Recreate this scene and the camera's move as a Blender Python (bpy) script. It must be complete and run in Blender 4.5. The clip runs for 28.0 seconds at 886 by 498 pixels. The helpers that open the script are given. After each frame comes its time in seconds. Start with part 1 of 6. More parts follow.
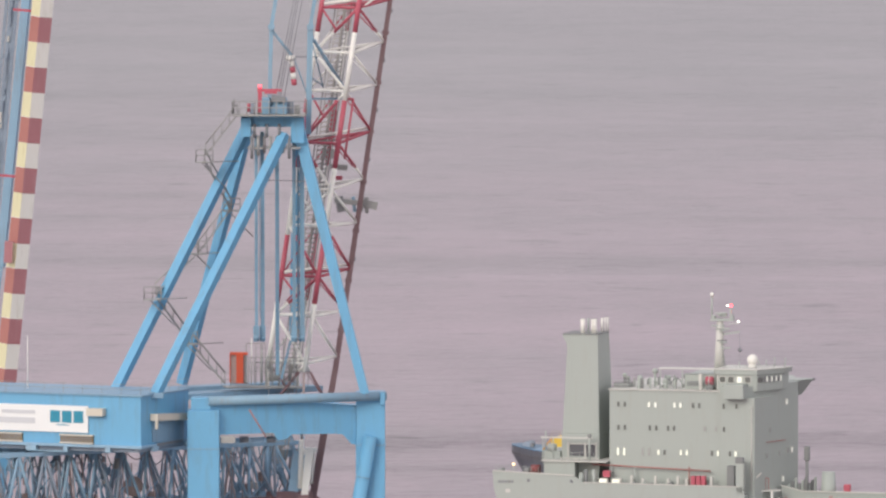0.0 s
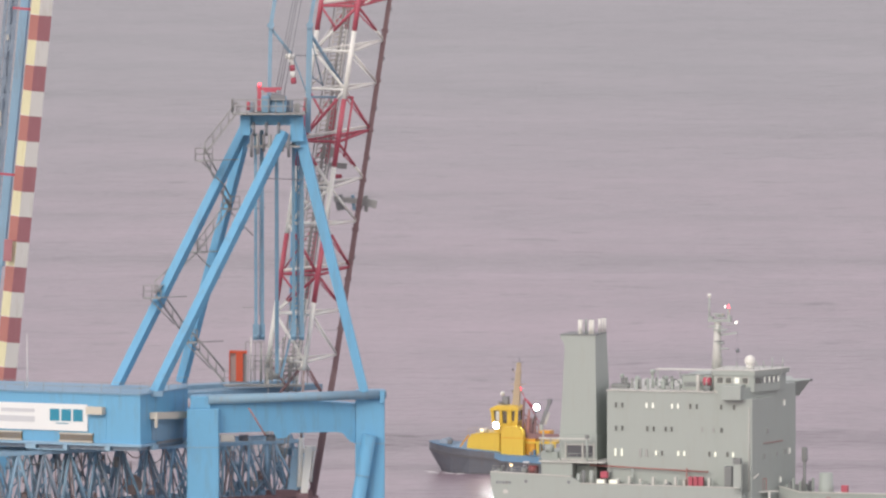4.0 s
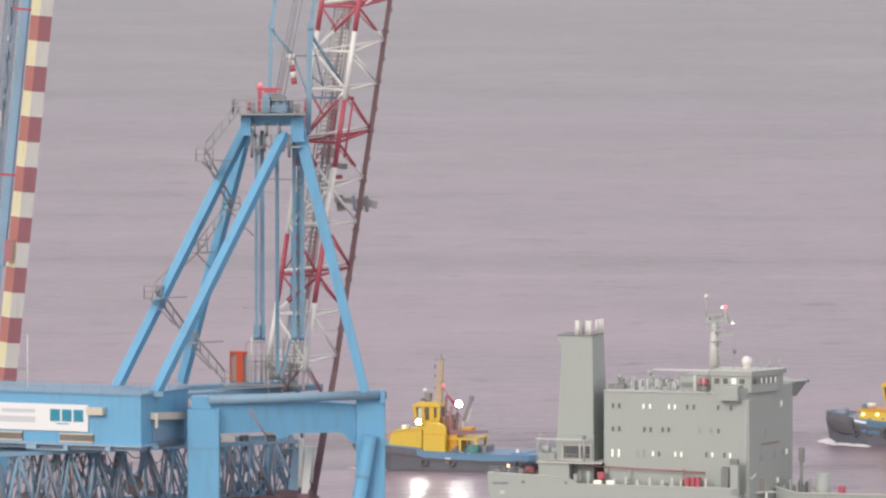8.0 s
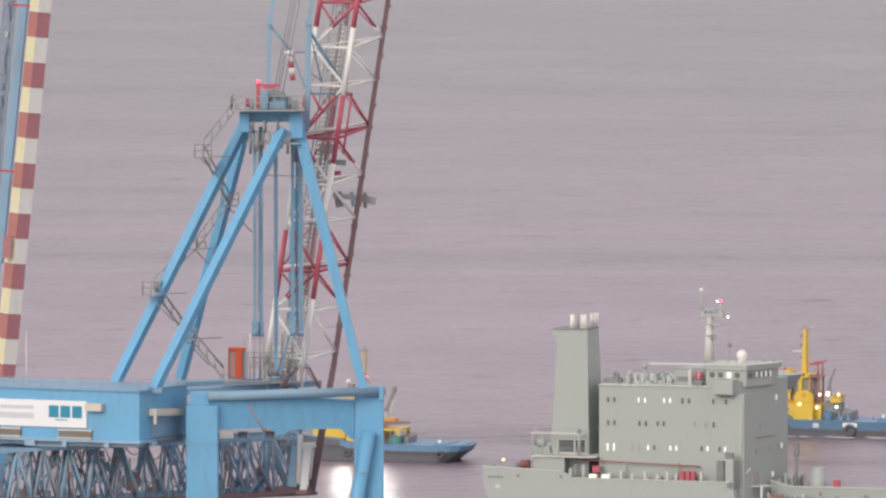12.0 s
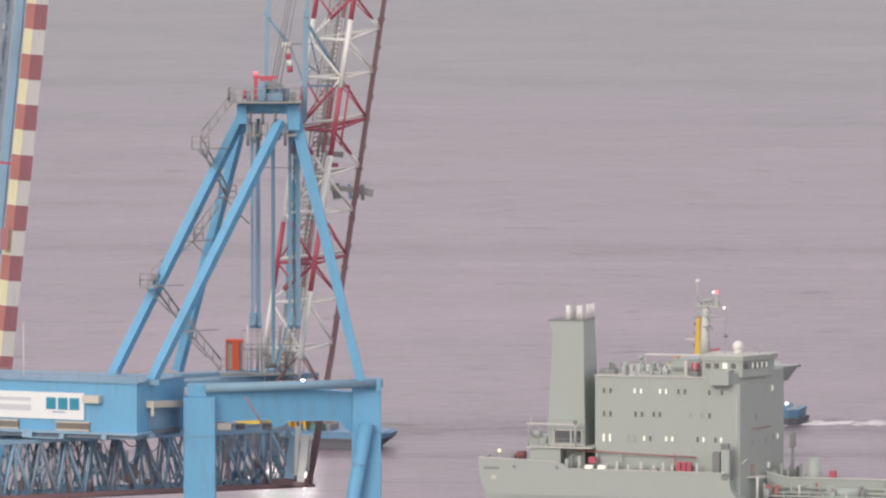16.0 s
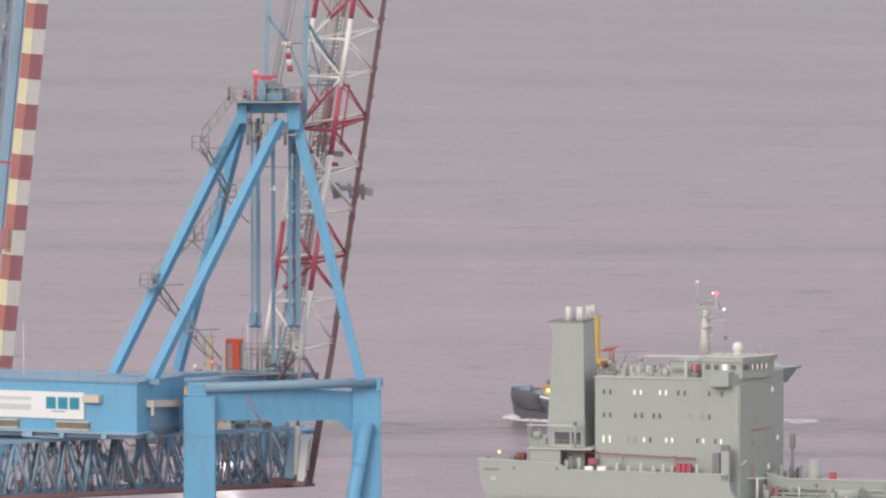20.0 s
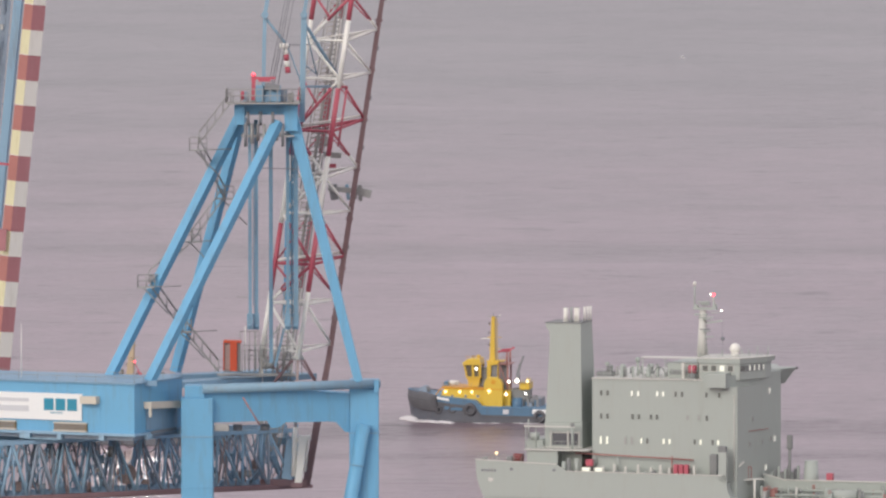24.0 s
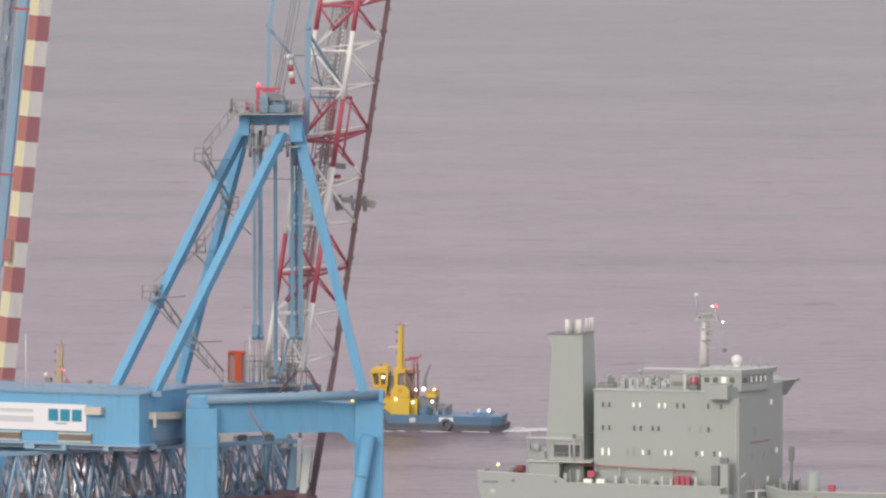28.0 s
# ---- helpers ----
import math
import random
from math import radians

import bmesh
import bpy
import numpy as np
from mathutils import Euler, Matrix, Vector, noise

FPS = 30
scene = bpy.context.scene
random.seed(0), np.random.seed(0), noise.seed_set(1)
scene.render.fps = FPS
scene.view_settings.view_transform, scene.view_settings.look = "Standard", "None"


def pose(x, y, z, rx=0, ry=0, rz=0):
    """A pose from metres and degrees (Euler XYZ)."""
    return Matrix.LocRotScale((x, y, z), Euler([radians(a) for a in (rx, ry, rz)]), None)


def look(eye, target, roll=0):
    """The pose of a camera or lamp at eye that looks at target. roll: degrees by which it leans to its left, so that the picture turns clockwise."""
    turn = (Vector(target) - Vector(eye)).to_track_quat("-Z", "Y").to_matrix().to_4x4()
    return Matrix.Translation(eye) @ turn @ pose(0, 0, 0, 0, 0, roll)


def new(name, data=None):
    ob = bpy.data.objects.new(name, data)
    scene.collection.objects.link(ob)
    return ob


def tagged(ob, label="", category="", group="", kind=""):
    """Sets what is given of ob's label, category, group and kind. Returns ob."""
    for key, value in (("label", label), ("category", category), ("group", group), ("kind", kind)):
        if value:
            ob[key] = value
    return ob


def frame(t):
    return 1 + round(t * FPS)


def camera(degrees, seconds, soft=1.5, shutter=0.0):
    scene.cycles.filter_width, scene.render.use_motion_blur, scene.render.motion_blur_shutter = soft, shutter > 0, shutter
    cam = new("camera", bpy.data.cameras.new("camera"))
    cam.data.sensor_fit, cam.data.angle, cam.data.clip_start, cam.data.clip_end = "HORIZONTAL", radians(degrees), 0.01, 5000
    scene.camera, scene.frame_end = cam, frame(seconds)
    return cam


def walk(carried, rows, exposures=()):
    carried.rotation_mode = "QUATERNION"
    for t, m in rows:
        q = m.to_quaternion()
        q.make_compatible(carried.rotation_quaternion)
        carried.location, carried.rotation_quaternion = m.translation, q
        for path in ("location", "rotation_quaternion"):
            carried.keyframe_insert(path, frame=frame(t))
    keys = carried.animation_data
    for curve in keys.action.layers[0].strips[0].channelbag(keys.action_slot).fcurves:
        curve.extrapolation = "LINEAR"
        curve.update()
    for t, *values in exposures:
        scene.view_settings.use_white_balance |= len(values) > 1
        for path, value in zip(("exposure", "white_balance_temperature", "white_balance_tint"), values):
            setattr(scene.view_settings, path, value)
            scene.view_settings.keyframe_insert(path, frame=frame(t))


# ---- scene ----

# ---- camera: a fixed long lens on a hill over the harbour ----
cam = camera(6.41, 28.0, soft=2.45)
walk(cam, [
    (0.0, pose(0, 0, 95, 86.9623, 0, 0.0000)),
    (0.5, pose(0, 0, 95, 86.9706, 0, -0.0042)),
    (1.0, pose(0, 0, 95, 86.9643, 0, -0.0022)),
    (1.5, pose(0, 0, 95, 86.9580, 0, 0.0020)),
    (2.0, pose(0, 0, 95, 86.9498, 0, 0.0000)),
    (2.5, pose(0, 0, 95, 86.9539, 0, 0.0000)),
    (3.0, pose(0, 0, 95, 86.9706, 0, 0.0041)),
    (3.5, pose(0, 0, 95, 86.9580, 0, 0.0000)),
    (5.5, pose(0, 0, 95, 86.9456, 0, -0.0063)),
    (6.0, pose(0, 0, 95, 86.9519, 0, 0.0000)),
    (6.5, pose(0, 0, 95, 86.9498, 0, 0.0061)),
    (7.0, pose(0, 0, 95, 86.9498, 0, 0.0000)),
    (7.5, pose(0, 0, 95, 86.9498, 0, 0.0020)),
    (8.0, pose(0, 0, 95, 86.9539, 0, 0.0000)),
    (8.5, pose(0, 0, 95, 86.9456, 0, 0.0000)),
    (9.0, pose(0, 0, 95, 86.9414, 0, 0.0000)),
    (9.5, pose(0, 0, 95, 86.9392, 0, 0.0020)),
    (10.0, pose(0, 0, 95, 86.9434, 0, 0.0000)),
    (10.5, pose(0, 0, 95, 86.9392, 0, 0.0020)),
    (11.0, pose(0, 0, 95, 86.9434, 0, 0.0020)),
    (11.5, pose(0, 0, 95, 86.9434, 0, 0.0061)),
    (12.0, pose(0, 0, 95, 86.9268, 0, -0.0104)),
    (12.5, pose(0, 0, 95, 86.8913, 0, -0.0312)),
    (14.5, pose(0, 0, 95, 86.8725, 0, -0.0333)),
    (15.0, pose(0, 0, 95, 86.8683, 0, -0.0334)),
    (15.5, pose(0, 0, 95, 86.8725, 0, -0.0292)),
    (16.0, pose(0, 0, 95, 86.8683, 0, -0.0292)),
    (16.5, pose(0, 0, 95, 86.8725, 0, -0.0251)),
    (17.0, pose(0, 0, 95, 86.8662, 0, -0.0271)),
    (17.5, pose(0, 0, 95, 86.8745, 0, -0.0355)),
    (18.0, pose(0, 0, 95, 86.8766, 0, -0.0292)),
    (18.5, pose(0, 0, 95, 86.8704, 0, -0.0292)),
    (19.0, pose(0, 0, 95, 86.8642, 0, -0.0312)),
    (19.5, pose(0, 0, 95, 86.8642, 0, -0.0333)),
    (20.0, pose(0, 0, 95, 86.8642, 0, -0.0292)),
    (20.5, pose(0, 0, 95, 86.8704, 0, -0.0312)),
    (21.0, pose(0, 0, 95, 86.8807, 0, -0.0312)),
    (21.5, pose(0, 0, 95, 86.8807, 0, -0.0312)),
    (23.5, pose(0, 0, 95, 86.8640, 0, -0.0334)),
    (24.0, pose(0, 0, 95, 86.8745, 0, -0.0460)),
    (24.5, pose(0, 0, 95, 86.9122, 0, -0.0522)),
    (25.0, pose(0, 0, 95, 86.9142, 0, -0.0460)),
    (25.5, pose(0, 0, 95, 86.8766, 0, -0.0271)),
    (26.0, pose(0, 0, 95, 86.8869, 0, -0.0334)),
    (26.5, pose(0, 0, 95, 86.9621, 0, -0.0146)),
    (27.0, pose(0, 0, 95, 86.9601, 0, -0.0188)),
    (27.5, pose(0, 0, 95, 86.9539, 0, -0.0188)),
    (28.0, pose(0, 0, 95, 86.9519, 0, -0.0124)),
], exposures=[(0.0, 0.42), (14.0, 0.35), (28.0, 0.28)])

# ---- light: overcast dusk, brighter sky behind the camera and a little to its left ----
world = bpy.data.worlds.new("dusk_sky")
scene.world = world
world.use_nodes = True
wn, wl = world.node_tree.nodes, world.node_tree.links
wn.clear()
w_out = wn.new("ShaderNodeOutputWorld")
w_bg = wn.new("ShaderNodeBackground")
w_sky = wn.new("ShaderNodeTexSky")
w_sky.sky_type = "NISHITA"
w_sky.sun_disc = False
w_sky.sun_elevation = radians(20)
w_sky.sun_rotation = radians(-150)
w_sky.dust_density = 4.0
w_cloud = wn.new("ShaderNodeMix")
w_cloud.data_type = "RGBA"
w_cloud.inputs["Factor"].default_value = 0.88
w_cloud.inputs["B"].default_value = (7.05, 6.62, 6.93, 1)
wl.new(w_sky.outputs["Color"], w_cloud.inputs["A"])
wl.new(w_cloud.outputs["Result"], w_bg.inputs["Color"])
w_bg.inputs["Strength"].default_value = 0.106
wl.new(w_bg.outputs["Background"], w_out.inputs["Surface"])

sun_data = bpy.data.lights.new("sun", "SUN")
sun_data.energy = 1.2
sun_data.angle = radians(28)
sun_data.color = (1.0, 0.95, 0.88)
sun = new("sun", sun_data)
sun.matrix_world = look((-50, -85, 47), (0, 0, 0))


# ---- materials ----
def paint(name, colour, rough=0.5, metal=0.0, vary=0.18, grain=6.0, stain=None, stain_amount=0.0, bump=0.02, streak=1.0):
    """Painted or bare surface: colour varied at two scales, stains drawn out downwards, fine relief."""
    m = bpy.data.materials.new(name)
    m.use_nodes = True
    n, l = m.node_tree.nodes, m.node_tree.links
    b = n["Principled BSDF"]
    b.inputs["Roughness"].default_value = rough
    b.inputs["Metallic"].default_value = metal
    co = n.new("ShaderNodeTexCoord")
    big = n.new("ShaderNodeTexNoise")
    big.inputs["Scale"].default_value = 0.45
    big.inputs["Detail"].default_value = 4
    small = n.new("ShaderNodeTexNoise")
    small.inputs["Scale"].default_value = grain
    small.inputs["Detail"].default_value = 5
    l.new(co.outputs["Object"], big.inputs["Vector"])
    l.new(co.outputs["Object"], small.inputs["Vector"])
    add = n.new("ShaderNodeMath")
    add.operation = "ADD"
    l.new(big.outputs["Fac"], add.inputs[0])
    l.new(small.outputs["Fac"], add.inputs[1])
    ramp = n.new("ShaderNodeMapRange")
    ramp.inputs["From Min"].default_value = 0.65
    ramp.inputs["From Max"].default_value = 1.95
    ramp.inputs["To Min"].default_value = 1.0 - vary
    ramp.inputs["To Max"].default_value = 0.85 + vary
    l.new(add.outputs[0], ramp.inputs["Value"])
    hsv = n.new("ShaderNodeHueSaturation")
    hsv.inputs["Color"].default_value = (*colour, 1)
    l.new(ramp.outputs["Result"], hsv.inputs["Value"])
    last = hsv.outputs["Color"]
    if stain:
        mp = n.new("ShaderNodeMapping")
        mp.inputs["Scale"].default_value = (1.6 * streak, 1.6 * streak, 0.22 * streak)
        st = n.new("ShaderNodeTexNoise")
        st.inputs["Scale"].default_value = 1.0
        st.inputs["Detail"].default_value = 6
        st.inputs["Roughness"].default_value = 0.65
        l.new(co.outputs["Object"], mp.inputs["Vector"])
        l.new(mp.outputs["Vector"], st.inputs["Vector"])
        sr = n.new("ShaderNodeMapRange")
        sr.inputs["From Min"].default_value = 0.52
        sr.inputs["From Max"].default_value = 0.75
        sr.inputs["To Max"].default_value = stain_amount
        l.new(st.outputs["Fac"], sr.inputs["Value"])
        mix = n.new("ShaderNodeMix")
        mix.data_type = "RGBA"
        mix.inputs["B"].default_value = (*stain, 1)
        l.new(sr.outputs["Result"], mix.inputs["Factor"])
        l.new(last, mix.inputs["A"])
        last = mix.outputs["Result"]
    l.new(last, b.inputs["Base Color"])
    rr = n.new("ShaderNodeMapRange")
    rr.inputs["To Min"].default_value = max(0.05, rough - 0.12)
    rr.inputs["To Max"].default_value = min(1.0, rough + 0.12)
    l.new(small.outputs["Fac"], rr.inputs["Value"])
    l.new(rr.outputs["Result"], b.inputs["Roughness"])
    bp = n.new("ShaderNodeBump")
    bp.inputs["Strength"].default_value = 0.4
    bp.inputs["Distance"].default_value = bump
    l.new(small.outputs["Fac"], bp.inputs["Height"])
    l.new(bp.outputs["Normal"], b.inputs["Normal"])
    return m


def glow(name, colour, strength):
    m = bpy.data.materials.new(name)
    m.use_nodes = True
    b = m.node_tree.nodes["Principled BSDF"]
    b.inputs["Base Color"].default_value = (*colour, 1)
    b.inputs["Emission Color"].default_value = (*colour, 1)
    b.inputs["Emission Strength"].default_value = strength
    return m


def glass(name, colour):
    m = bpy.data.materials.new(name)
    m.use_nodes = True
    b = m.node_tree.nodes["Principled BSDF"]
    b.inputs["Base Color"].default_value = (*colour, 1)
    b.inputs["Roughness"].default_value = 0.06
    b.inputs["Specular IOR Level"].default_value = 0.7
    return m


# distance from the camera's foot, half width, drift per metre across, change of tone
SHEEN_LANES = (
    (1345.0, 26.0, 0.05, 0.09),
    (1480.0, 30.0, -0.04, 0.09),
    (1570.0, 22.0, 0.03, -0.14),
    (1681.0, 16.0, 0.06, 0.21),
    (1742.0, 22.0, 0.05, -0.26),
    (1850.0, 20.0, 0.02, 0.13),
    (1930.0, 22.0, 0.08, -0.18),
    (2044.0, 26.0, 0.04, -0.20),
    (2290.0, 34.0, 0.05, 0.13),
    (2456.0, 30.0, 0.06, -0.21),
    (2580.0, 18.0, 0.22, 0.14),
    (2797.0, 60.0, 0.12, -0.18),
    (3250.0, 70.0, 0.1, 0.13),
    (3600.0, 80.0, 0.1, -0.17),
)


def sea_material():
    """Water under an even sky: ripples drawn out across the view, ruffled and smooth lanes, and fine chop."""
    m = bpy.data.materials.new("sea_water")
    m.use_nodes = True
    n, l = m.node_tree.nodes, m.node_tree.links
    b = n["Principled BSDF"]
    b.inputs["IOR"].default_value = 1.33
    co = n.new("ShaderNodeTexCoord")

    def wave(sx, sy, detail, rough=0.5, turn=0.0):
        mp = n.new("ShaderNodeMapping")
        mp.inputs["Scale"].default_value = (sx, sy, 1)
        mp.inputs["Rotation"].default_value = (0, 0, radians(turn))
        t = n.new("ShaderNodeTexNoise")
        t.inputs["Scale"].default_value = 1.0
        t.inputs["Detail"].default_value = detail
        t.inputs["Roughness"].default_value = rough
        l.new(co.outputs["Object"], mp.inputs["Vector"])
        l.new(mp.outputs["Vector"], t.inputs["Vector"])
        return t.outputs["Fac"]

    lanes = wave(0.009, 0.0055, 6, 0.6, 2)
    dashes = wave(0.06, 0.13, 4, 0.62, -3)
    swell = wave(0.016, 0.035, 4, 0.6, 7)
    chop = wave(0.5, 0.8, 3, 0.6, 8)
    # a lane of wind-ruffled water off the quay, with a ragged edge
    sep = n.new("ShaderNodeSeparateXYZ")
    l.new(co.outputs["Object"], sep.inputs[0])
    rag = n.new("ShaderNodeMath")
    rag.operation = "MULTIPLY_ADD"
    rag.inputs[1].default_value = 70.0
    l.new(lanes, rag.inputs[0])
    l.new(sep.outputs["Y"], rag.inputs[2])
    off = n.new("ShaderNodeMath")
    off.operation = "SUBTRACT"
    off.inputs[1].default_value = 1266.0
    l.new(rag.outputs[0], off.inputs[0])
    far = n.new("ShaderNodeMath")
    far.operation = "ABSOLUTE"
    l.new(off.outputs[0], far.inputs[0])
    ruffle = n.new("ShaderNodeMapRange")
    ruffle.interpolation_type = "SMOOTHSTEP"
    ruffle.inputs["From Min"].default_value = 6.0
    ruffle.inputs["From Max"].default_value = 26.0
    ruffle.inputs["To Min"].default_value = 1.0
    ruffle.inputs["To Max"].default_value = 0.0
    l.new(far.outputs[0], ruffle.inputs["Value"])
    # a second, narrower lane closer in
    off2 = n.new("ShaderNodeMath")
    off2.operation = "SUBTRACT"
    off2.inputs[1].default_value = 1214.0
    l.new(rag.outputs[0], off2.inputs[0])
    far2 = n.new("ShaderNodeMath")
    far2.operation = "ABSOLUTE"
    l.new(off2.outputs[0], far2.inputs[0])
    ruffle2 = n.new("ShaderNodeMapRange")
    ruffle2.interpolation_type = "SMOOTHSTEP"
    ruffle2.inputs["From Min"].default_value = 2.0
    ruffle2.inputs["From Max"].default_value = 13.0
    ruffle2.inputs["To Min"].default_value = 0.7
    ruffle2.inputs["To Max"].default_value = 0.0
    l.new(far2.outputs[0], ruffle2.inputs["Value"])
    ruffled = n.new("ShaderNodeMath")
    ruffled.operation = "MAXIMUM"
    l.new(ruffle.outputs["Result"], ruffled.inputs[0])
    l.new(ruffle2.outputs["Result"], ruffled.inputs[1])
    lane = n.new("ShaderNodeMapRange")
    lane.inputs["From Min"].default_value = 0.38
    lane.inputs["From Max"].default_value = 0.68
    l.new(lanes, lane.inputs["Value"])
    both = n.new("ShaderNodeMath")
    both.operation = "ADD"
    l.new(lane.outputs["Result"], both.inputs[0])
    l.new(ruffled.outputs[0], both.inputs[1])
    tint = n.new("ShaderNodeMix")
    tint.data_type = "RGBA"
    # sky reflection painted as a tint: greyer far out, pinker towards the harbour
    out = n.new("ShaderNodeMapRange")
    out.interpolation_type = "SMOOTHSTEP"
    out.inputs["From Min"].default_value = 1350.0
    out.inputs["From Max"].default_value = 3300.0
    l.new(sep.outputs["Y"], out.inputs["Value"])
    sky_tint = n.new("ShaderNodeMix")
    sky_tint.data_type = "RGBA"
    sky_tint.inputs["A"].default_value = (0.251, 0.181, 0.217, 1)
    sky_tint.inputs["B"].default_value = (0.190, 0.169, 0.184, 1)
    l.new(out.outputs["Result"], sky_tint.inputs["Factor"])
    l.new(sky_tint.outputs["Result"], tint.inputs["A"])
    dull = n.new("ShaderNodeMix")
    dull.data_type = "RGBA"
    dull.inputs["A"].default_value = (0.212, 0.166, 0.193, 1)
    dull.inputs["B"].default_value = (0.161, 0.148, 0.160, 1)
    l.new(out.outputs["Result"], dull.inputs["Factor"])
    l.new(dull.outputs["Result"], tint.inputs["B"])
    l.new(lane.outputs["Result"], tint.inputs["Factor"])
    b.inputs["Roughness"].default_value = 0.33
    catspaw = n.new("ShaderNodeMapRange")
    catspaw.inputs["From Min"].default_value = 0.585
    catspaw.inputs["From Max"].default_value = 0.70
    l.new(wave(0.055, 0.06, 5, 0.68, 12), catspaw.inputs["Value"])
    # short gusts: darker dashes and paler gaps between them, reflection painted into base colour
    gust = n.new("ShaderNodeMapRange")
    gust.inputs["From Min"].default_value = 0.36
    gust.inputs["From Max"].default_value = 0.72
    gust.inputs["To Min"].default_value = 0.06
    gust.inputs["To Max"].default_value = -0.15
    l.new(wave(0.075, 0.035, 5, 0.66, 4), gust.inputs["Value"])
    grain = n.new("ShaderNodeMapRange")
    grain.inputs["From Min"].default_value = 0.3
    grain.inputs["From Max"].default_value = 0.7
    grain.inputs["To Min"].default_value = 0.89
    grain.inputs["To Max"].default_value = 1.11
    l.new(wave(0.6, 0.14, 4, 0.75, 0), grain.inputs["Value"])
    # ruffled water's weaker reflection is also painted as a darker base colour
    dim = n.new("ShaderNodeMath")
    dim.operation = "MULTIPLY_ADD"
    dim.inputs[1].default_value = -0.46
    off_tone = n.new("ShaderNodeMath")
    off_tone.operation = "MULTIPLY_ADD"
    off_tone.inputs[1].default_value = 0.62
    l.new(ruffled.outputs[0], off_tone.inputs[0])
    l.new(catspaw.outputs["Result"], off_tone.inputs[2])
    l.new(off_tone.outputs[0], dim.inputs[0])
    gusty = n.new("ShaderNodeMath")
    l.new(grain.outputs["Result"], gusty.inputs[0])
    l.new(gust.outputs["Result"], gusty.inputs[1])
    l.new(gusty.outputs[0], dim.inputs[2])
    shade = n.new("ShaderNodeHueSaturation")
    # slicks (light) and breeze lanes (dark), their reflection painted as base colour, that lie across the bay and come
    # and go along their length
    total = dim.outputs[0]
    for k, (at, half, tilt, strength) in enumerate(SHEEN_LANES):
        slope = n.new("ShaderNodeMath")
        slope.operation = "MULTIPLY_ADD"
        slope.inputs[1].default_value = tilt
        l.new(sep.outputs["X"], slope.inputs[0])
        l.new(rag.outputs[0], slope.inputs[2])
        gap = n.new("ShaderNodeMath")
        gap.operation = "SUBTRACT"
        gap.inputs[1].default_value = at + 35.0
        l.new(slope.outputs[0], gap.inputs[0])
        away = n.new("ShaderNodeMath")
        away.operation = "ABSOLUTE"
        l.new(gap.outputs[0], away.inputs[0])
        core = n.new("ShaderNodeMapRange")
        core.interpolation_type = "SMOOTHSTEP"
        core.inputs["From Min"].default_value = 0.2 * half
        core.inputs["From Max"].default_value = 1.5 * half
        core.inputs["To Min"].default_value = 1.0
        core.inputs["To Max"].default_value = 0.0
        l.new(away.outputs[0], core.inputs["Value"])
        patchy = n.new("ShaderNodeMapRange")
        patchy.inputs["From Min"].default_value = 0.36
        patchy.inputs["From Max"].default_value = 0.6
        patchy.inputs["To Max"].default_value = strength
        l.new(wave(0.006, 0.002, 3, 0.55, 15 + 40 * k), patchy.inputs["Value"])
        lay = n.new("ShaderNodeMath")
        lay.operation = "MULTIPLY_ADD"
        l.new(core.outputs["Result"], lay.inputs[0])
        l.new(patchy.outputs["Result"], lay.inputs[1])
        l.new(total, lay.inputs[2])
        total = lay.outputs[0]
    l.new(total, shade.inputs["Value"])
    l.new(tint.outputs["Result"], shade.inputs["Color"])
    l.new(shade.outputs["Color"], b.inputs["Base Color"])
    gloss = n.new("ShaderNodeMapRange")
    gloss.inputs["To Min"].default_value = 0.5
    gloss.inputs["To Max"].default_value = 0.36
    l.new(off_tone.outputs[0], gloss.inputs["Value"])
    l.new(gloss.outputs["Result"], b.inputs["Specular IOR Level"])
    amp = n.new("ShaderNodeMapRange")
    amp.inputs["To Min"].default_value = 0.22
    amp.inputs["To Max"].default_value = 0.72
    amp.inputs["From Max"].default_value = 1.3
    l.new(both.outputs[0], amp.inputs["Value"])
    b1 = n.new("ShaderNodeBump")
    b1.inputs["Distance"].default_value = 0.6
    l.new(amp.outputs["Result"], b1.inputs["Strength"])
    humps = n.new("ShaderNodeMapRange")
    humps.inputs["From Min"].default_value = 0.5
    humps.inputs["From Max"].default_value = 0.85
    l.new(dashes, humps.inputs["Value"])
    l.new(humps.outputs["Result"], b1.inputs["Height"])
    b0 = n.new("ShaderNodeBump")
    b0.inputs["Distance"].default_value = 1.0
    b0.inputs["Strength"].default_value = 0.3
    l.new(swell, b0.inputs["Height"])
    l.new(b0.outputs["Normal"], b1.inputs["Normal"])
    ripple = wave(0.2, 0.26, 3, 0.6, 6)
    crest = n.new("ShaderNodeMapRange")
    crest.inputs["From Min"].default_value = 0.48
    crest.inputs["From Max"].default_value = 0.8
    l.new(ripple, crest.inputs["Value"])
    b3 = n.new("ShaderNodeBump")
    b3.inputs["Distance"].default_value = 0.4
    l.new(amp.outputs["Result"], b3.inputs["Strength"])
    l.new(crest.outputs["Result"], b3.inputs["Height"])
    l.new(b1.outputs["Normal"], b3.inputs["Normal"])
    b2 = n.new("ShaderNodeBump")
    b2.inputs["Distance"].default_value = 0.12
    b2.inputs["Strength"].default_value = 0.5
    l.new(chop, b2.inputs["Height"])
    l.new(b3.outputs["Normal"], b2.inputs["Normal"])
    l.new(b2.outputs["Normal"], b.inputs["Normal"])
    return m


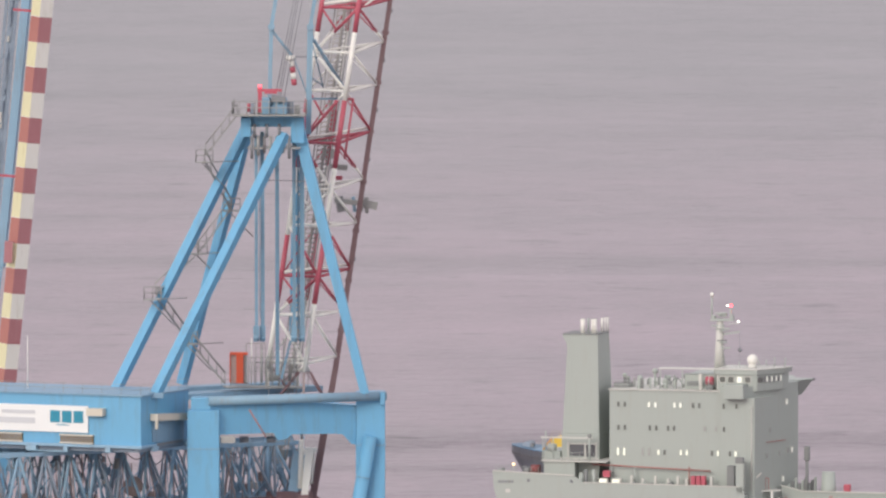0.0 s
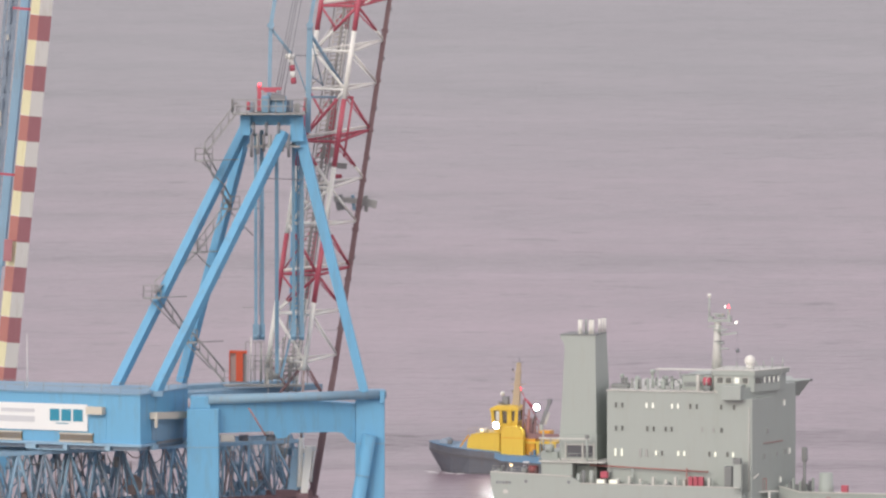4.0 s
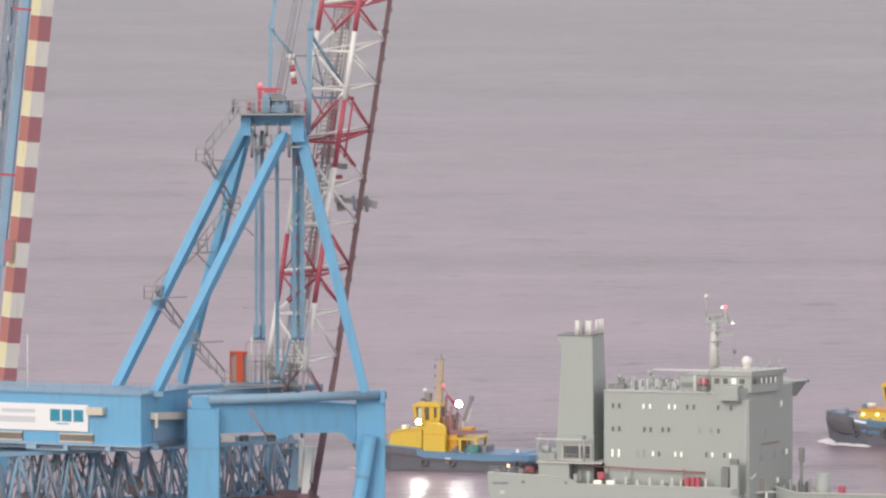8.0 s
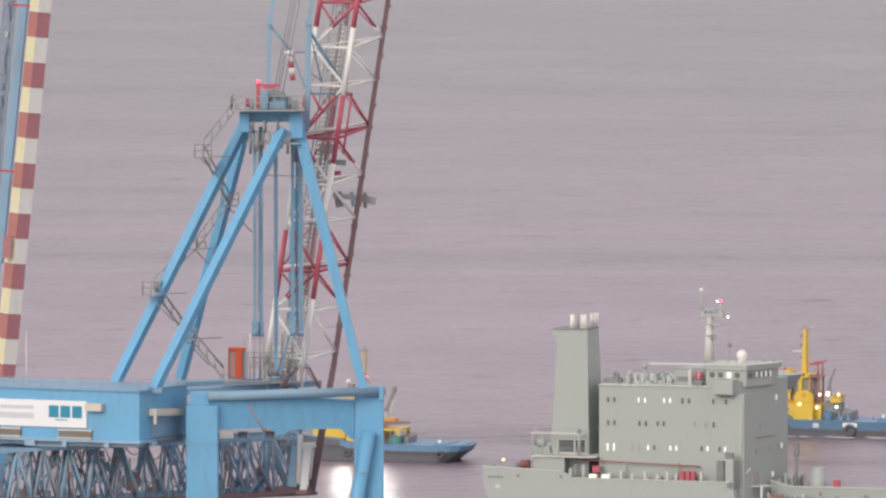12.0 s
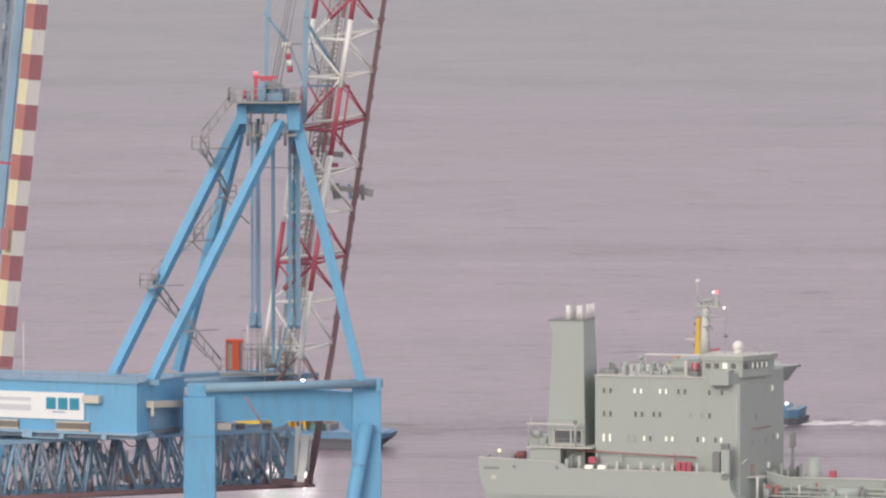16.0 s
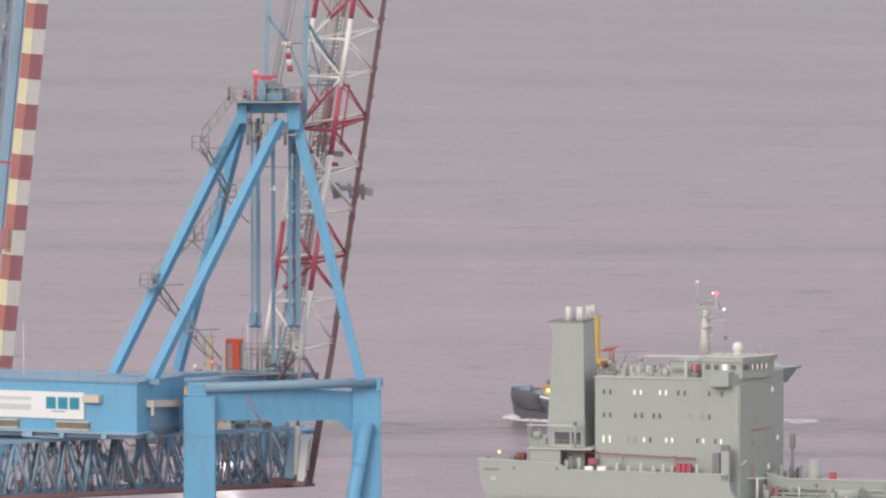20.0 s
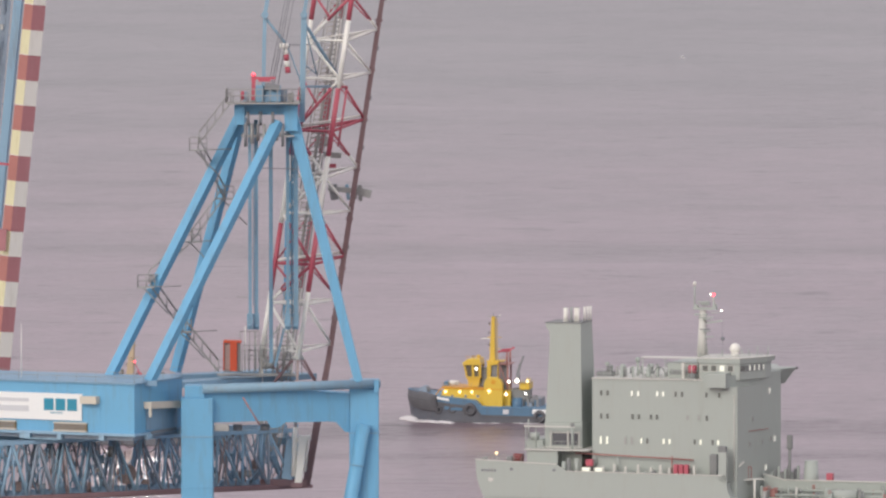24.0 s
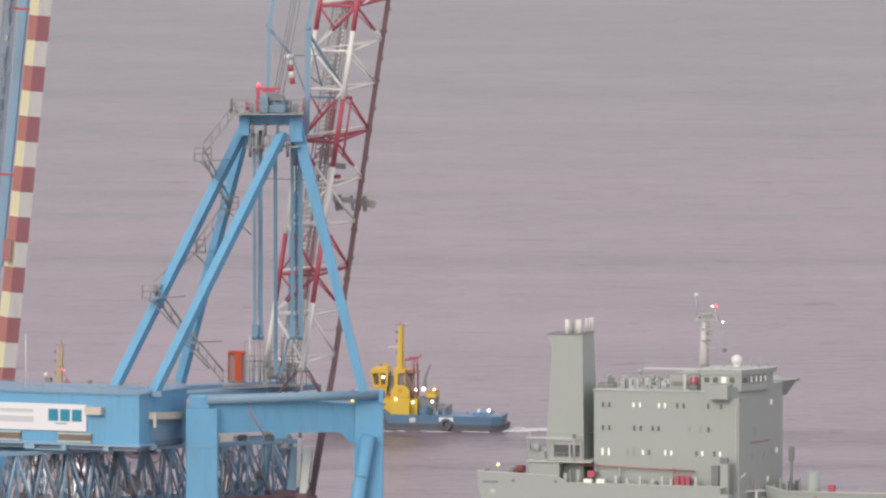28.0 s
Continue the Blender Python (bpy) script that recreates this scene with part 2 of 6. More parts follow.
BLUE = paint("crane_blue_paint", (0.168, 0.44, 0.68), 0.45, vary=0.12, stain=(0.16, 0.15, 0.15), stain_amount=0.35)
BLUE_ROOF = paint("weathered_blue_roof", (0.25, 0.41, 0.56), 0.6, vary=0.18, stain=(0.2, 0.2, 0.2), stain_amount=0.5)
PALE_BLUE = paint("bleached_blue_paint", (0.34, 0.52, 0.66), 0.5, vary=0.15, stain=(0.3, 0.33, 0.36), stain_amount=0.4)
# lattice, slate and rusty base colours are lifted to stand in for haze
BLUE_LATTICE = paint("lattice_blue_haze_lift", (0.31, 0.49, 0.65), 0.5, vary=0.22, stain=(0.2, 0.2, 0.2), stain_amount=0.35)
RED = paint("red_paint", (0.53, 0.105, 0.15), 0.5, vary=0.2, stain=(0.2, 0.09, 0.08), stain_amount=0.3)
BAND_RED = paint("faded_red_band", (0.46, 0.20, 0.22), 0.55, vary=0.2, stain=(0.5, 0.4, 0.4), stain_amount=0.2)
WHITE = paint("white_paint", (0.88, 0.87, 0.82), 0.5, vary=0.1, stain=(0.45, 0.4, 0.35), stain_amount=0.2)
BAND_WHITE = paint("chalky_white_band", (0.82, 0.80, 0.75), 0.5, vary=0.1, stain=(0.35, 0.3, 0.2), stain_amount=0.35)
# stained yellower white and warmer red for the left-facing boom sides
BAND_YELLOW = paint("yellowish_white_band", (0.76, 0.72, 0.47), 0.55, vary=0.14, stain=(0.45, 0.38, 0.2), stain_amount=0.5, streak=1.6)
BAND_WARM_RED = paint("warm_red_band", (0.47, 0.195, 0.17), 0.6, vary=0.2, stain=(0.35, 0.2, 0.12), stain_amount=0.4)
SIGN_WHITE = paint("sign_white", (0.85, 0.86, 0.86), 0.4, vary=0.04)
TEAL = paint("sign_teal", (0.03, 0.27, 0.40), 0.4, vary=0.05)
PALE = paint("sign_pale_grey", (0.62, 0.63, 0.66), 0.4, vary=0.05)
GALV = paint("galvanised_steel", (0.42, 0.42, 0.41), 0.6, 0.2, vary=0.25)
# dark steel, maroon, deck, rubber, hull and guide colours are lifted for haze
DARK_STEEL = paint("dark_steel", (0.28, 0.29, 0.31), 0.55, 0.2, vary=0.3, stain=(0.15, 0.08, 0.05), stain_amount=0.4)
CHORD_MAROON = paint("dark_maroon_chord", (0.2, 0.118, 0.128), 0.6, vary=0.3, stain=(0.2, 0.16, 0.16), stain_amount=0.4)
MAROON = paint("maroon_steel", (0.29, 0.175, 0.185), 0.6, vary=0.25)
CREAM = paint("cream_awning", (0.66, 0.61, 0.52), 0.6, vary=0.1)
BRASS_GRILLE = paint("yellowed_grille", (0.30, 0.22, 0.12), 0.6, vary=0.3)
ORANGE = paint("orange_red_cabinet", (0.62, 0.09, 0.035), 0.5, vary=0.12)
SHIP = paint("pale_naval_grey", (0.412, 0.455, 0.425), 0.55, vary=0.08, grain=2.0, stain=(0.33, 0.30, 0.26), stain_amount=0.24)
SHIP_TRIM = paint("ship_trim_white", (0.62, 0.62, 0.58), 0.5, vary=0.08)
SHIP_DECK = paint("ship_deck_grey", (0.25, 0.26, 0.26), 0.7, vary=0.2)
BUFF = paint("stack_pipe_white", (0.80, 0.79, 0.74), 0.45, vary=0.06)
WHEEL_GLASS = glass("wheelhouse_glass", (0.10, 0.085, 0.06))
DARK_PANE = glass("dark_window_glass", (0.15, 0.155, 0.145))
YELLOW = paint("tug_yellow", (0.73, 0.50, 0.06), 0.4, vary=0.08, stain=(0.35, 0.18, 0.03), stain_amount=0.2)
TUG_ORANGE = paint("tug_orange_trim", (0.72, 0.34, 0.02), 0.45, vary=0.1)
MAST_YELLOW = paint("mast_dull_yellow", (0.48, 0.39, 0.27), 0.5, vary=0.15)
TUG_BLUE = paint("tug_blue", (0.13, 0.27, 0.43), 0.45, vary=0.15, stain=(0.10, 0.10, 0.11), stain_amount=0.4)
DEEP_BLUE = paint("tug_weathered_blue", (0.095, 0.20, 0.32), 0.5, vary=0.2, stain=(0.10, 0.10, 0.11), stain_amount=0.5)
RUBBER = paint("fender_rubber", (0.135, 0.135, 0.15), 0.8, vary=0.3, bump=0.05)
TUG_HULL = paint("tug_dark_hull", (0.13, 0.14, 0.17), 0.5, vary=0.3, stain=(0.13, 0.09, 0.08), stain_amount=0.35)
BOOT_RED = paint("waterline_red", (0.25, 0.05, 0.05), 0.6, vary=0.2)
TEAL_MACHINE = paint("green_machinery", (0.07, 0.22, 0.20), 0.5, vary=0.2)
GULL_WHITE = paint("gull_plumage", (0.86, 0.86, 0.86), 0.7, vary=0.05)
FOAM = paint("white_foam", (0.72, 0.70, 0.72), 0.9, vary=0.12, grain=1.5, bump=0.1)
RUSTY = paint("rusty_machinery", (0.44, 0.34, 0.32), 0.7, vary=0.35, stain=(0.22, 0.2, 0.2), stain_amount=0.4)
FADED_RED = paint("faded_red_pipe", (0.42, 0.20, 0.18), 0.55, vary=0.2)
CREAM_GREY = paint("dusty_machine_grey", (0.60, 0.57, 0.54), 0.6, vary=0.3, stain=(0.25, 0.2, 0.17), stain_amount=0.4)
GUIDE_BLUE = paint("greased_guide_blue", (0.23, 0.40, 0.54), 0.6, vary=0.25, stain=(0.16, 0.16, 0.16), stain_amount=0.5)
SLATE = paint("slate_lattice_haze_lift", (0.32, 0.39, 0.48), 0.6, vary=0.35, stain=(0.4, 0.4, 0.42), stain_amount=0.3)
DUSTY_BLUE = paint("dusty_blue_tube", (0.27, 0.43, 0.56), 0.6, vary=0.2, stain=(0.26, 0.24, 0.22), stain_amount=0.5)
CONCRETE = paint("quay_concrete", (0.30, 0.29, 0.28), 0.85, vary=0.2)
LAMP_WHITE = glow("floodlight_white", (1.0, 0.98, 0.96), 380.0)
LAMP_SMALL = glow("deck_light_white", (1.0, 0.94, 0.84), 3.2)
LAMP_STERN = glow("stern_lamp", (1.0, 0.74, 0.42), 1.3)
LAMP_WARM = glow("deck_light_warm", (1.0, 0.76, 0.36), 2.2)
LAMP_RED = glow("red_lamp", (1.0, 0.05, 0.07), 5.0)
LIT_DIM = glow("dim_lit_window", (0.95, 0.98, 0.88), 0.085)
LIT_PANE = glow("lit_window", (0.95, 0.98, 0.84), 0.135)
SEA = sea_material()


# ---- mesh helpers ----
def placed(ob):
    m = ob.matrix_basis.copy()
    while ob.parent:
        ob = ob.parent
        m = ob.matrix_basis @ m
    return m


def part(name, bm, material, parent, label=""):
    """Links a bmesh, drawn in the parent's outer space, as one mesh under it."""
    if parent is not None:
        bm.transform(placed(parent).inverted())
    bmesh.ops.recalc_face_normals(bm, faces=bm.faces)
    me = bpy.data.meshes.new(name)
    bm.to_mesh(me)
    bm.free()
    me.materials.append(material)
    ob = new(name, me)
    ob.parent = parent
    if label:
        tagged(ob, label)
    return ob


def thing(name, at, label, category, group="", kind=""):
    ob = new(name)
    ob.matrix_basis = Matrix.Translation(at)
    return tagged(ob, label, category, group, kind)


def frame_of(p, q, side):
    """Axes of a bar from p to q: along, across (near side), and the third."""
    z = (Vector(q) - Vector(p)).normalized()
    s = Vector(side)
    s = (s - z * s.dot(z))
    if s.length < 1e-4:
        s = Vector((1, 0, 0)) if abs(z.x) < 0.9 else Vector((0, 1, 0))
        s = s - z * s.dot(z)
    s.normalize()
    return z, s, z.cross(s)


def bar(p, q, w, h=None, side=(0, -1, 0), bm=None, w2=None, h2=None):
    """A box beam from p to q: w across, h along the side vector; w2, h2 at q."""
    bm = bm or bmesh.new()
    h = h or w
    w2, h2 = w2 or w, h2 or h
    z, s, t = frame_of(p, q, side)
    vs = []
    for c, ww, hh in ((Vector(p), w, h), (Vector(q), w2, h2)):
        for a, b in ((-1, -1), (1, -1), (1, 1), (-1, 1)):
            vs.append(bm.verts.new(c + t * (a * ww / 2) + s * (b * hh / 2)))
    for f in ((0, 1, 2, 3), (7, 6, 5, 4), (0, 4, 5, 1), (1, 5, 6, 2), (2, 6, 7, 3), (3, 7, 4, 0)):
        bm.faces.new([vs[i] for i in f])
    return bm


def tube(p, q, r, r2=None, seg=10, bm=None):
    bm = bm or bmesh.new()
    r2 = r if r2 is None else r2
    z, s, t = frame_of(p, q, (0, -1, 0.01))
    a, b = [], []
    for i in range(seg):
        d = s * math.cos(2 * math.pi * i / seg) + t * math.sin(2 * math.pi * i / seg)
        a.append(bm.verts.new(Vector(p) + d * r))
        b.append(bm.verts.new(Vector(q) + d * r2))
    for i in range(seg):
        j = (i + 1) % seg
        f = bm.faces.new((a[i], a[j], b[j], b[i]))
        f.smooth = True
    bm.faces.new(a[::-1])
    bm.faces.new(b)
    return bm


def sweep(points, r, seg=12):
    """A smooth round roll along a bent line."""
    b = bmesh.new()
    pts = [Vector(q) for q in points]
    rows = []
    for i, q in enumerate(pts):
        d = (pts[min(i + 1, len(pts) - 1)] - pts[max(i - 1, 0)]).normalized()
        u = d.cross(Vector((0, 0, 1))).normalized()
        w = u.cross(d)
        rad = r * (0.55 if i in (0, len(pts) - 1) else 1.0)
        rows.append([b.verts.new(q + u * (rad * math.cos(2 * math.pi * a / seg)) + w * (rad * math.sin(2 * math.pi * a / seg))) for a in range(seg)])
    for r0, r1 in zip(rows, rows[1:]):
        for a in range(seg):
            b.faces.new((r0[a], r0[(a + 1) % seg], r1[(a + 1) % seg], r1[a])).smooth = True
    b.faces.new(rows[0][::-1])
    b.faces.new(rows[-1])
    return b


def block(x0, x1, y0, y1, z0, z1, bevel=0.0, bm=None):
    bm = bm or bmesh.new()
    r = bmesh.ops.create_cube(bm, size=1.0, matrix=Matrix.LocRotScale(((x0 + x1) / 2, (y0 + y1) / 2, (z0 + z1) / 2), None, (abs(x1 - x0), abs(y1 - y0), abs(z1 - z0))))
    if bevel:
        es = {e for v in r["verts"] for e in v.link_edges}
        bmesh.ops.bevel(bm, geom=list(es), offset=bevel, segments=2, affect="EDGES", profile=0.5)
    return bm


def prism(outline, y0, y1, bm=None, bevel=0.0):
    """An outline in x and z, drawn out from y0 to y1."""
    bm = bm or bmesh.new()
    a = [bm.verts.new((x, y0, z)) for x, z in outline]
    b = [bm.verts.new((x, y1, z)) for x, z in outline]
    n = len(a)
    bm.faces.new(a)
    bm.faces.new(b[::-1])
    for i in range(n):
        bm.faces.new((a[i], b[i], b[(i + 1) % n], a[(i + 1) % n]))
    if bevel:
        bmesh.ops.bevel(bm, geom=list(bm.edges), offset=bevel, segments=2, affect="EDGES", profile=0.5)
    return bm


def plan_block(outline, z0, z1, bm=None):
    """An outline in x and y, drawn up from z0 to z1."""
    bm = bm or bmesh.new()
    a = [bm.verts.new((x, y, z0)) for x, y in outline]
    b = [bm.verts.new((x, y, z1)) for x, y in outline]
    n = len(a)
    bm.faces.new(a[::-1])
    bm.faces.new(b)
    for i in range(n):
        bm.faces.new((a[i], a[(i + 1) % n], b[(i + 1) % n], b[i]))
    return bm


def ball(c, r, bm=None, seg=12):
    bm = bm or bmesh.new()
    made = bmesh.ops.create_uvsphere(bm, u_segments=seg, v_segments=max(6, seg // 2 + 2), radius=r, matrix=Matrix.Translation(c))
    for v in made["verts"]:
        for f in v.link_faces:
            f.smooth = True
    return bm


def ring(c, r, thick, axis="y", bm=None, seg=14):
    """A tyre-like ring."""
    bm = bm or bmesh.new()
    rows = []
    for i in range(seg):
        u = 2 * math.pi * i / seg
        row = []
        for j in range(6):
            v = 2 * math.pi * j / 6
            d = r + thick * math.cos(v)
            e = (d * math.cos(u), thick * 1.3 * math.sin(v), d * math.sin(u))
            if axis == "x":
                e = (e[1], e[0], e[2])
            row.append(bm.verts.new(Vector(c) + Vector(e)))
        rows.append(row)
    for i in range(seg):
        for j in range(6):
            f = bm.faces.new((rows[i][j], rows[i][(j + 1) % 6], rows[(i + 1) % seg][(j + 1) % 6], rows[(i + 1) % seg][j]))
            f.smooth = True
    return bm


def mid(p, q, k):
    return tuple(Vector(p).lerp(Vector(q), k))


def plus(p, x=0, y=0, z=0):
    return (p[0] + x, p[1] + y, p[2] + z)


def railing(parent, points, height=1.1, step=1.5, r=0.035, material=None, name="guard_rail"):
    """Two rails along a line of points, carried by posts of their own."""
    spots = []
    top, low = bmesh.new(), bmesh.new()
    for p, q in zip(points, points[1:]):
        length = (Vector(q) - Vector(p)).length
        k = max(1, round(length / step))
        spots += [mid(p, q, i / k) for i in range(k + 1)]
        tube(plus(p, z=height), plus(q, z=height), r, seg=5, bm=top)
        tube(plus(p, z=height * 0.52), plus(q, z=height * 0.52), r, seg=5, bm=low)
    rail = part(name, top, material or GALV, parent)
    part("mid_rail", low, material or GALV, rail)
    for c in spots:
        part("post", tube(c, plus(c, z=height), r, seg=5), material or GALV, rail)
    return rail


def stair(parent, p, q, width=0.8, name="stair_flight"):
    """An open steel stair from p up to q."""
    flight = part(name, bar(plus(p, y=-width / 2), plus(q, y=-width / 2), 0.08, 0.22), GALV, parent)
    part("stringer", bar(plus(p, y=width / 2), plus(q, y=width / 2), 0.08, 0.22), GALV, flight)
    for dy in (-width / 2, width / 2):
        a, b = plus(p, y=dy), plus(q, y=dy)
        part("handrail", tube(plus(a, z=1.0), plus(b, z=1.0), 0.06, seg=5), GALV, flight)
        for i in range(5):
            c = mid(a, b, i / 4)
            part("post", tube(c, plus(c, z=1.0), 0.04, seg=5), GALV, flight)
    n = max(3, int(abs(q[2] - p[2]) / 0.24))
    for i in range(n):
        c = mid(p, q, (i + 0.5) / n)
        part("tread", block(c[0] - 0.13, c[0] + 0.13, c[1] - width / 2, c[1] + width / 2, c[2] - 0.04, c[2] + 0.04), GALV, flight)
    return flight


# ---- the sea and the quay ----
bm = bmesh.new()
for i in range(31):
    for j in range(31):
        bm.verts.new((-4500 + 300 * i, -600 + 340 * j, 0))
bm.verts.ensure_lookup_table()
for i in range(30):
    for j in range(30):
        bm.faces.new([bm.verts[k] for k in (i * 31 + j, (i + 1) * 31 + j, (i + 1) * 31 + j + 1, i * 31 + j + 1)])
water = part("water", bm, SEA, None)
tagged(water, "calm pinkish grey harbour sea with long dark ripple lanes", "water", kind="structure")

quay = part("quay", block(-190, 60, 560, 742, -6, 4, 0.15), CONCRETE, None)
tagged(quay, "weathered concrete quay carrying the harbour cranes", "quay", kind="structure")

# ---- harbour crane with raised lattice boom ----
QUAY_Z = 4.0
FRONT = (-0.26, -0.966, 0.0)
crane = thing("harbour_crane", (-20.0, 700.0, QUAY_Z), "tall sky-blue gantry crane with red and white lattice boom raised", "crane")

# portal: two legs, a haunched cross beam, a round tie on top
for (x0, x1, depth, wide) in ((-22.5, -19.7, 696.0, 2.8), (-7.75, -5.15, 702.25, 2.6)):
    top = 43.9 if x0 < -15 else 45.05
    leg = part("portal_leg", block(x0, x1, depth - wide / 2, depth + wide / 2, QUAY_Z, top, 0.08), BLUE, crane)
    for z in (40.5, 36.0) if x0 < -15 else (40.35,):
        part("flange", block(x0 - 0.05, x1 + 0.05, depth - wide / 2 - 0.05, depth + wide / 2 + 0.05, z - 0.045, z + 0.045), BLUE_ROOF if z > 40 else BLUE, leg)
    for z in range(10, 34, 8):
        part("flange", block(x0 - 0.05, x1 + 0.05, depth - wide / 2 - 0.05, depth + wide / 2 + 0.05, z - 0.045, z + 0.045), BLUE, leg)
part("leg_head", block(-22.19, -20.41, 694.75, 697.2, 43.9, 45.0, 0.06), BLUE, crane)
beam = bmesh.new()
prism([(-20.41, 44.45), (-12.0, 44.35), (-9.3, 44.05), (-7.75, 43.9), (-7.75, 40.4), (-8.15, 40.5), (-8.9, 41.35), (-9.6, 41.45), (-13.4, 41.5), (-13.9, 41.1), (-14.6, 41.0), (-15.0, 41.7), (-19.7, 41.7), (-19.7, 43.9), (-20.41, 43.9)], 695.4, 697.6, beam)
for v in beam.verts:
    v.co.y += (v.co.x + 19.7) * 0.46
part("cross_beam", beam, BLUE, crane)
part("top_tie", tube((-20.66, 694.75, 44.72), (-5.12, 700.90, 44.74), 0.42, seg=14), DUSTY_BLUE, crane, "dusty round sky-blue tie tube")
part("tie_end", block(-5.55, -5.12, 700.2, 701.6, 44.0, 45.1, 0.04), BLUE, crane)
BR0, BR1 = (-6.47, 700.30, 41.16), (-10.2, 700.1, 20.0)
brace = part("brace", tube(BR0, BR1, 0.62, seg=18), BLUE, crane)
part("flange", tube(mid(BR0, BR1, 0.168), mid(BR0, BR1, 0.172), 0.68, seg=18), BLUE_ROOF, brace)
part("brace", bar((-10.25, 700.1, 19.9), (-20.0, 697.5, QUAY_Z), 1.2), BLUE, crane)

# lattice girder: two trusses, chords, walkway
G0, G1 = (-41.71, 690.00, 40.12), (-12.90, 709.00, 39.98)
GB0, GB1 = (-41.73, 690.00, 35.26), (-11.58, 709.00, 35.09)
girder = part("girder", bar(G0, G1, 0.34, 0.34), BLUE_LATTICE, crane, "sky-blue lattice girder full of trolley gear")
for back, n, r in ((0.0, 13, 0.13), (2.2, 11, 0.09), (4.2, 15, 0.09), (6.0, 13, 0.17)):
    sx = back * -0.06
    t0, t1, b0, b1 = (plus(v, sx, back) for v in (G0, G1, GB0, GB1))
    if back:
        t1, b1 = mid(t0, t1, 0.985), mid(b0, b1, 0.97)
    inner = r < 0.1
    if back:
        part("girder_chord", bar(t0, t1, 0.14 if inner else 0.34, 0.34), BLUE_LATTICE, girder)
    part("girder_chord", bar(b0, b1, 0.16 if inner else 0.36, 0.36), MAROON if back == 0 else BLUE_LATTICE, girder)
    for i in range(n):
        k0, k1, k2 = i / n, (i + 0.5) / n, (i + 1) / n
        # diagonals use the lattice colours with haze painted in
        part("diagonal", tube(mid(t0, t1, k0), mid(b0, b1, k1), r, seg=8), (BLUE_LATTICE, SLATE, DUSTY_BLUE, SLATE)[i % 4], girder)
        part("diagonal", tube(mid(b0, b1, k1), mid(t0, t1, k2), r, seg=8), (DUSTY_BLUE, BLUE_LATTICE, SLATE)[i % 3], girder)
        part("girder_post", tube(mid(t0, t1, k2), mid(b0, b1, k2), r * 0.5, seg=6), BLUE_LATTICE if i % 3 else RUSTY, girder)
for i in range(13):
    k = i / 12
    part("cross_tie", bar(mid(G0, G1, k), plus(mid(G0, G1, k), 0.3, 6.0), 0.16), BLUE_LATTICE, girder)
    part("cross_tie", bar(mid(GB0, GB1, k * 0.97), plus(mid(GB0, GB1, min(0.97, k + 0.08)), 0.3, 6.0, 3.4), 0.12), BLUE_LATTICE, girder)
part("walkway", bar(plus(GB0, y=1.2, z=-0.2), plus(GB1, y=1.2, z=-0.2), 0.3, 1.6), MAROON, girder, "rusty walkway along the girder")
part("girder_top", bar((-24.36, 703.00, 44.48), (-11.67, 712.00, 44.71), 0.5, 3.0), BLUE_ROOF, girder)
part("girder_top", bar((-27.11, 709.00, 44.56), (-13.53, 716.00, 44.78), 0.5, 2.4), BLUE_ROOF, girder)
for i in (1, 3):
    part("trolley_motor", tube(plus((-19.22, 699.00, 41.01), i * 1.2, 0, 0.0), plus((-19.22, 699.00, 41.01), i * 1.2 + 0.8, 0, 0.0), 0.3, seg=10), DARK_STEEL, girder)

# machinery, hangers and cables inside the girder
rnd = random.Random(31)
tones = (RUSTY, CREAM_GREY, BLUE_LATTICE, GALV, DUSTY_BLUE, BLUE_ROOF, RUSTY, CREAM_GREY)
for i in range(46):
    k = 0.03 + 0.93 * (i + rnd.uniform(-0.4, 0.4)) / 46
    w, h = rnd.uniform(0.25, 0.8), rnd.uniform(0.3, 1.0)
    if 0.44 < k < 0.67 and i % 3:
        continue
    dz = rnd.choice((0.5, 0.7, 1.1, 1.9, 2.8, 3.6, 3.9))
    c = plus(mid(GB0, GB1, k), 0.2, rnd.uniform(1.4, 4.8), dz)
    shape = block(c[0] - w / 2, c[0] + w / 2, c[1] - 0.4, c[1] + 0.4, c[2] - h / 2, c[2] + h / 2, 0.06)
    if i % 3 == 1:
        shape = tube((c[0], c[1], c[2] - h / 2), (c[0] + rnd.uniform(-0.1, 0.1), c[1], c[2] + h / 2), w * 0.42, w * 0.3, seg=10)
    part("trolley_gear", shape, tones[i % 8], girder)
    if i % 2:
        foot = plus(mid(GB0, GB1, k + 0.006), 0.2, 1.3, 0.1)
        part("hanger", bar(foot, plus(foot, rnd.uniform(-0.5, 0.5), 0, rnd.uniform(2.6, 4.4)), 0.1, 0.12), tones[(i + 3) % 8], girder)
for i in range(70):
    k = 0.02 + 0.95 * (i + rnd.uniform(-0.45, 0.45)) / 70
    if 0.44 < k < 0.67 and i % 4:
        continue
    foot = plus(mid(GB0, GB1, k), 0.1, rnd.uniform(0.5, 5.5), rnd.choice((0.1, 0.1, 1.2, 2.0)))
    head = plus(foot, rnd.uniform(-0.9, 0.9), 0, rnd.uniform(1.4, 4.6 - (foot[2] - GB0[2])))
    part("lattice_rod", bar(foot, head, rnd.uniform(0.06, 0.15), 0.1), (SLATE, DUSTY_BLUE, BLUE_LATTICE, BLUE_LATTICE, RUSTY, PALE_BLUE)[i % 6], girder)
part("cable_reel", tube(plus(mid(GB0, GB1, 0.47), 0, 2.0, 1.5), plus(mid(GB0, GB1, 0.47), 0, 2.5, 1.5), 0.9, seg=18), RUSTY, girder)
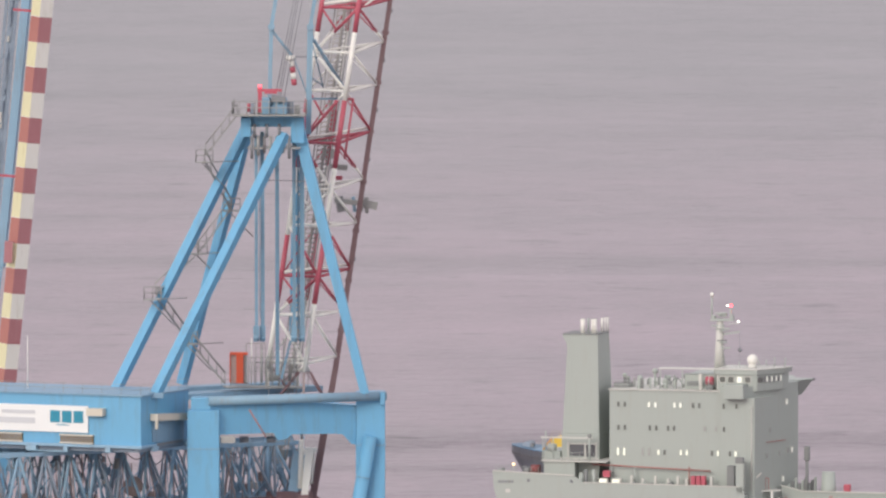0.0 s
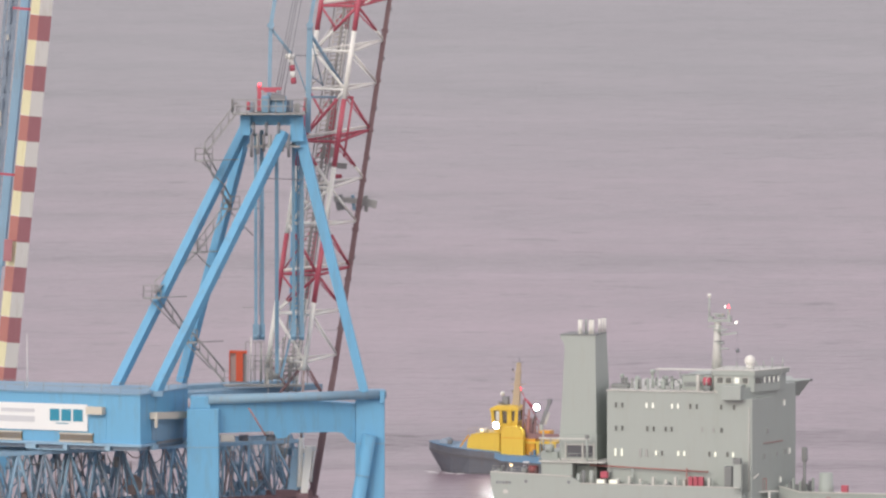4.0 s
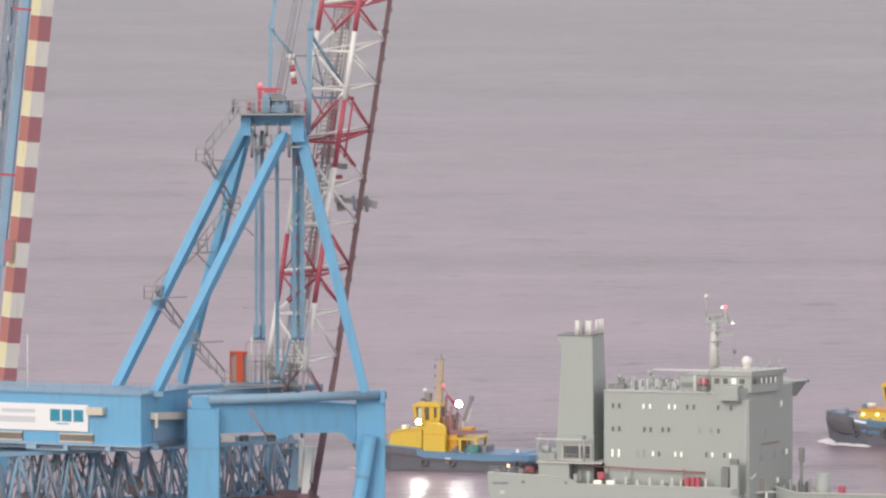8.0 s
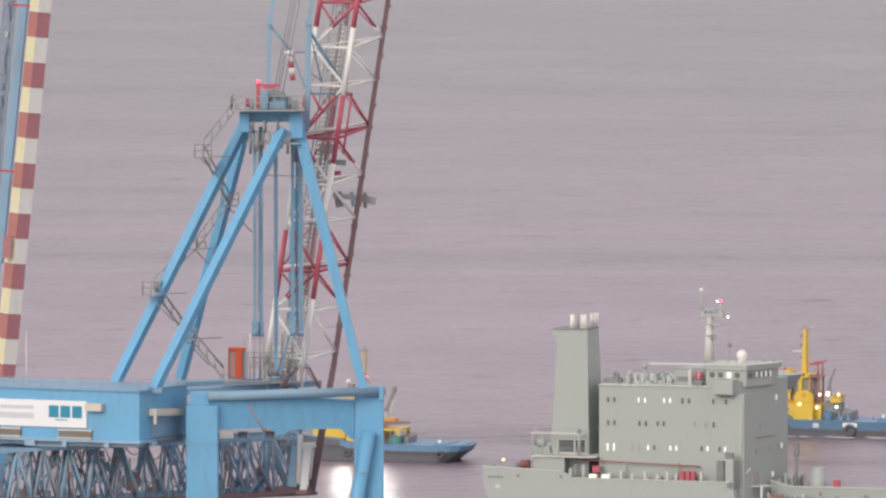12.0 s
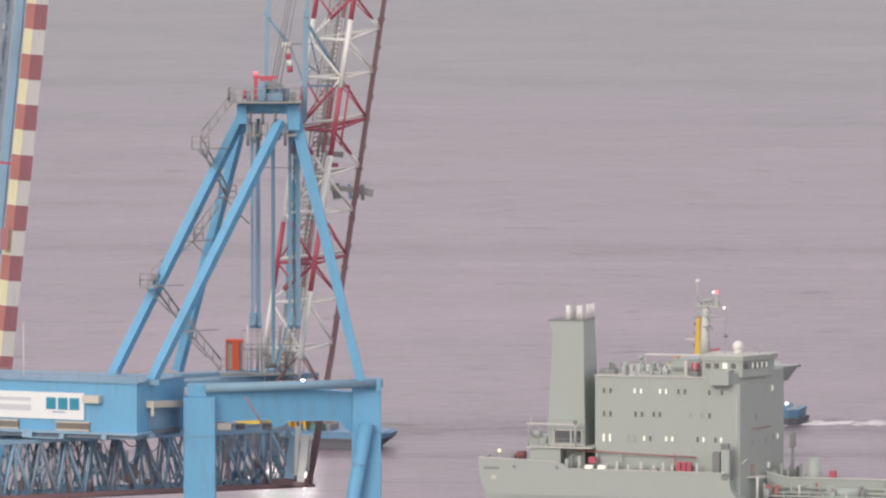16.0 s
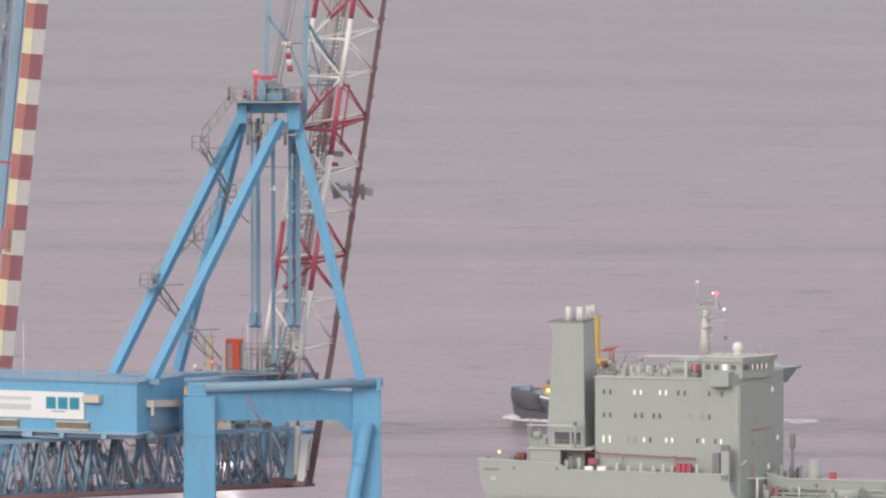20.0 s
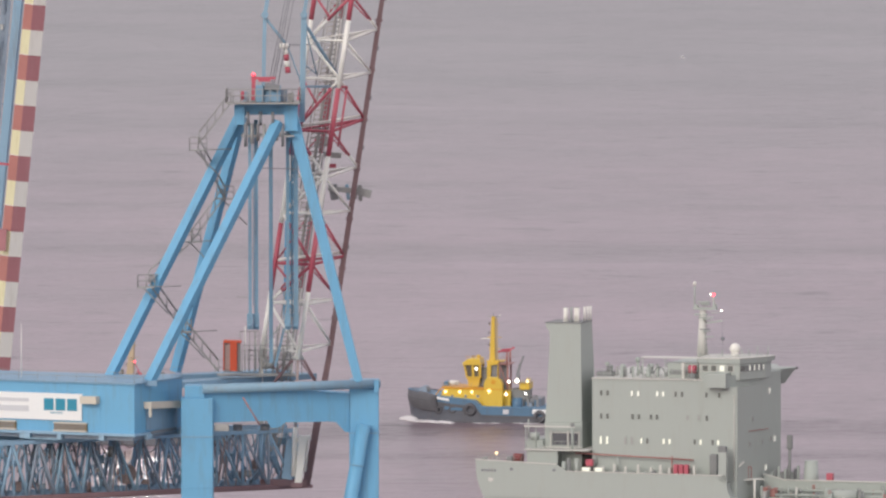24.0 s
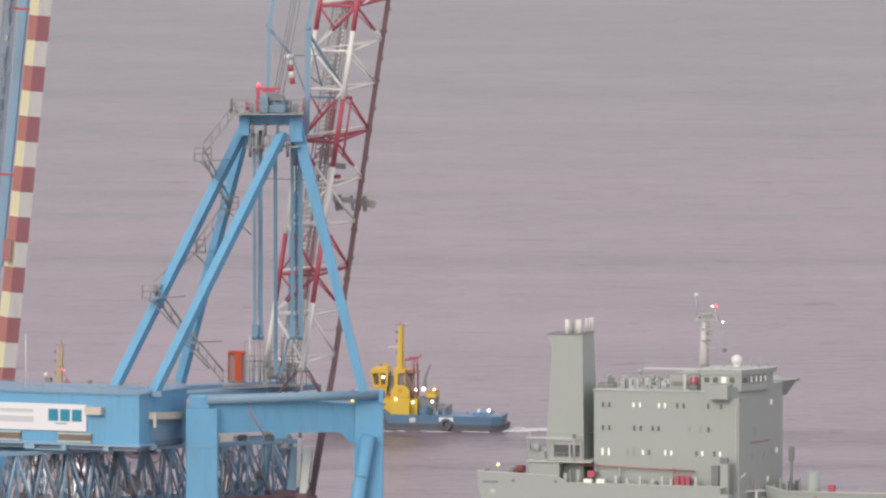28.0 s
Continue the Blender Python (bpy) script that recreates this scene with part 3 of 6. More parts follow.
part("slack_rope_box", block(-19.6, -18.3, 695.0, 695.35, 40.98, 41.6, 0.04), GALV, girder)
part("luffing_link", tube((-17.07, 695.20, 43.95), (-15.58, 695.20, 41.50), 0.07, seg=7), FADED_RED, girder)
for i in range(14):
    a_, b_ = plus(mid(G0, G1, 0.1 + i * 0.06), 0.3, 3.0, -0.3), plus(mid(G0, G1, 0.16 + i * 0.06), 0.3, 3.0, -0.3)
    drop = rnd.uniform(3.0, 6.5)
    loop = sweep([plus(mid(a_, b_, q / 6), z=-drop * q / 6 * (1 - q / 6)) for q in range(7)], 0.05, seg=6)
    part("cable_loop", loop, GALV if i % 2 else RUSTY, girder)

# machinery house, turned a quarter between the two visible sides
HC = (-26.43, 690.00, 45.57)
HU, HV = Vector((-0.91, 0.415, 0)), Vector((0.415, 0.91, 0))
HT, HB = HC[2], HC[2] - 4.45


def house_box(u0, u1, v0, v1, z0, z1):
    """A box in the machinery house's own directions from its near corner."""
    b = bmesh.new()
    vs = [b.verts.new(Vector((HC[0], HC[1], z)) + HU * u + HV * v) for z in (z0, z1) for u, v in ((u0, v0), (u1, v0), (u1, v1), (u0, v1))]
    for f in ((0, 1, 2, 3), (7, 6, 5, 4), (0, 4, 5, 1), (1, 5, 6, 2), (2, 6, 7, 3), (3, 7, 4, 0)):
        b.faces.new([vs[i] for i in f])
    return b


part("machinery_house", house_box(0, 19, 0, 9.4, HB, HT - 0.14), BLUE, crane, "sky-blue sheet-metal machinery house")
part("house_roof", house_box(-0.18, 19.2, -0.18, 9.6, HT - 0.14, HT), BLUE_ROOF, crane, "weathered grey-blue flat roof")
for u in (3.3, 9.6):
    part("panel_seam", house_box(u, u + 0.04, -0.02, 0.0, HB, HT - 0.14), BLUE, crane)
board = part("sign_board", house_box(5.1, 16.6, -0.16, -0.06, HT - 3.45, HT - 1.1), SIGN_WHITE, crane, "white sign board with teal and pale grey blocks")
for u, w in ((7.85, 0.95), (6.7, 0.95), (5.55, 0.95)):
    part("sign_block", house_box(u, u + w, -0.2, -0.16, HT - 2.6, HT - 1.55), TEAL, board)
part("sign_block", house_box(7.0, 8.2, -0.2, -0.16, HT - 2.85, HT - 2.77), TEAL, board)
part("sign_block", house_box(10.3, 13.6, -0.2, -0.16, HT - 1.9, HT - 1.6), PALE, board)
part("sign_block", house_box(10.3, 13.9, -0.2, -0.16, HT - 2.75, HT - 2.25), PALE, board)
part("awning", house_box(3.4, 5.0, -0.7, -0.02, HT - 1.9, HT - 1.25), CREAM, crane)


def level(b, drop):
    """Lowers the far end of a box on the gable by drop."""
    for v in b.verts:
        v.co.z -= drop * (v.co.y - HC[1]) / 8.5
    return b


part("door_recess", level(house_box(-0.06, -0.01, 2.2, 8.3, HB + 0.3, HT - 1.9), 0.45), BLUE_ROOF, crane, "darker blue recessed gable door")
hood = part("door_hood", level(house_box(-0.75, -0.02, 1.8, 8.5, HT - 2.25, HT - 1.65), 0.5), CREAM, crane, "cream weather hood with two drop sides")
part("hood_side", level(house_box(-0.72, -0.5, 1.8, 2.0, HT - 3.0, HT - 2.25), 0.5), CREAM, hood)
part("hood_side", level(house_box(-0.72, -0.5, 8.2, 8.5, HT - 2.95, HT - 2.25), 0.5), CREAM, hood)
for u in (4.6, 11.6):
    g = part("vent_grille", house_box(u, u + 3.2, -0.22, -0.02, HB + 0.1, HB + 0.75), BRASS_GRILLE, crane)
    for zz in (HB + 0.04, HB + 0.72):
        part("grille_frame", house_box(u - 0.05, u + 3.25, -0.32, -0.02, zz, zz + 0.12), CREAM, g)
    for i in range(4):
        part("slat", house_box(u + 0.1, u + 3.1, -0.27, -0.22, HB + 0.17 + i * 0.15, HB + 0.24 + i * 0.15), DARK_STEEL, g)
part("house_sill", house_box(-0.3, 19.2, -0.5, 9.6, HB - 0.22, HB), BLUE_LATTICE, crane)
# solid box added to give the dark shadow band below the house
part("underframe", house_box(0.2, 18.8, 0.1, 9.0, HB - 0.6, HB - 0.22), SLATE, crane, "slate-blue box added for the shadow band under the machinery house")
for u0, u1 in ((10.1, 11.1), (7.0, 7.4), (2.8, 3.3), (14.6, 15.4)):
    part("frame_bracket", house_box(u0, u1, -0.42, -0.02, HB - 0.62, HB - 0.22), PALE_BLUE, crane)
part("frame_bracket", house_box(7.0, 11.1, -0.3, -0.1, HB - 0.72, HB - 0.62), PALE_BLUE, crane)
for v0, v1 in ((1.8, 2.7), (8.4, 9.3)):
    part("frame_bracket", house_box(-0.4, -0.02, v0, v1, HB - 0.6, HB - 0.22), PALE_BLUE, crane)
part("gable_slot", house_box(-0.34, -0.3, 2.6, 7.6, HB - 0.18, HB + 0.08), DARK_STEEL, crane)
roof_pts = [tuple(Vector((HC[0], HC[1], HT)) + HU * u + HV * v) for u, v in ((19, 0), (0, 0), (0, 9.3))]
railing(crane, roof_pts, 0.9, 1.9, 0.02)
pole = Vector((HC[0], HC[1], HT)) + HU * 12.4 + HV * 3.5
pole = pole + HU * 0.55
part("antenna", tube(pole, pole + Vector((0, 0, 4.7)), 0.06, 0.03, seg=6), WHITE, crane)

# A-frame
legs = (((-17.49, 703.00, 68.36), (-29.01, 701.00, 45.33)), ((-13.99, 699.00, 68.11), (-25.19, 692.50, 45.54)), ((-13.01, 700.00, 69.47), (-6.92, 700.00, 45.00)))
CORNER = (-0.6, -0.8, 0.0)
for p, q in legs[:2]:
    part("frame_leg", bar(p, q, 0.8, 0.74, CORNER), BLUE, crane, "sky-blue box-section leg")
part("frame_leg", bar(*legs[2], 1.02, 0.6, (-0.12, -0.99, 0), w2=0.74, h2=0.5), BLUE, crane)
part("frame_leg", bar((-17.48, 707.00, 68.21), (-23.52, 711.00, 45.13), 0.8, 0.72, CORNER), BLUE, crane)
part("frame_leg", bar((-12.95, 708.00, 68.17), (-13.43, 711.00, 49.01), 0.7, 0.7, FRONT), BLUE, crane)
for p, q in legs[:2]:
    for k in (0.36, 0.7):
        part("splice", bar(mid(p, q, k), mid(p, q, k + 0.004), 0.9, 0.84, CORNER), BLUE, crane)
for p, q in legs[:2]:
    part("foot_plate", bar(plus(q, z=-0.35), plus(q, z=0.12), 1.3, 1.2), BLUE_ROOF, crane)
head_l, head_r = (-17.44, 701.00, 68.63), (-12.88, 701.00, 68.63)
part("head_box", bar(plus(head_l, z=-0.8), plus(head_l, z=0.9), 0.9, 3.6), BLUE, crane)
part("head_box", bar(plus(head_r, z=-1.2), plus(head_r, z=0.9), 1.15, 3.6), BLUE, crane)
part("head_girder", bar((-17.43, 701.00, 69.19), (-12.73, 701.00, 69.19), 1.0, 2.4), BLUE, crane)
part("head_collar", bar(plus(head_r, z=-1.35), plus(head_r, z=-1.2), 1.3, 3.8), BLUE, crane)
for x in (-16.81, -15.71, -14.61):
    part("sheave", tube((x, 699.2, 68.37), (x + 0.25, 699.2, 68.37), 0.62, seg=14), DARK_STEEL, crane)
part("under_platform", block(-17.3, -12.6, 699, 703, 66.75, 66.9), GALV, crane)
for i in range(7):
    part("rope_block", tube((-16.9 + 0.55 * i, 699.0, 65.9 + (i % 3) * 0.25), (-16.9 + 0.55 * i, 699.0, 67.9), 0.14, seg=7), GALV if i % 2 else DARK_STEEL, crane)
# top platform
deck_z = 69.82
part("top_deck", block(-18.6, -12.1, 697.6, 704.2, deck_z - 0.12, deck_z), GALV, crane)
railing(crane, [(-18.6, 704.2, deck_z), (-18.6, 697.6, deck_z), (-12.1, 697.6, deck_z), (-12.1, 704.2, deck_z)], 1.2, 0.62, 0.04)
winch = part("top_winch", tube((-15.71, 700.00, 70.57), (-13.81, 700.00, 70.57), 0.75, seg=14), GUIDE_BLUE, crane, "blue rope drum housing on the head platform")
part("drum_cover", block(-15.7, -13.8, 699, 701.5, deck_z, deck_z + 0.7, 0.1), BLUE_ROOF, winch)
part("drum_cover", block(-16.0, -15.3, 698.6, 700.5, deck_z, deck_z + 1.5, 0.1), GUIDE_BLUE, winch)
part("drum_cover", bar((-15.20, 699.50, 71.29), (-13.90, 699.50, 71.09), 0.5, 1.2), DARK_STEEL, winch)
for x, w, h, tone in ((-16.9, 0.5, 0.9, SLATE), (-16.3, 0.35, 1.3, GALV), (-14.6, 0.6, 1.5, GUIDE_BLUE), (-13.6, 0.7, 1.1, SLATE), (-12.9, 0.5, 0.8, GALV)):
    part("deck_cabinet", block(x - w / 2, x + w / 2, 700.6, 701.4, deck_z, deck_z + h, 0.05), tone, crane)
jib = part("service_jib", bar((-16.44, 699.50, 71.94), (-14.24, 699.50, 71.94), 0.22, 0.25), RED, crane, "red service jib with a red warning lamp")
part("jib_post", bar((-16.20, 699.50, 69.99), (-16.19, 699.50, 72.29), 0.35, 0.35), RED, jib)
part("jib_hoist", block(-15.8, -14.7, 699.2, 699.8, 71.64, 71.89), RED, jib)
part("warning_lamp", ball((-16.18, 699.00, 72.31), 0.13), LAMP_RED, jib, "lit red warning lamp")
part("extinguisher", tube((-17.20, 699.50, 70.04), (-17.20, 699.50, 70.79), 0.18), RED, crane)

# stairs and landings along the back of the A-frame
landings = ((-21.12, 700.00, 65.57), (-25.74, 700.00, 53.39), (-21.82, 706.00, 57.13), (-18.88, 706.00, 60.97), (-22.69, 706.00, 49.03))
for i, c in enumerate(landings):
    w = 0.75
    part("landing", block(c[0] - w, c[0] + w, c[1] - 0.8, c[1] + 0.8, c[2] - 0.06, c[2] + 0.04), GALV, crane)
    railing(crane, [(c[0] + w, c[1] - 0.8, c[2]), (c[0] - w, c[1] - 0.8, c[2]), (c[0] - w, c[1] + 0.8, c[2]), (c[0] + w, c[1] + 0.8, c[2])], 1.1, 0.75, 0.025)
    part("strut", tube(plus(c, -0.3, 0, 0), plus(c, 1.9, 1.0, -2.4), 0.06, seg=6), GALV, crane)
    part("strut", tube(plus(c, 0, 0, 0), plus(c, 3.0, 2.0, 0), 0.05, seg=6), GALV, crane)
stair(crane, (-21.02, 700.00, 66.17), (-18.21, 700.00, 69.77))
stair(crane, (-21.15, 701.00, 65.73), (-18.98, 706.00, 61.07))
stair(crane, (-21.82, 706.00, 57.23), (-19.13, 706.00, 60.87))
stair(crane, (-25.53, 701.00, 53.78), (-21.92, 706.00, 57.13))
stair(crane, (-25.38, 701.00, 53.48), (-22.69, 706.00, 49.13))
stair(crane, (-19.54, 707.00, 45.42), (-22.47, 707.00, 48.97))

# hanging rope guides and sheave blocks inside the frame
for x, depth, z0, z1, w, blocked in ((-16.55, 700.0, 67.95, 49.95, 0.28, True), (-16.01, 700.6, 68.23, 49.91, 0.34, True), (-16.27, 701.0, 67.91, 51.69, 0.06, False), (-14.78, 704.0, 67.59, 46.37, 0.34, False), (-13.26, 703.0, 67.33, 49.76, 0.30, True), (-12.56, 703.6, 67.31, 49.72, 0.42, True), (-12.92, 704.0, 67.29, 50.50, 0.16, False)):
    g = part("rope_guide", bar((x, depth, z0), (x + 0.02, depth, z1), w, 0.3), GUIDE_BLUE, crane)
    if blocked:
        part("guide_block", bar((x, depth - 0.1, z1 + 1.1), (x, depth - 0.1, z1 - 0.3), 0.52, 0.4), GUIDE_BLUE, g)
        part("guide_roller", tube((x - 0.24, depth - 0.3, z1), (x + 0.24, depth - 0.3, z1), 0.2, seg=10), GUIDE_BLUE, g)
part("rope_guide", bar((-13.60, 704.00, 49.46), (-14.42, 704.00, 46.0), 0.2, 0.2), GUIDE_BLUE, crane)
part("guide_fitting", bar((-17.72, 700.5, 52.51), (-16.58, 700.5, 52.46), 0.06, 0.08), GALV, crane)
part("guide_spreader", bar((-16.16, 702.00, 63.88), (-12.01, 703.00, 63.73), 0.07, 0.1), DARK_STEEL, crane)
# machinery platform with cabinet at the foot of the frame
part("machine_platform", bar((-19.5, 706.00, 45.18), (-12.5, 707.50, 45.06), 0.14, 1.8), GALV, crane)
railing(crane, [(-19.77, 704.50, 45.34), (-18.97, 704.50, 45.34)], 1.2, 0.8, 0.03)
railing(crane, [(-17.35, 704.50, 45.34), (-12.08, 706.00, 45.23)], 2.6, 0.55, 0.035)
railing(crane, [(-17.59, 706.20, 45.47), (-15.88, 706.40, 45.46)], 3.6, 0.4, 0.04)
railing(crane, [(-16.88, 706.00, 46.30), (-12.08, 706.00, 46.30)], 1.1, 1.0, 0.035)
cab = part("electrical_cabinet", bar((-18.12, 704.6, 45.66), (-18.12, 704.6, 48.2), 0.62, 0.9), ORANGE, crane, "orange-red electrical cabinet with dark mesh sides")
part("cabinet_top", bar((-19.02, 704.9, 48.28), (-17.44, 704.9, 48.24), 0.2, 1.4), ORANGE, cab)
for x0, x1 in ((-18.98, -18.43), (-17.81, -17.48)):
    part("mesh_panel", block(x0, x1, 704.5, 705.3, 45.7, 48.16, 0.02), RUSTY if x0 < -18.5 else GALV, cab)
part("cabinet_frame", bar((-19.0, 704.4, 45.66), (-19.0, 704.4, 48.2), 0.09, 0.1), ORANGE, cab)
part("cabinet_foot", bar((-19.0, 704.6, 45.62), (-17.44, 704.6, 45.6), 0.1, 1.2), DARK_STEEL, cab)
for i in range(5):
    x = -16.2 + i * 0.8
    part("machine_post", tube((x, 707, 45.6), (x, 707, 48.4 - (i % 2) * 0.9), 0.09, seg=6), GALV if i % 2 else WHITE, crane)
part("hoist_motor", tube((-15.6, 707, 46.0), (-14.6, 707, 46.0), 0.36, seg=10), GALV, crane)
for i in range(6):
    x = -17.1 + i * 0.95
    part("cage_post", tube((x, 705.0, 45.6), (x, 705.0, 49.6 - 0.4 * (i % 3)), 0.06, seg=6), WHITE if i in (0, 5) else GALV, crane)

# folded forestays above the head
for dx, dep in ((0.0, 702), (3.45, 703)):
    k0, k1, k2 = (-15.40, 702.00, 70.20), (-15.24, 702.00, 77.48), (-14.54, 702.00, 81.74)
    if dx:
        k0 = plus(k0, -0.03, 0, -2.3)
    stay = part("forestay", bar(plus(k0, dx, dep - 702), plus(k1, dx, dep - 702), 0.5 if dx else 0.34, 0.35), DUSTY_BLUE, crane)
    part("stay_pin", tube(plus(k1, dx, dep - 702.4), plus(k1, dx, dep - 701.6), 0.32, seg=12), DUSTY_BLUE, stay)
    part("stay_link", bar(plus(k1, dx, dep - 702), plus(k2, dx, dep - 702), 0.34, 0.35), DUSTY_BLUE, stay)
part("stay_strut", tube((-15.14, 702.00, 77.13), (-13.16, 703.00, 74.54), 0.13, seg=7), DUSTY_BLUE, crane)
part("stay_strut", tube((-11.80, 703.00, 76.80), (-8.70, 708.00, 71.61), 0.16, seg=7), DUSTY_BLUE, crane)
part("stay_strut", tube((-11.80, 703.00, 76.80), (-10.72, 708.00, 71.91), 0.07, seg=6), DUSTY_BLUE, crane)
part("stay_strut", tube((-13.26, 703.00, 74.69), (-11.96, 703.00, 71.17), 0.07, seg=6), DUSTY_BLUE, crane)
part("stay_strut", bar((-12.01, 703.00, 71.07), (-8.70, 708.00, 70.90), 0.2, 0.2), DUSTY_BLUE, crane)
part("stay_strut", tube((-12.00, 703.00, 73.18), (-10.72, 708.00, 72.02), 0.06, seg=6), DUSTY_BLUE, crane)
part("stay_strut", tube((-13.56, 703.00, 74.79), (-11.05, 706.00, 74.70), 0.05, seg=6), DARK_STEEL, crane)
buffer_ = part("stay_buffer", tube((-13.55, 702.50, 74.95), (-13.55, 702.50, 74.50), 0.42, seg=12), WHITE, crane, "red and white banded rest post")
for i in range(4):
    part("band", tube((-13.45, 702.50, 74.50) if i == 0 else mid((-13.45, 702.50, 74.50), (-13.20, 702.50, 72.29), i / 4), mid((-13.45, 702.50, 74.50), (-13.20, 702.50, 72.29), (i + 1) / 4), 0.24, seg=8), WHITE if i % 2 == 0 else RED, buffer_)
for dx in (0.0, 0.25, 0.45, 0.8):
    part("rope", tube(plus((-14.88, 701.00, 71.24), dx), plus((-12.98, 702.00, 81.24), dx * 0.91), 0.035, seg=4), DARK_STEEL, crane)

# raised lattice boom: four chords in painted bands, rings and diagonals
BT, BB = (-7.30, 705.00, 80.67), (-13.94, 705.00, 36.14)
axis = (Vector(BT) - Vector(BB)).normalized()
CH = {"near": Vector((0, 0, 0)), "left": Vector((-3.36, 2.6, 0)), "right": Vector((2.72, 3.3, 0)), "far": Vector((-0.8, 5.9, 0))}
L_BOOM = (Vector(BT) - Vector(BB)).length
band = 6.13
first = 4.45


ROOT = {"near": Vector((1.15, 0.3, 0)), "left": Vector((-1.8, 2.2, 0)), "right": Vector((2.4, 2.4, 0)), "far": Vector((1.6, 3.0, 0))}
TAPER = first + band


def boom_point(chord, s):
    """A point on one chord, s metres up from the hinge; the foot of the boom tapers."""
    k = max(0.0, 1.0 - max(s, 0.0) / TAPER)
    return Vector(BB) + axis * s + CH[chord].lerp(ROOT[chord], k)


def band_of(s):
    return int(math.floor((s - first) / band)) % 2


def boom_member(name, c1, s1, c2, s2, r):
    """One brace between two chords, painted by the band that it passes."""
    p, q = boom_point(c1, s1), boom_point(c2, s2)
    cuts = sorted({0.0, 1.0} | {(m - s1) / (s2 - s1) for m in marks if s2 != s1 and 0.02 < (m - s1) / (s2 - s1) < 0.98})
    for k0, k1 in zip(cuts, cuts[1:]):
        at = s1 + (s2 - s1) * (k0 + k1) / 2
        tone = MAROON if at < first + band - 0.1 else RED if band_of(at) == 0 else WHITE
        part(name, tube(p.lerp(q, k0), p.lerp(q, k1), r, seg=7), tone, boom)


marks = [0.0]
s = first
while s < L_BOOM:
    marks.append(s)
    s += band
marks.append(L_BOOM)
boom = part("boom_foot", bar(boom_point("left", -0.75), boom_point("right", -0.75), 0.6, 0.5), MAROON, crane, "raised lattice boom in red and white bands")
for chord, r in (("near", 0.23), ("left", 0.22), ("far", 0.17)):
    for a, b in zip(marks, marks[1:]):
        part("boom_chord", tube(boom_point(chord, a), boom_point(chord, b), 0.1 if chord == "near" and first - 0.1 < a < first + band - 0.1 else r, seg=9), RUSTY if first - 0.1 < a < first + band - 0.1 and chord == "near" else BLUE_LATTICE if a < first - 0.1 and chord != "near" else RED if band_of((a + b) / 2) == 0 and a > first + 0.1 else WHITE, boom)
for a, b, w, w2 in ((-1.0, 6.5, 0.68, 0.62), (6.5, TAPER, 0.58, 0.52), (TAPER, L_BOOM, 0.5, 0.42)):
    part("boom_chord", bar(boom_point("right", a), boom_point("right", b), w, 0.45, w2=w2), CHORD_MAROON, boom, "dark maroon chord with cable tray")
for i in range(7):
    c = boom_point("right", 14.0 + i * 4.5)
    part("chord_splice", bar(c, c + axis * 0.3, 0.62, 0.55), CHORD_MAROON, boom)
    part("chord_cleat", bar(c + axis * 1.9 + Vector((0.28, -0.1, 0)), c + axis * 2.3 + Vector((0.28, -0.1, 0)), 0.16, 0.2), DARK_STEEL, boom)
foot_c = boom_point("near", 0.0)
part("boom_shoe", bar(foot_c + axis * -0.7 + Vector((0.5, -0.2, 0)), foot_c + axis * 3.7 + Vector((0.33, -0.2, 0)), 0.62, 0.4, w2=0.74), WHITE, boom, "white plated boom shoe")
part("boom_shoe", bar(foot_c + axis * 3.3 + Vector((-0.15, -0.3, 0)), foot_c + axis * 3.5 + Vector((0.95, 0.1, 0.0)), 0.45, 0.4), WHITE, boom)
part("boom_shoe", tube(foot_c + axis * 0.4 + Vector((0.95, 0.2, 0)), foot_c + axis * 3.2 + Vector((0.82, 0.2, 0)), 0.12, seg=7), WHITE, boom)
part("hinge_block", bar(foot_c + axis * -0.75 + Vector((-0.1, -0.3, 0)), foot_c + axis * -0.75 + Vector((0.9, -0.3, 0)), 0.4, 0.5), MAROON, boom)
part("hinge_plate", bar(foot_c + axis * -0.3 + Vector((-0.6, 0.5, 0)), foot_c + axis * 3.3 + Vector((-0.55, 0.5, 0)), 0.9, 0.2), BLUE_LATTICE, boom)
# brace nodes up the boom: metres from the hinge, and how much higher the dark chord's end sits
NODES = ((6.9, 0.4), (11.3, 0.5), (15.62, 0.25), (19.17, 0.6), (23.74, 0.15), (27.04, 0.85), (31.21, 1.0), (35.93, 0.5), (39.38, 0.95), (43.45, 0.7))


def lower(s0):
    return MAROON if s0 < first + band - 0.1 else RED if band_of(s0) == 0 else WHITE


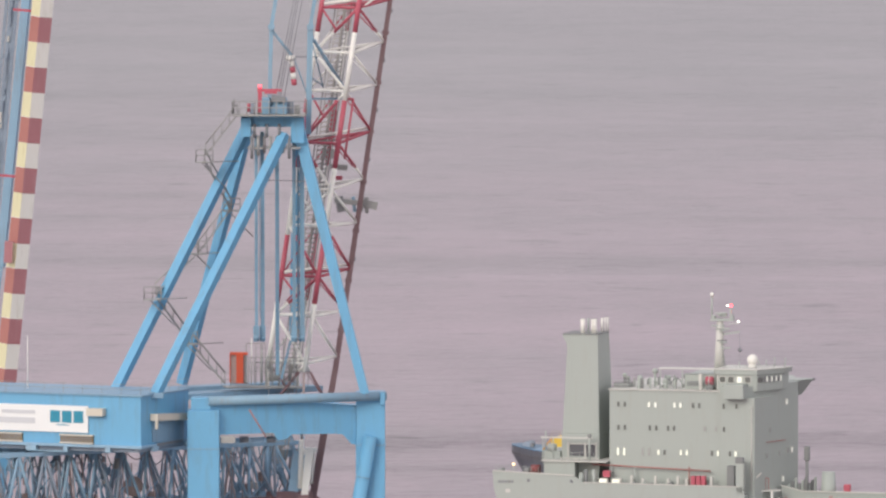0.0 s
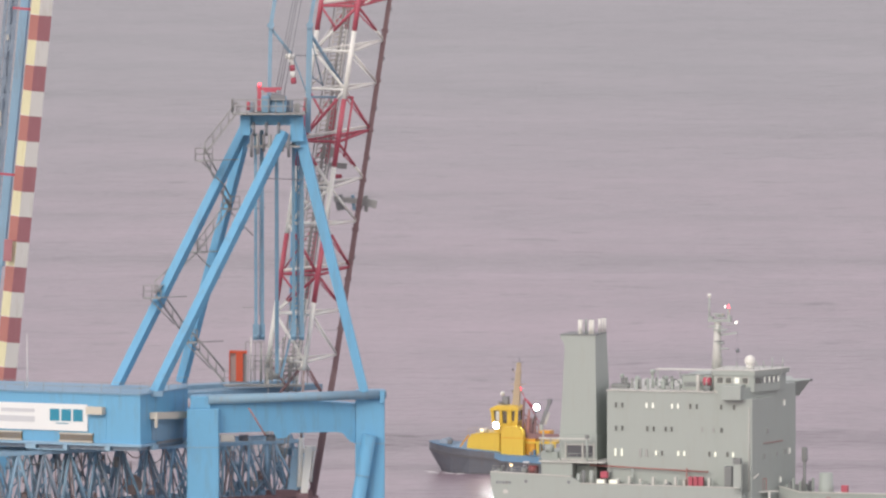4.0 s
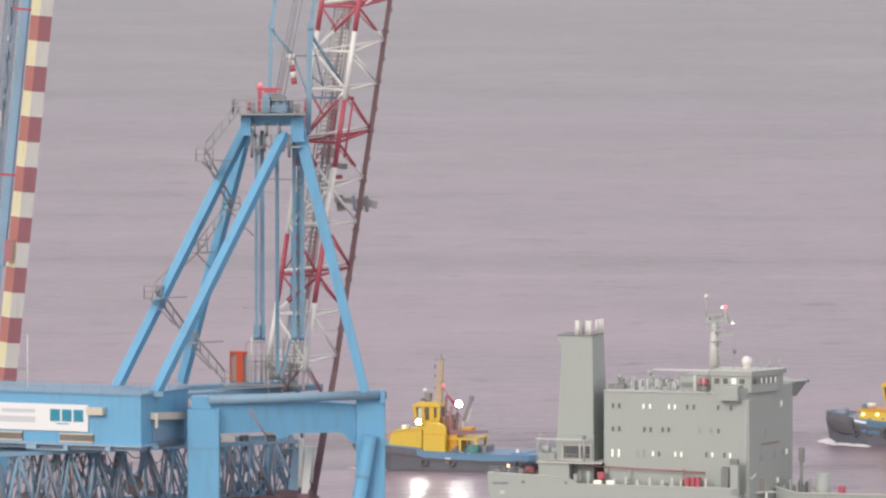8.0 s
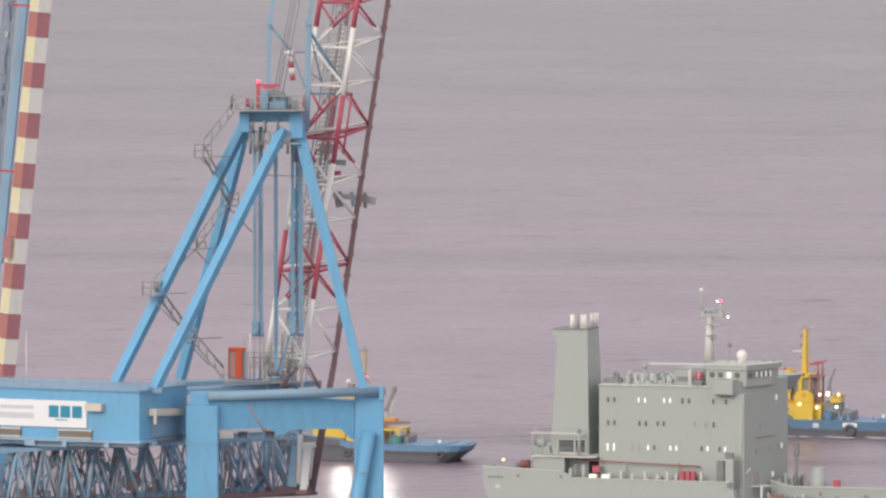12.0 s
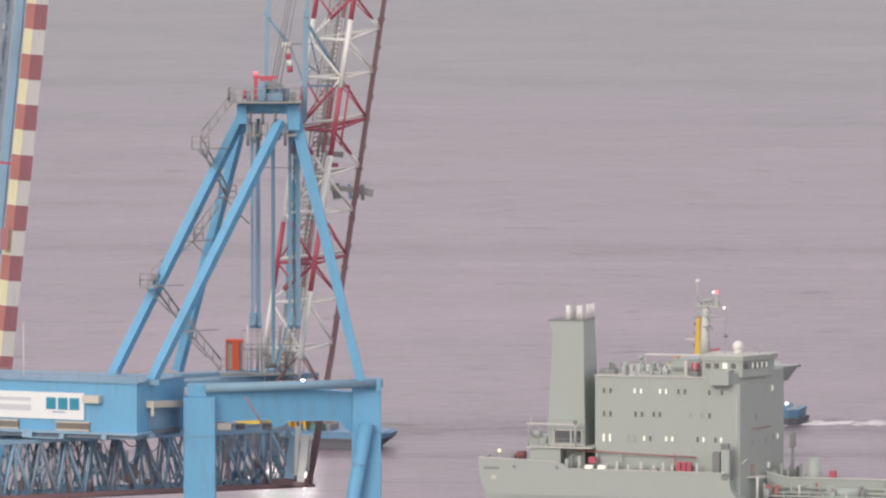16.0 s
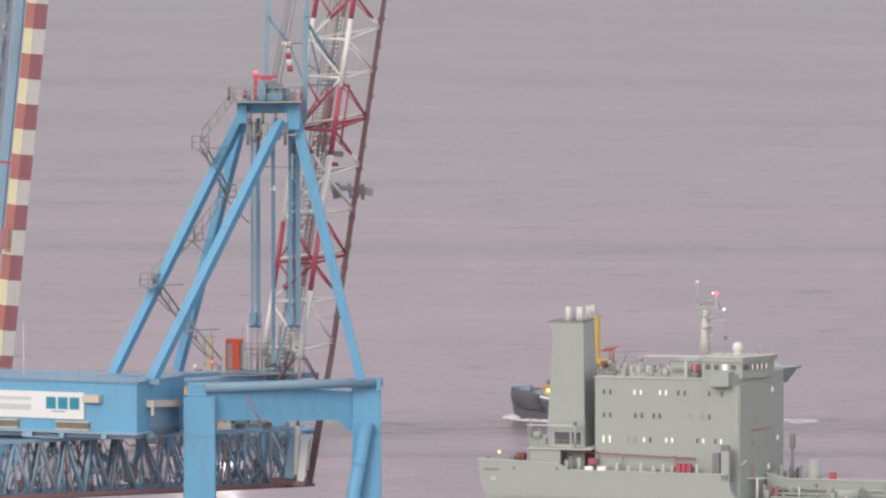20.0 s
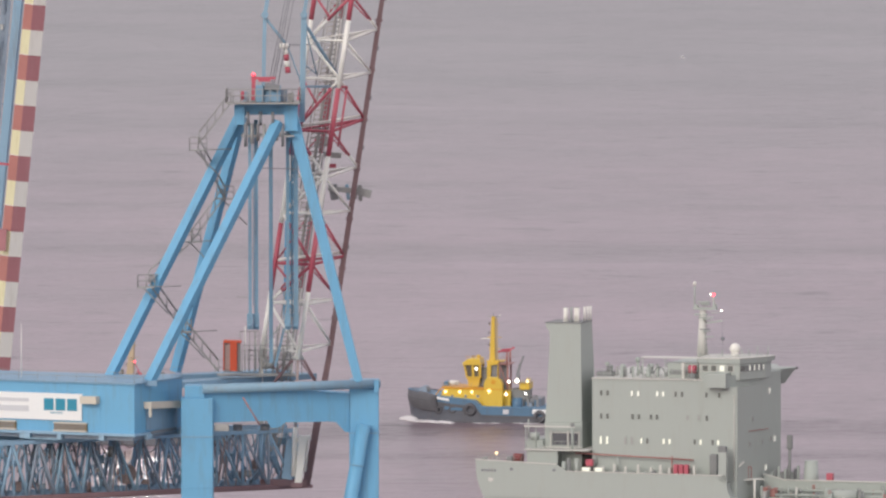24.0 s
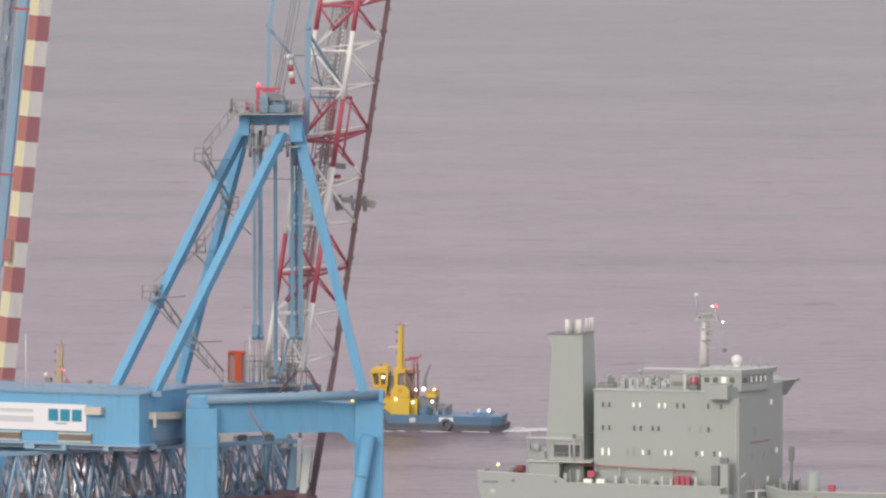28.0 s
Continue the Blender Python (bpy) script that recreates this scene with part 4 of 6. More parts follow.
for k, (s, lift) in enumerate(NODES):
    for c1, c2, r in (("near", "left", 0.13), ("left", "far", 0.08)):
        part("boom_ring", tube(boom_point(c1, s), boom_point(c2, s), r, seg=7), lower(s), boom)
    for c1, r in (("near", 0.13), ("left", 0.09), ("far", 0.09)):
        part("boom_ring", tube(boom_point(c1, s), boom_point("right", s + lift), r, seg=7), lower(s), boom)
    if band_of(s) == 0 and k:
        part("boom_strut", tube(boom_point("left", s + 0.3), boom_point("right", s + lift + 0.35), 0.13, seg=7), WHITE, boom)
    if not k:
        continue
    below, lift_below = NODES[k - 1]
    if k % 2 == 1:
        boom_member("boom_diagonal", "near", s, "left", below, 0.14)
        half = boom_point("near", s).lerp(boom_point("left", below), 0.5)
        part("boom_diagonal", tube(boom_point("left", s), half, 0.1, seg=7), lower((s + below) / 2), boom)
    else:
        boom_member("boom_diagonal", "left", s, "near", below, 0.14)
    boom_member("boom_diagonal", "near", s, "right", below + lift_below, 0.12)
    boom_member("boom_diagonal", "far", s, "left", below, 0.08)
    boom_member("boom_diagonal", "far", s, "right", below + lift_below, 0.06)
part("boom_strut", tube(boom_point("near", 43.2), boom_point("right", 45.4), 0.1, seg=7), WHITE, boom)
part("boom_strut", tube(boom_point("near", 35.2) + Vector((0.75, 0.6, 0)), boom_point("near", 29.8) + Vector((0.75, 0.6, 0)), 0.1, seg=7), RED, boom)
part("boom_strut", tube(boom_point("near", 35.2), boom_point("near", 35.2) + Vector((0.75, 0.6, 0)), 0.12, seg=7), RED, boom)
part("boom_gusset", bar(boom_point("far", 34.0), boom_point("far", 32.0), 0.5, 0.3), RED, boom)
for dx, dy, w, tone in ((-1.55, 3.4, 0.55, CREAM_GREY), (-0.95, 3.0, 0.34, GALV)):
    o = Vector((dx, dy, 0))
    ladder = bmesh.new()
    for side in (-0.5, 0.5):
        bar(Vector(BB) + o + axis * 2 + Vector((side * w, 0, 0)), Vector(BB) + o + axis * L_BOOM + Vector((side * w, 0, 0)), 0.1, 0.1, bm=ladder)
    q = 2.3
    while q < L_BOOM - 0.3:
        c = Vector(BB) + o + axis * q
        bar(c + Vector((-w / 2, 0, 0)), c + Vector((w / 2, 0, 0.1)), 0.13, 0.06, bm=ladder)
        q += 0.42
    part("boom_ladder", ladder, tone, boom)
for dx, dy, w in ((-0.5, 3.2, 0.12), (-2.1, 3.6, 0.12), (-1.25, 3.8, 0.2)):
    o = Vector((dx, dy, 0))
    part("boom_cable", bar(Vector(BB) + o + axis * 2, Vector(BB) + o + axis * L_BOOM, w, 0.15), GALV, boom)
plat = part("boom_platform", bar((-9.73, 709.00, 61.74), (-7.30, 709.00, 61.54), 0.45, 1.6), GALV, boom, "dark machinery platform clamped to the boom")
part("platform_box", bar((-7.31, 710.00, 61.49), (-5.89, 710.00, 61.18), 0.7, 1.2), GALV, plat)
part("platform_box", bar((-9.33, 709.00, 62.09), (-9.13, 709.00, 60.72), 0.7, 1.0), DARK_STEEL, plat)
part("platform_box", bar((-8.06, 709.00, 62.09), (-7.91, 709.00, 60.72), 0.3, 1.0), BLUE_LATTICE, plat)
part("platform_box", bar((-6.90, 710.00, 62.00), (-6.85, 710.00, 60.57), 0.35, 1.0), GALV, plat)
part("platform_box", bar((-10.11, 711.00, 64.70), (-8.59, 711.00, 64.60), 0.5, 1.0), GALV, plat)
part("platform_box", bar((-9.76, 711.00, 63.68), (-9.05, 711.00, 63.68), 0.35, 0.8), RED, plat)
part("platform_box", bar((-11.01, 713.00, 65.84), (-9.38, 713.00, 65.74), 0.9, 0.8), GALV, plat)

# ---- neighbouring crane: banded box boom raised beside its blue mast ----
crane_b = thing("neighbour_crane", (-45.0, 729.0, QUAY_Z), "neighbouring crane with red and cream banded box boom raised", "crane")
P_TOP, P_BOT = (-36.70, 728.00, 80.10), (-40.55, 728.00, 42.06)
span = (Vector(P_BOT) - Vector(P_TOP)).length
seg_h = 47.91 / 20.59
n = int(span / seg_h) + 1
direction = (Vector(P_BOT) - Vector(P_TOP)).normalized()
for i in range(n + 1):
    a, b = Vector(P_TOP) + direction * (i * seg_h), Vector(P_TOP) + direction * ((i + 1) * seg_h)
    tone, off_tone = (BAND_WHITE, BAND_YELLOW) if i % 2 == 0 else (BAND_RED, BAND_WARM_RED)
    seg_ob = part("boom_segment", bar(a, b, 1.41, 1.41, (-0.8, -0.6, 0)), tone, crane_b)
    # second slot colours only the faces turned left
    seg_ob.data.materials.append(off_tone)
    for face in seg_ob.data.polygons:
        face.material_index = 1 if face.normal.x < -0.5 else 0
    part("boom_joint", bar(b - direction * 0.03, b + direction * 0.03, 1.46, 1.46, (-0.8, -0.6, 0)), tone, crane_b)
foot = Vector(P_TOP) + direction * ((n + 1) * seg_h)
part("boom_segment", bar(foot, foot + direction * 37, 1.41, 1.41, (-0.8, -0.6, 0)), BLUE, crane_b)
mast_t, mast_b = (-38.69, 732.28, 80.12), (-41.28, 732.28, 54.46)
part("mast_post", bar(plus(mast_t, 0.22), plus(mast_b, 0.22), 0.77, 0.75, (-0.2, -0.98, 0)), BLUE_ROOF, crane_b)
for dx, w, tone in ((-0.75, 0.34, SLATE), (-1.2, 0.5, SLATE), (-1.7, 0.3, SLATE)):
    part("mast_post", bar(plus(mast_t, dx, 2), plus(mast_b, dx + 0.2, 2), w, 0.5), tone, crane_b)
for i in range(16):
    c = mid(plus(mast_t, -1.2, 1.6), plus(mast_b, -1.0, 1.6), i / 16)
    part("mast_box", bar(c, plus(c, 0, 0, 0.5 + 0.5 * (i % 3)), 0.22, 0.2), SHIP_TRIM if i % 5 == 3 else SLATE, crane_b)
for i in range(12):
    c = mid(plus(mast_t, -1.0, 1), plus(mast_b, -0.8, 1), i / 12)
    part("mast_rung", tube(plus(c, -0.7), plus(c, 0.7, 0, 1.2), 0.05, seg=6), SLATE, crane_b)
part("mast_post", bar(mast_b, plus(mast_b, -2.9, 0, -24), 0.95, 0.9), BLUE_ROOF, crane_b)
for c in ((-39.69, 728.54, 63.22), (-37.57, 728.54, 78.43)):
    part("boom_bracket", bar(plus(c, -2.0), plus(c, 0.4, 0, -0.2), 0.22, 0.4), RED, crane_b)
part("junction_box", bar((-39.93, 726.93, 57.15), (-40.04, 726.93, 55.17), 0.75, 0.6), BAND_RED, crane_b)
part("pedestal", block(-49, -40, 722, 736, QUAY_Z, 8.0, 0.2), CONCRETE, crane_b)

# ---- grey ship lying off the quay: x forward, y away from the near side, z up ----
ship = thing("grey_ship", (0, 0, 0), "pale grey supply ship with tall funnel and slab-sided superstructure", "ship")
shell = prism([(-13.95, 13.9), (17.45, 13.9), (17.5, 13.2), (17.7, 12.6), (18.15, 12.0), (18.8, 11.5), (19.8, 11.2), (72, 10.9), (66, -3), (-7.0, -3), (-9.6, 4.5), (-11.2, 7.0), (-12.4, 9.6), (-13.2, 11.8), (-13.7, 13.0)], -2.2, 22.5)
for v in shell.verts:
    if v.co.y < 0 and v.co.z < 7.6:
        v.co.y += (7.6 - v.co.z) * 0.3
hull = part("hull", shell, SHIP, ship)
part("bulwark", prism([(-14.0, 13.9), (-14.15, 16.15), (-3.9, 15.75), (-3.2, 15.4), (-2.6, 14.95), (17.35, 14.8), (17.45, 14.3), (17.45, 13.9)], -2.2, -2.0), SHIP, hull)
part("bulwark", prism([(-14.0, 13.9), (-14.15, 16.15), (-13.95, 16.15), (-13.8, 13.9)], -2.0, 3.0), SHIP, hull)
part("bulwark_cap", bar((-14.1, -2.1, 16.2), (-3.9, -2.1, 15.8), 0.12, 0.34), SHIP_TRIM, hull)
part("bulwark_cap", bar((-2.6, -2.1, 15.0), (16.9, -2.1, 14.85), 0.1, 0.34), SHIP_TRIM, hull)
part("deck", block(-13.8, 17.4, -2.0, 22.4, 13.9, 13.94), SHIP_DECK, hull)
side_deck = block(20.0, 71, -2.0, 22.4, 10.9, 11.3)
part("side_deck", side_deck, SHIP_DECK, hull)
part("inner_bulwark", prism([(20.3, 10.9), (20.3, 14.45), (21.0, 14.4), (21.9, 14.05), (22.8, 13.85), (70, 13.75), (70, 10.9)], 6.0, 6.5), SHIP, ship)
part("deck_lip", bar((22.8, 5.95, 13.8), (70, 5.95, 13.72), 0.14, 0.24), SHIP_TRIM, ship)
part("deck_lip", bar((20.2, 5.95, 14.5), (22.8, 5.95, 13.85), 0.12, 0.2), SHIP_TRIM, ship)
part("side_platform", bar((17.3, 1.6, 14.05), (20.4, 4.0, 14.05), 0.16, 1.6), SHIP_TRIM, ship)
for a_ in (18.75, 19.85):
    part("platform_post", tube((a_, 2.6, 10.9), (a_, 2.6, 14.0), 0.14, seg=9), BUFF, ship)
for a_ in (19.3, 19.7, 20.1):
    part("platform_frame", tube((a_ - 0.7, 2.8, 14.1), (a_ - 0.7, 2.8, 15.6), 0.06, seg=6), FADED_RED, ship)
part("platform_frame", tube((18.6, 2.8, 15.6), (19.4, 2.8, 15.6), 0.06, seg=6), FADED_RED, ship)
part("davit_arm", tube((17.6, 0.5, 15.0), (19.0, 0.5, 16.4), 0.1, seg=7), SHIP_TRIM, ship)
rnd = random.Random(8)
for i in range(44):
    a_, b_ = 20.4 + i * 0.42 + rnd.uniform(-0.15, 0.15), rnd.uniform(2.0, 5.2)
    h, r = rnd.uniform(0.8, 2.0), rnd.choice((0.1, 0.14, 0.2, 0.32))
    tone = (SHIP, SHIP, GALV, SHIP_DECK, SHIP_TRIM, SHIP, SHIP)[i % 7]
    if i % 11 == 4:
        tone = FADED_RED
    fit = part("deck_pipe", tube((a_, b_, 11.2), (a_, b_, 11.3 + h), r, seg=8), tone, ship)
    if i % 3 == 0:
        part("valve_wheel", ring((a_, b_ - r - 0.05, 11.3 + h), 0.2, 0.05, seg=8), FADED_RED if i % 2 else DARK_STEEL, fit)
for b_, z in ((3.2, 12.2), (4.4, 12.7), (2.4, 11.8)):
    part("cargo_pipe", tube((21.5, b_, z), (60, b_, z - 0.1), 0.17, seg=10), SHIP, ship)
for i, a_ in enumerate((20.6, 21.6)):
    part("hose_frame", block(a_, a_ + 0.7, 3.0, 3.4, 11.3, 13.1 - 0.2 * i, 0.04), FADED_RED, ship)
part("deck_tank", tube((28.5, 3.4, 12.2), (32.5, 3.4, 12.2), 0.7, seg=16), SHIP, ship)
for i in range(5):
    part("name_bar", block(-13.4 + i * 0.4, -13.12 + i * 0.4, -2.26, -2.2, 14.75, 15.05), DARK_STEEL, hull)
part("hull_mark", block(-12.5, -11.9, -2.26, -2.2, 13.55, 14.0), SHIP_TRIM, hull)
for x in (-9.6, -4.2):
    part("fairlead", tube((x, -2.3, 15.1), (x, -2.1, 15.1), 0.2, seg=12), DARK_STEEL, hull)

house = part("superstructure", block(0.0, 13.9, 0.2, 21.8, 13.94, 26.22, 0.06), SHIP, ship, "pale grey slab-sided superstructure")
part("superstructure_front", plan_block([(13.9, 0.0), (18.25, 0.0), (21.25, 11.0), (18.25, 22.0), (13.9, 22.0)], 10.95, 25.5), SHIP, ship)
part("deck_edge", block(-0.12, 14.0, 0.05, 20.6, 26.22, 26.34), SHIP_TRIM, ship)
part("seam_pipe", tube((17.9, -0.15, 14.2), (17.9, -0.15, 24.5), 0.07, seg=8), SHIP_TRIM, ship)
pane_rows = (
    (24.5, ((1.15, 0), (1.95, 0), (5.0, 1), (5.8, 1), (8.2, 1), (8.95, 1), (10.5, 0), (11.3, 0), (14.4, 0), (16.0, 0))),
    (21.66, ((1.15, 0), (1.95, 0), (5.1, 0), (5.9, 0), (7.4, 0), (8.15, 0), (12.0, 2), (13.4, 2), (14.45, 0))),
    (18.7, ((1.1, 1), (1.9, 1), (4.2, 2), (5.0, 2), (6.2, 1), (6.95, 0), (9.0, 1), (9.75, 1), (12.9, 0), (13.65, 1), (15.2, 0), (15.9, 1))),
)
for z, row in pane_rows:
    for x, lit in row:
        front = 0.0 if x > 13.9 else 0.2
        h = 0.46 if z < 19 and (x < 2.5 or 4 < x < 5.5) else 0.3
        w = part("window", block(x - 0.2, x + 0.2, front - 0.06, front + 0.04, z - h - 0.07, z + h + 0.07), SHIP, house if x < 13.9 else ship)
        part("pane", block(x - 0.13, x + 0.13, front - 0.09, front - 0.06, z - h, z + h), (DARK_PANE, LIT_PANE if z < 20 else LIT_DIM, GALV)[lit], w)
SLANT = Vector((3.0, 11.0, 0)).normalized()


def front_box(foot, along, width, z0, z1, lift, depth=0.06, way=None):
    """A flat box on a slanted front wall that starts at foot, along metres from its near corner."""
    way = way or SLANT
    out = Vector((way.y, -way.x, 0))
    c = Vector(foot) + way * along + out * lift
    a, b = c - way * (width / 2), c + way * (width / 2)
    zm = (z0 + z1) / 2
    return bar((a.x, a.y, zm), (b.x, b.y, zm), z1 - z0, depth, tuple(out))


for along, z, lit in ((8.3, 24.6, 1), (4.0, 21.4, 0), (3.2, 18.3, 0), (6.4, 18.4, 0), (8.6, 18.6, 0), (9.7, 18.6, 1), (7.4, 15.2, 1)):
    w = part("window", front_box((18.25, 0, 0), along, 0.6, z - 0.42, z + 0.42, 0.03), SHIP_TRIM if lit else SHIP, ship)
    part("pane", front_box((18.25, 0, 0), along, 0.36, z - 0.28, z + 0.28, 0.08), LIT_DIM if lit else GALV, w)
part("fire_rail", front_box((18.25, 0, 0), 5.4, 5.0, 19.9, 20.0, 0.1), FADED_RED, ship)

# wheelhouse and wings
bridge = part("wheelhouse", plan_block([(13.3, 1.4), (18.2, 1.4), (20.4, 6.2), (20.6, 8.5), (13.3, 8.5)], 26.3, 28.3), SHIP, ship, "pale grey wheelhouse with a band of square windows")
part("wheelhouse_roof", plan_block([(13.0, 1.2), (18.3, 1.2), (20.6, 6.1), (20.95, 8.8), (13.0, 8.8)], 28.3, 28.85), SHIP, bridge)
part("roof_lip", plan_block([(12.9, 1.12), (18.35, 1.12), (20.7, 6.05), (21.05, 8.9), (12.9, 8.9)], 28.85, 28.95), SHIP_TRIM, bridge)
for i, x in enumerate((13.93, 14.99, 16.04, 17.08)):
    w = part("wheelhouse_window", block(x - 0.42, x + 0.42, 1.32, 1.42, 27.25, 28.1), SHIP_TRIM, bridge)
    part("pane", block(x - (0.26 if i == 2 else 0.34), x + (0.26 if i == 2 else 0.34), 1.29, 1.32, 27.33, 28.02), LIT_DIM if i == 2 else DARK_PANE, w)
CHAMFER = Vector((2.2, 4.8, 0)).normalized()
for along, width, tone in ((0.6, 0.95, DARK_PANE), (1.55, 0.5, SHIP_DECK), (2.0, 0.24, LIT_DIM), (2.5, 0.5, SHIP_DECK), (2.95, 0.24, LIT_DIM), (3.42, 0.5, SHIP_DECK), (3.86, 0.24, LIT_DIM), (4.3, 0.5, SHIP_DECK), (4.75, 0.24, LIT_DIM)):
    w = part("wheelhouse_window", front_box((18.2, 1.4, 0), along, width + 0.1, 27.25, 28.1, 0.01, way=CHAMFER), SHIP, bridge)
    part("pane", front_box((18.2, 1.4, 0), along, width, 27.35, 28.0, 0.06, way=CHAMFER), tone, w)
part("bridge_wing", block(14.7, 17.1, -1.3, 1.4, 25.45, 27.2, 0.05), SHIP, bridge)
wing = plan_block([(18.6, 11.0), (21.3, 12.5), (22.3, 15.0), (21.6, 16.5), (18.6, 16.5)], 25.0, 27.0)
for v in wing.verts:
    if v.co.z < 26 and v.co.x > 20:
        v.co.x -= 1.5
part("bridge_wing", wing, SHIP, bridge)
part("bridge_front", plan_block([(13.9, 0.0), (17.1, 0.0), (20.0, 6.2), (21.2, 11.0), (18.3, 22.0), (13.9, 22.0)], 25.5, 26.9), SHIP, bridge)
part("wing_lamp", ball((22.2, 15.6, 26.9), 0.2), DARK_STEEL, bridge)
radio = part("radio_house", block(8.8, 12.7, 3.0, 12.0, 26.2, 28.1, 0.05), SHIP, ship)
part("canopy", block(5.6, 13.4, 2.4, 4.4, 28.75, 28.85), SHIP_TRIM, radio)
part("raft_cradle", block(11.9, 12.7, 1.2, 1.8, 26.34, 27.02, 0.04), SHIP_DECK, ship)
for x in (11.1, 13.35):
    part("deck_pillar", block(x - 0.2, x + 0.2, 1.45, 1.85, 26.3, 28.3, 0.03), SHIP_TRIM, ship)
for x in (5.8, 8.6):
    part("canopy_post", tube((x, 2.6, 26.1), (x, 2.6, 28.75), 0.07, seg=6), SHIP, radio)
part("radio_recess", block(9.1, 11.2, 2.9, 3.0, 26.7, 27.3), SHIP_DECK, radio)
buoy = part("life_raft", tube((11.85, 1.5, 27.5), (12.75, 1.5, 27.5), 0.5, seg=14), RED, ship, "red life-raft canister")
part("raft_strap", tube((12.25, 1.5, 27.5), (12.35, 1.5, 27.5), 0.53, seg=14), SHIP_TRIM, buoy)
railing(ship, [(0.2, 0.4, 26.34), (13.6, 0.4, 26.34)], 1.05, 1.2, 0.03, SHIP)
railing(ship, [(13.2, 1.2, 28.95), (18.2, 1.2, 28.95), (20.6, 6.2, 28.95)], 0.5, 1.2, 0.025, SHIP)
for i, (x, y, h) in enumerate(((1.0, 4, 1.7), (2.2, 7, 1.2), (3.3, 3, 1.4), (4.6, 5, 2.2), (5.4, 9, 1.2), (6.4, 3, 1.1), (7.4, 4, 1.3), (8.3, 6, 1.6))):
    v = part("deck_vent", tube((x, y, 26.1), (x, y, 26.1 + h), 0.16 + 0.08 * (i % 3), seg=9), SHIP if i % 2 else SHIP_DECK, ship)
    part("vent_head", ball((x, y, 26.1 + h), 0.3 + 0.06 * (i % 2), seg=10), SHIP, v)
rnd = random.Random(17)
for i in range(22):
    x, y, h = 1.0 + i * 0.36, rnd.uniform(1.5, 9.0), rnd.uniform(0.5, 1.7)
    part("deck_fitting", block(x - 0.08, x + rnd.uniform(0.05, 0.3), y, y + 0.3, 26.1, 26.1 + h, 0.02), (SHIP, SHIP_DECK, SHIP, GALV)[i % 4], ship)
arch = bmesh.new()
for i in range(9):
    u0, u1 = math.pi * i / 9, math.pi * (i + 1) / 9
    bar((7.8 + 0.7 * math.cos(u0), 3.0, 26.7 + 0.9 * math.sin(u0)), (7.8 + 0.7 * math.cos(u1), 3.0, 26.7 + 0.9 * math.sin(u1)), 0.12, bm=arch)
part("davit_arch", arch, SHIP_DECK, ship)
part("deck_box", block(-0.2, 1.8, 3.0, 5.0, 26.1, 26.9, 0.05), SHIP_DECK, ship)

# mast with lamps, radome and signal ball
mast = part("mast", tube((12.28, 6.5, 28.00), (12.43, 6.5, 34.45), 0.64, 0.4, seg=14), SHIP_TRIM, ship, "tapered grey signal mast with lit red and white lamps")
part("crosstree", bar((11.28, 6.5, 34.65), (14.18, 6.5, 34.65), 0.3, 0.9), SHIP, mast)
part("yard", bar((12.78, 6.5, 32.85), (14.88, 6.5, 33.20), 0.2, 0.3), SHIP, mast)
part("mast_pole", tube((11.38, 6.5, 34.65), (11.38, 6.5, 37.45), 0.12, seg=8), SHIP, mast)
part("mast_pole", tube((13.78, 6.5, 34.65), (13.78, 6.5, 36.05), 0.14, seg=8), SHIP, mast)
part("mast_lamp", ball((11.38, 6.5, 37.7), 0.27), BUFF, mast)
part("mast_lamp", ball((13.83, 6.3, 36.40), 0.17), LAMP_RED, mast, "lit red mast lamp")
part("mast_lamp", ball((13.48, 6.0, 36.40), 0.11), LAMP_SMALL, mast)
part("mast_lamp", ball((14.78, 6.3, 34.45), 0.11), LAMP_SMALL, mast, "lit white mast lamp")
part("lamp_arm", bar((13.48, 6.5, 34.15), (14.78, 6.5, 34.20), 0.08), SHIP, mast)
for z in (29.5, 30.2, 30.9, 31.6, 32.3, 33.0):
    part("mast_step", bar((12.53, 6.2, z), (13.03, 6.2, z), 0.06), SHIP_DECK, mast)
part("signal_ball", ball((14.98, 6.3, 31.00), 0.28), DARK_STEEL, mast)
part("signal_line", tube((14.98, 6.3, 28.10), (14.88, 6.4, 33.15), 0.02, seg=4), DARK_STEEL, mast)
for x, z, w, h in ((11.6, 34.9, 0.5, 0.5), (12.8, 35.2, 0.9, 0.35), (13.9, 35.0, 0.4, 0.6), (12.2, 33.9, 1.6, 0.18), (13.2, 31.2, 1.1, 0.14)):
    part("mast_fitting", block(x - w / 2, x + w / 2, 6.1, 6.9, z - h / 2, z + h / 2, 0.03), SHIP, mast)
for z, w, dx in ((35.45, 1.5, 0.2), (33.55, 1.9, 0.4), (32.1, 1.2, 0.3)):
    platform = part("mast_platform", tube((12.45 + dx, 6.5, z - 0.3), (12.45 + dx, 6.5, z - 0.18), 0.6, seg=14), SHIP, mast)
    part("radar_scanner", bar((12.45 + dx - w / 2, 6.1, z), (12.45 + dx + w / 2, 6.0, z + 0.05), 0.16, 0.18), SHIP if z > 33 else SHIP_DECK, platform)
    part("scanner_post", tube((12.45 + dx, 6.1, z - 0.2), (12.45 + dx, 6.1, z), 0.12, seg=8), SHIP, platform)
for x in (11.9, 13.1):
    part("mast_stay", tube((x, 6.4, 28.9), (12.43, 6.5, 33.6), 0.05, seg=6), SHIP, mast)
dome = part("radome", ball((16.95, 4.5, 29.92), 0.67, seg=18), BUFF, ship, "white satellite radome")
part("radome_base", tube((16.95, 4.5, 28.9), (16.95, 4.5, 29.4), 0.5, seg=14), BUFF, dome)
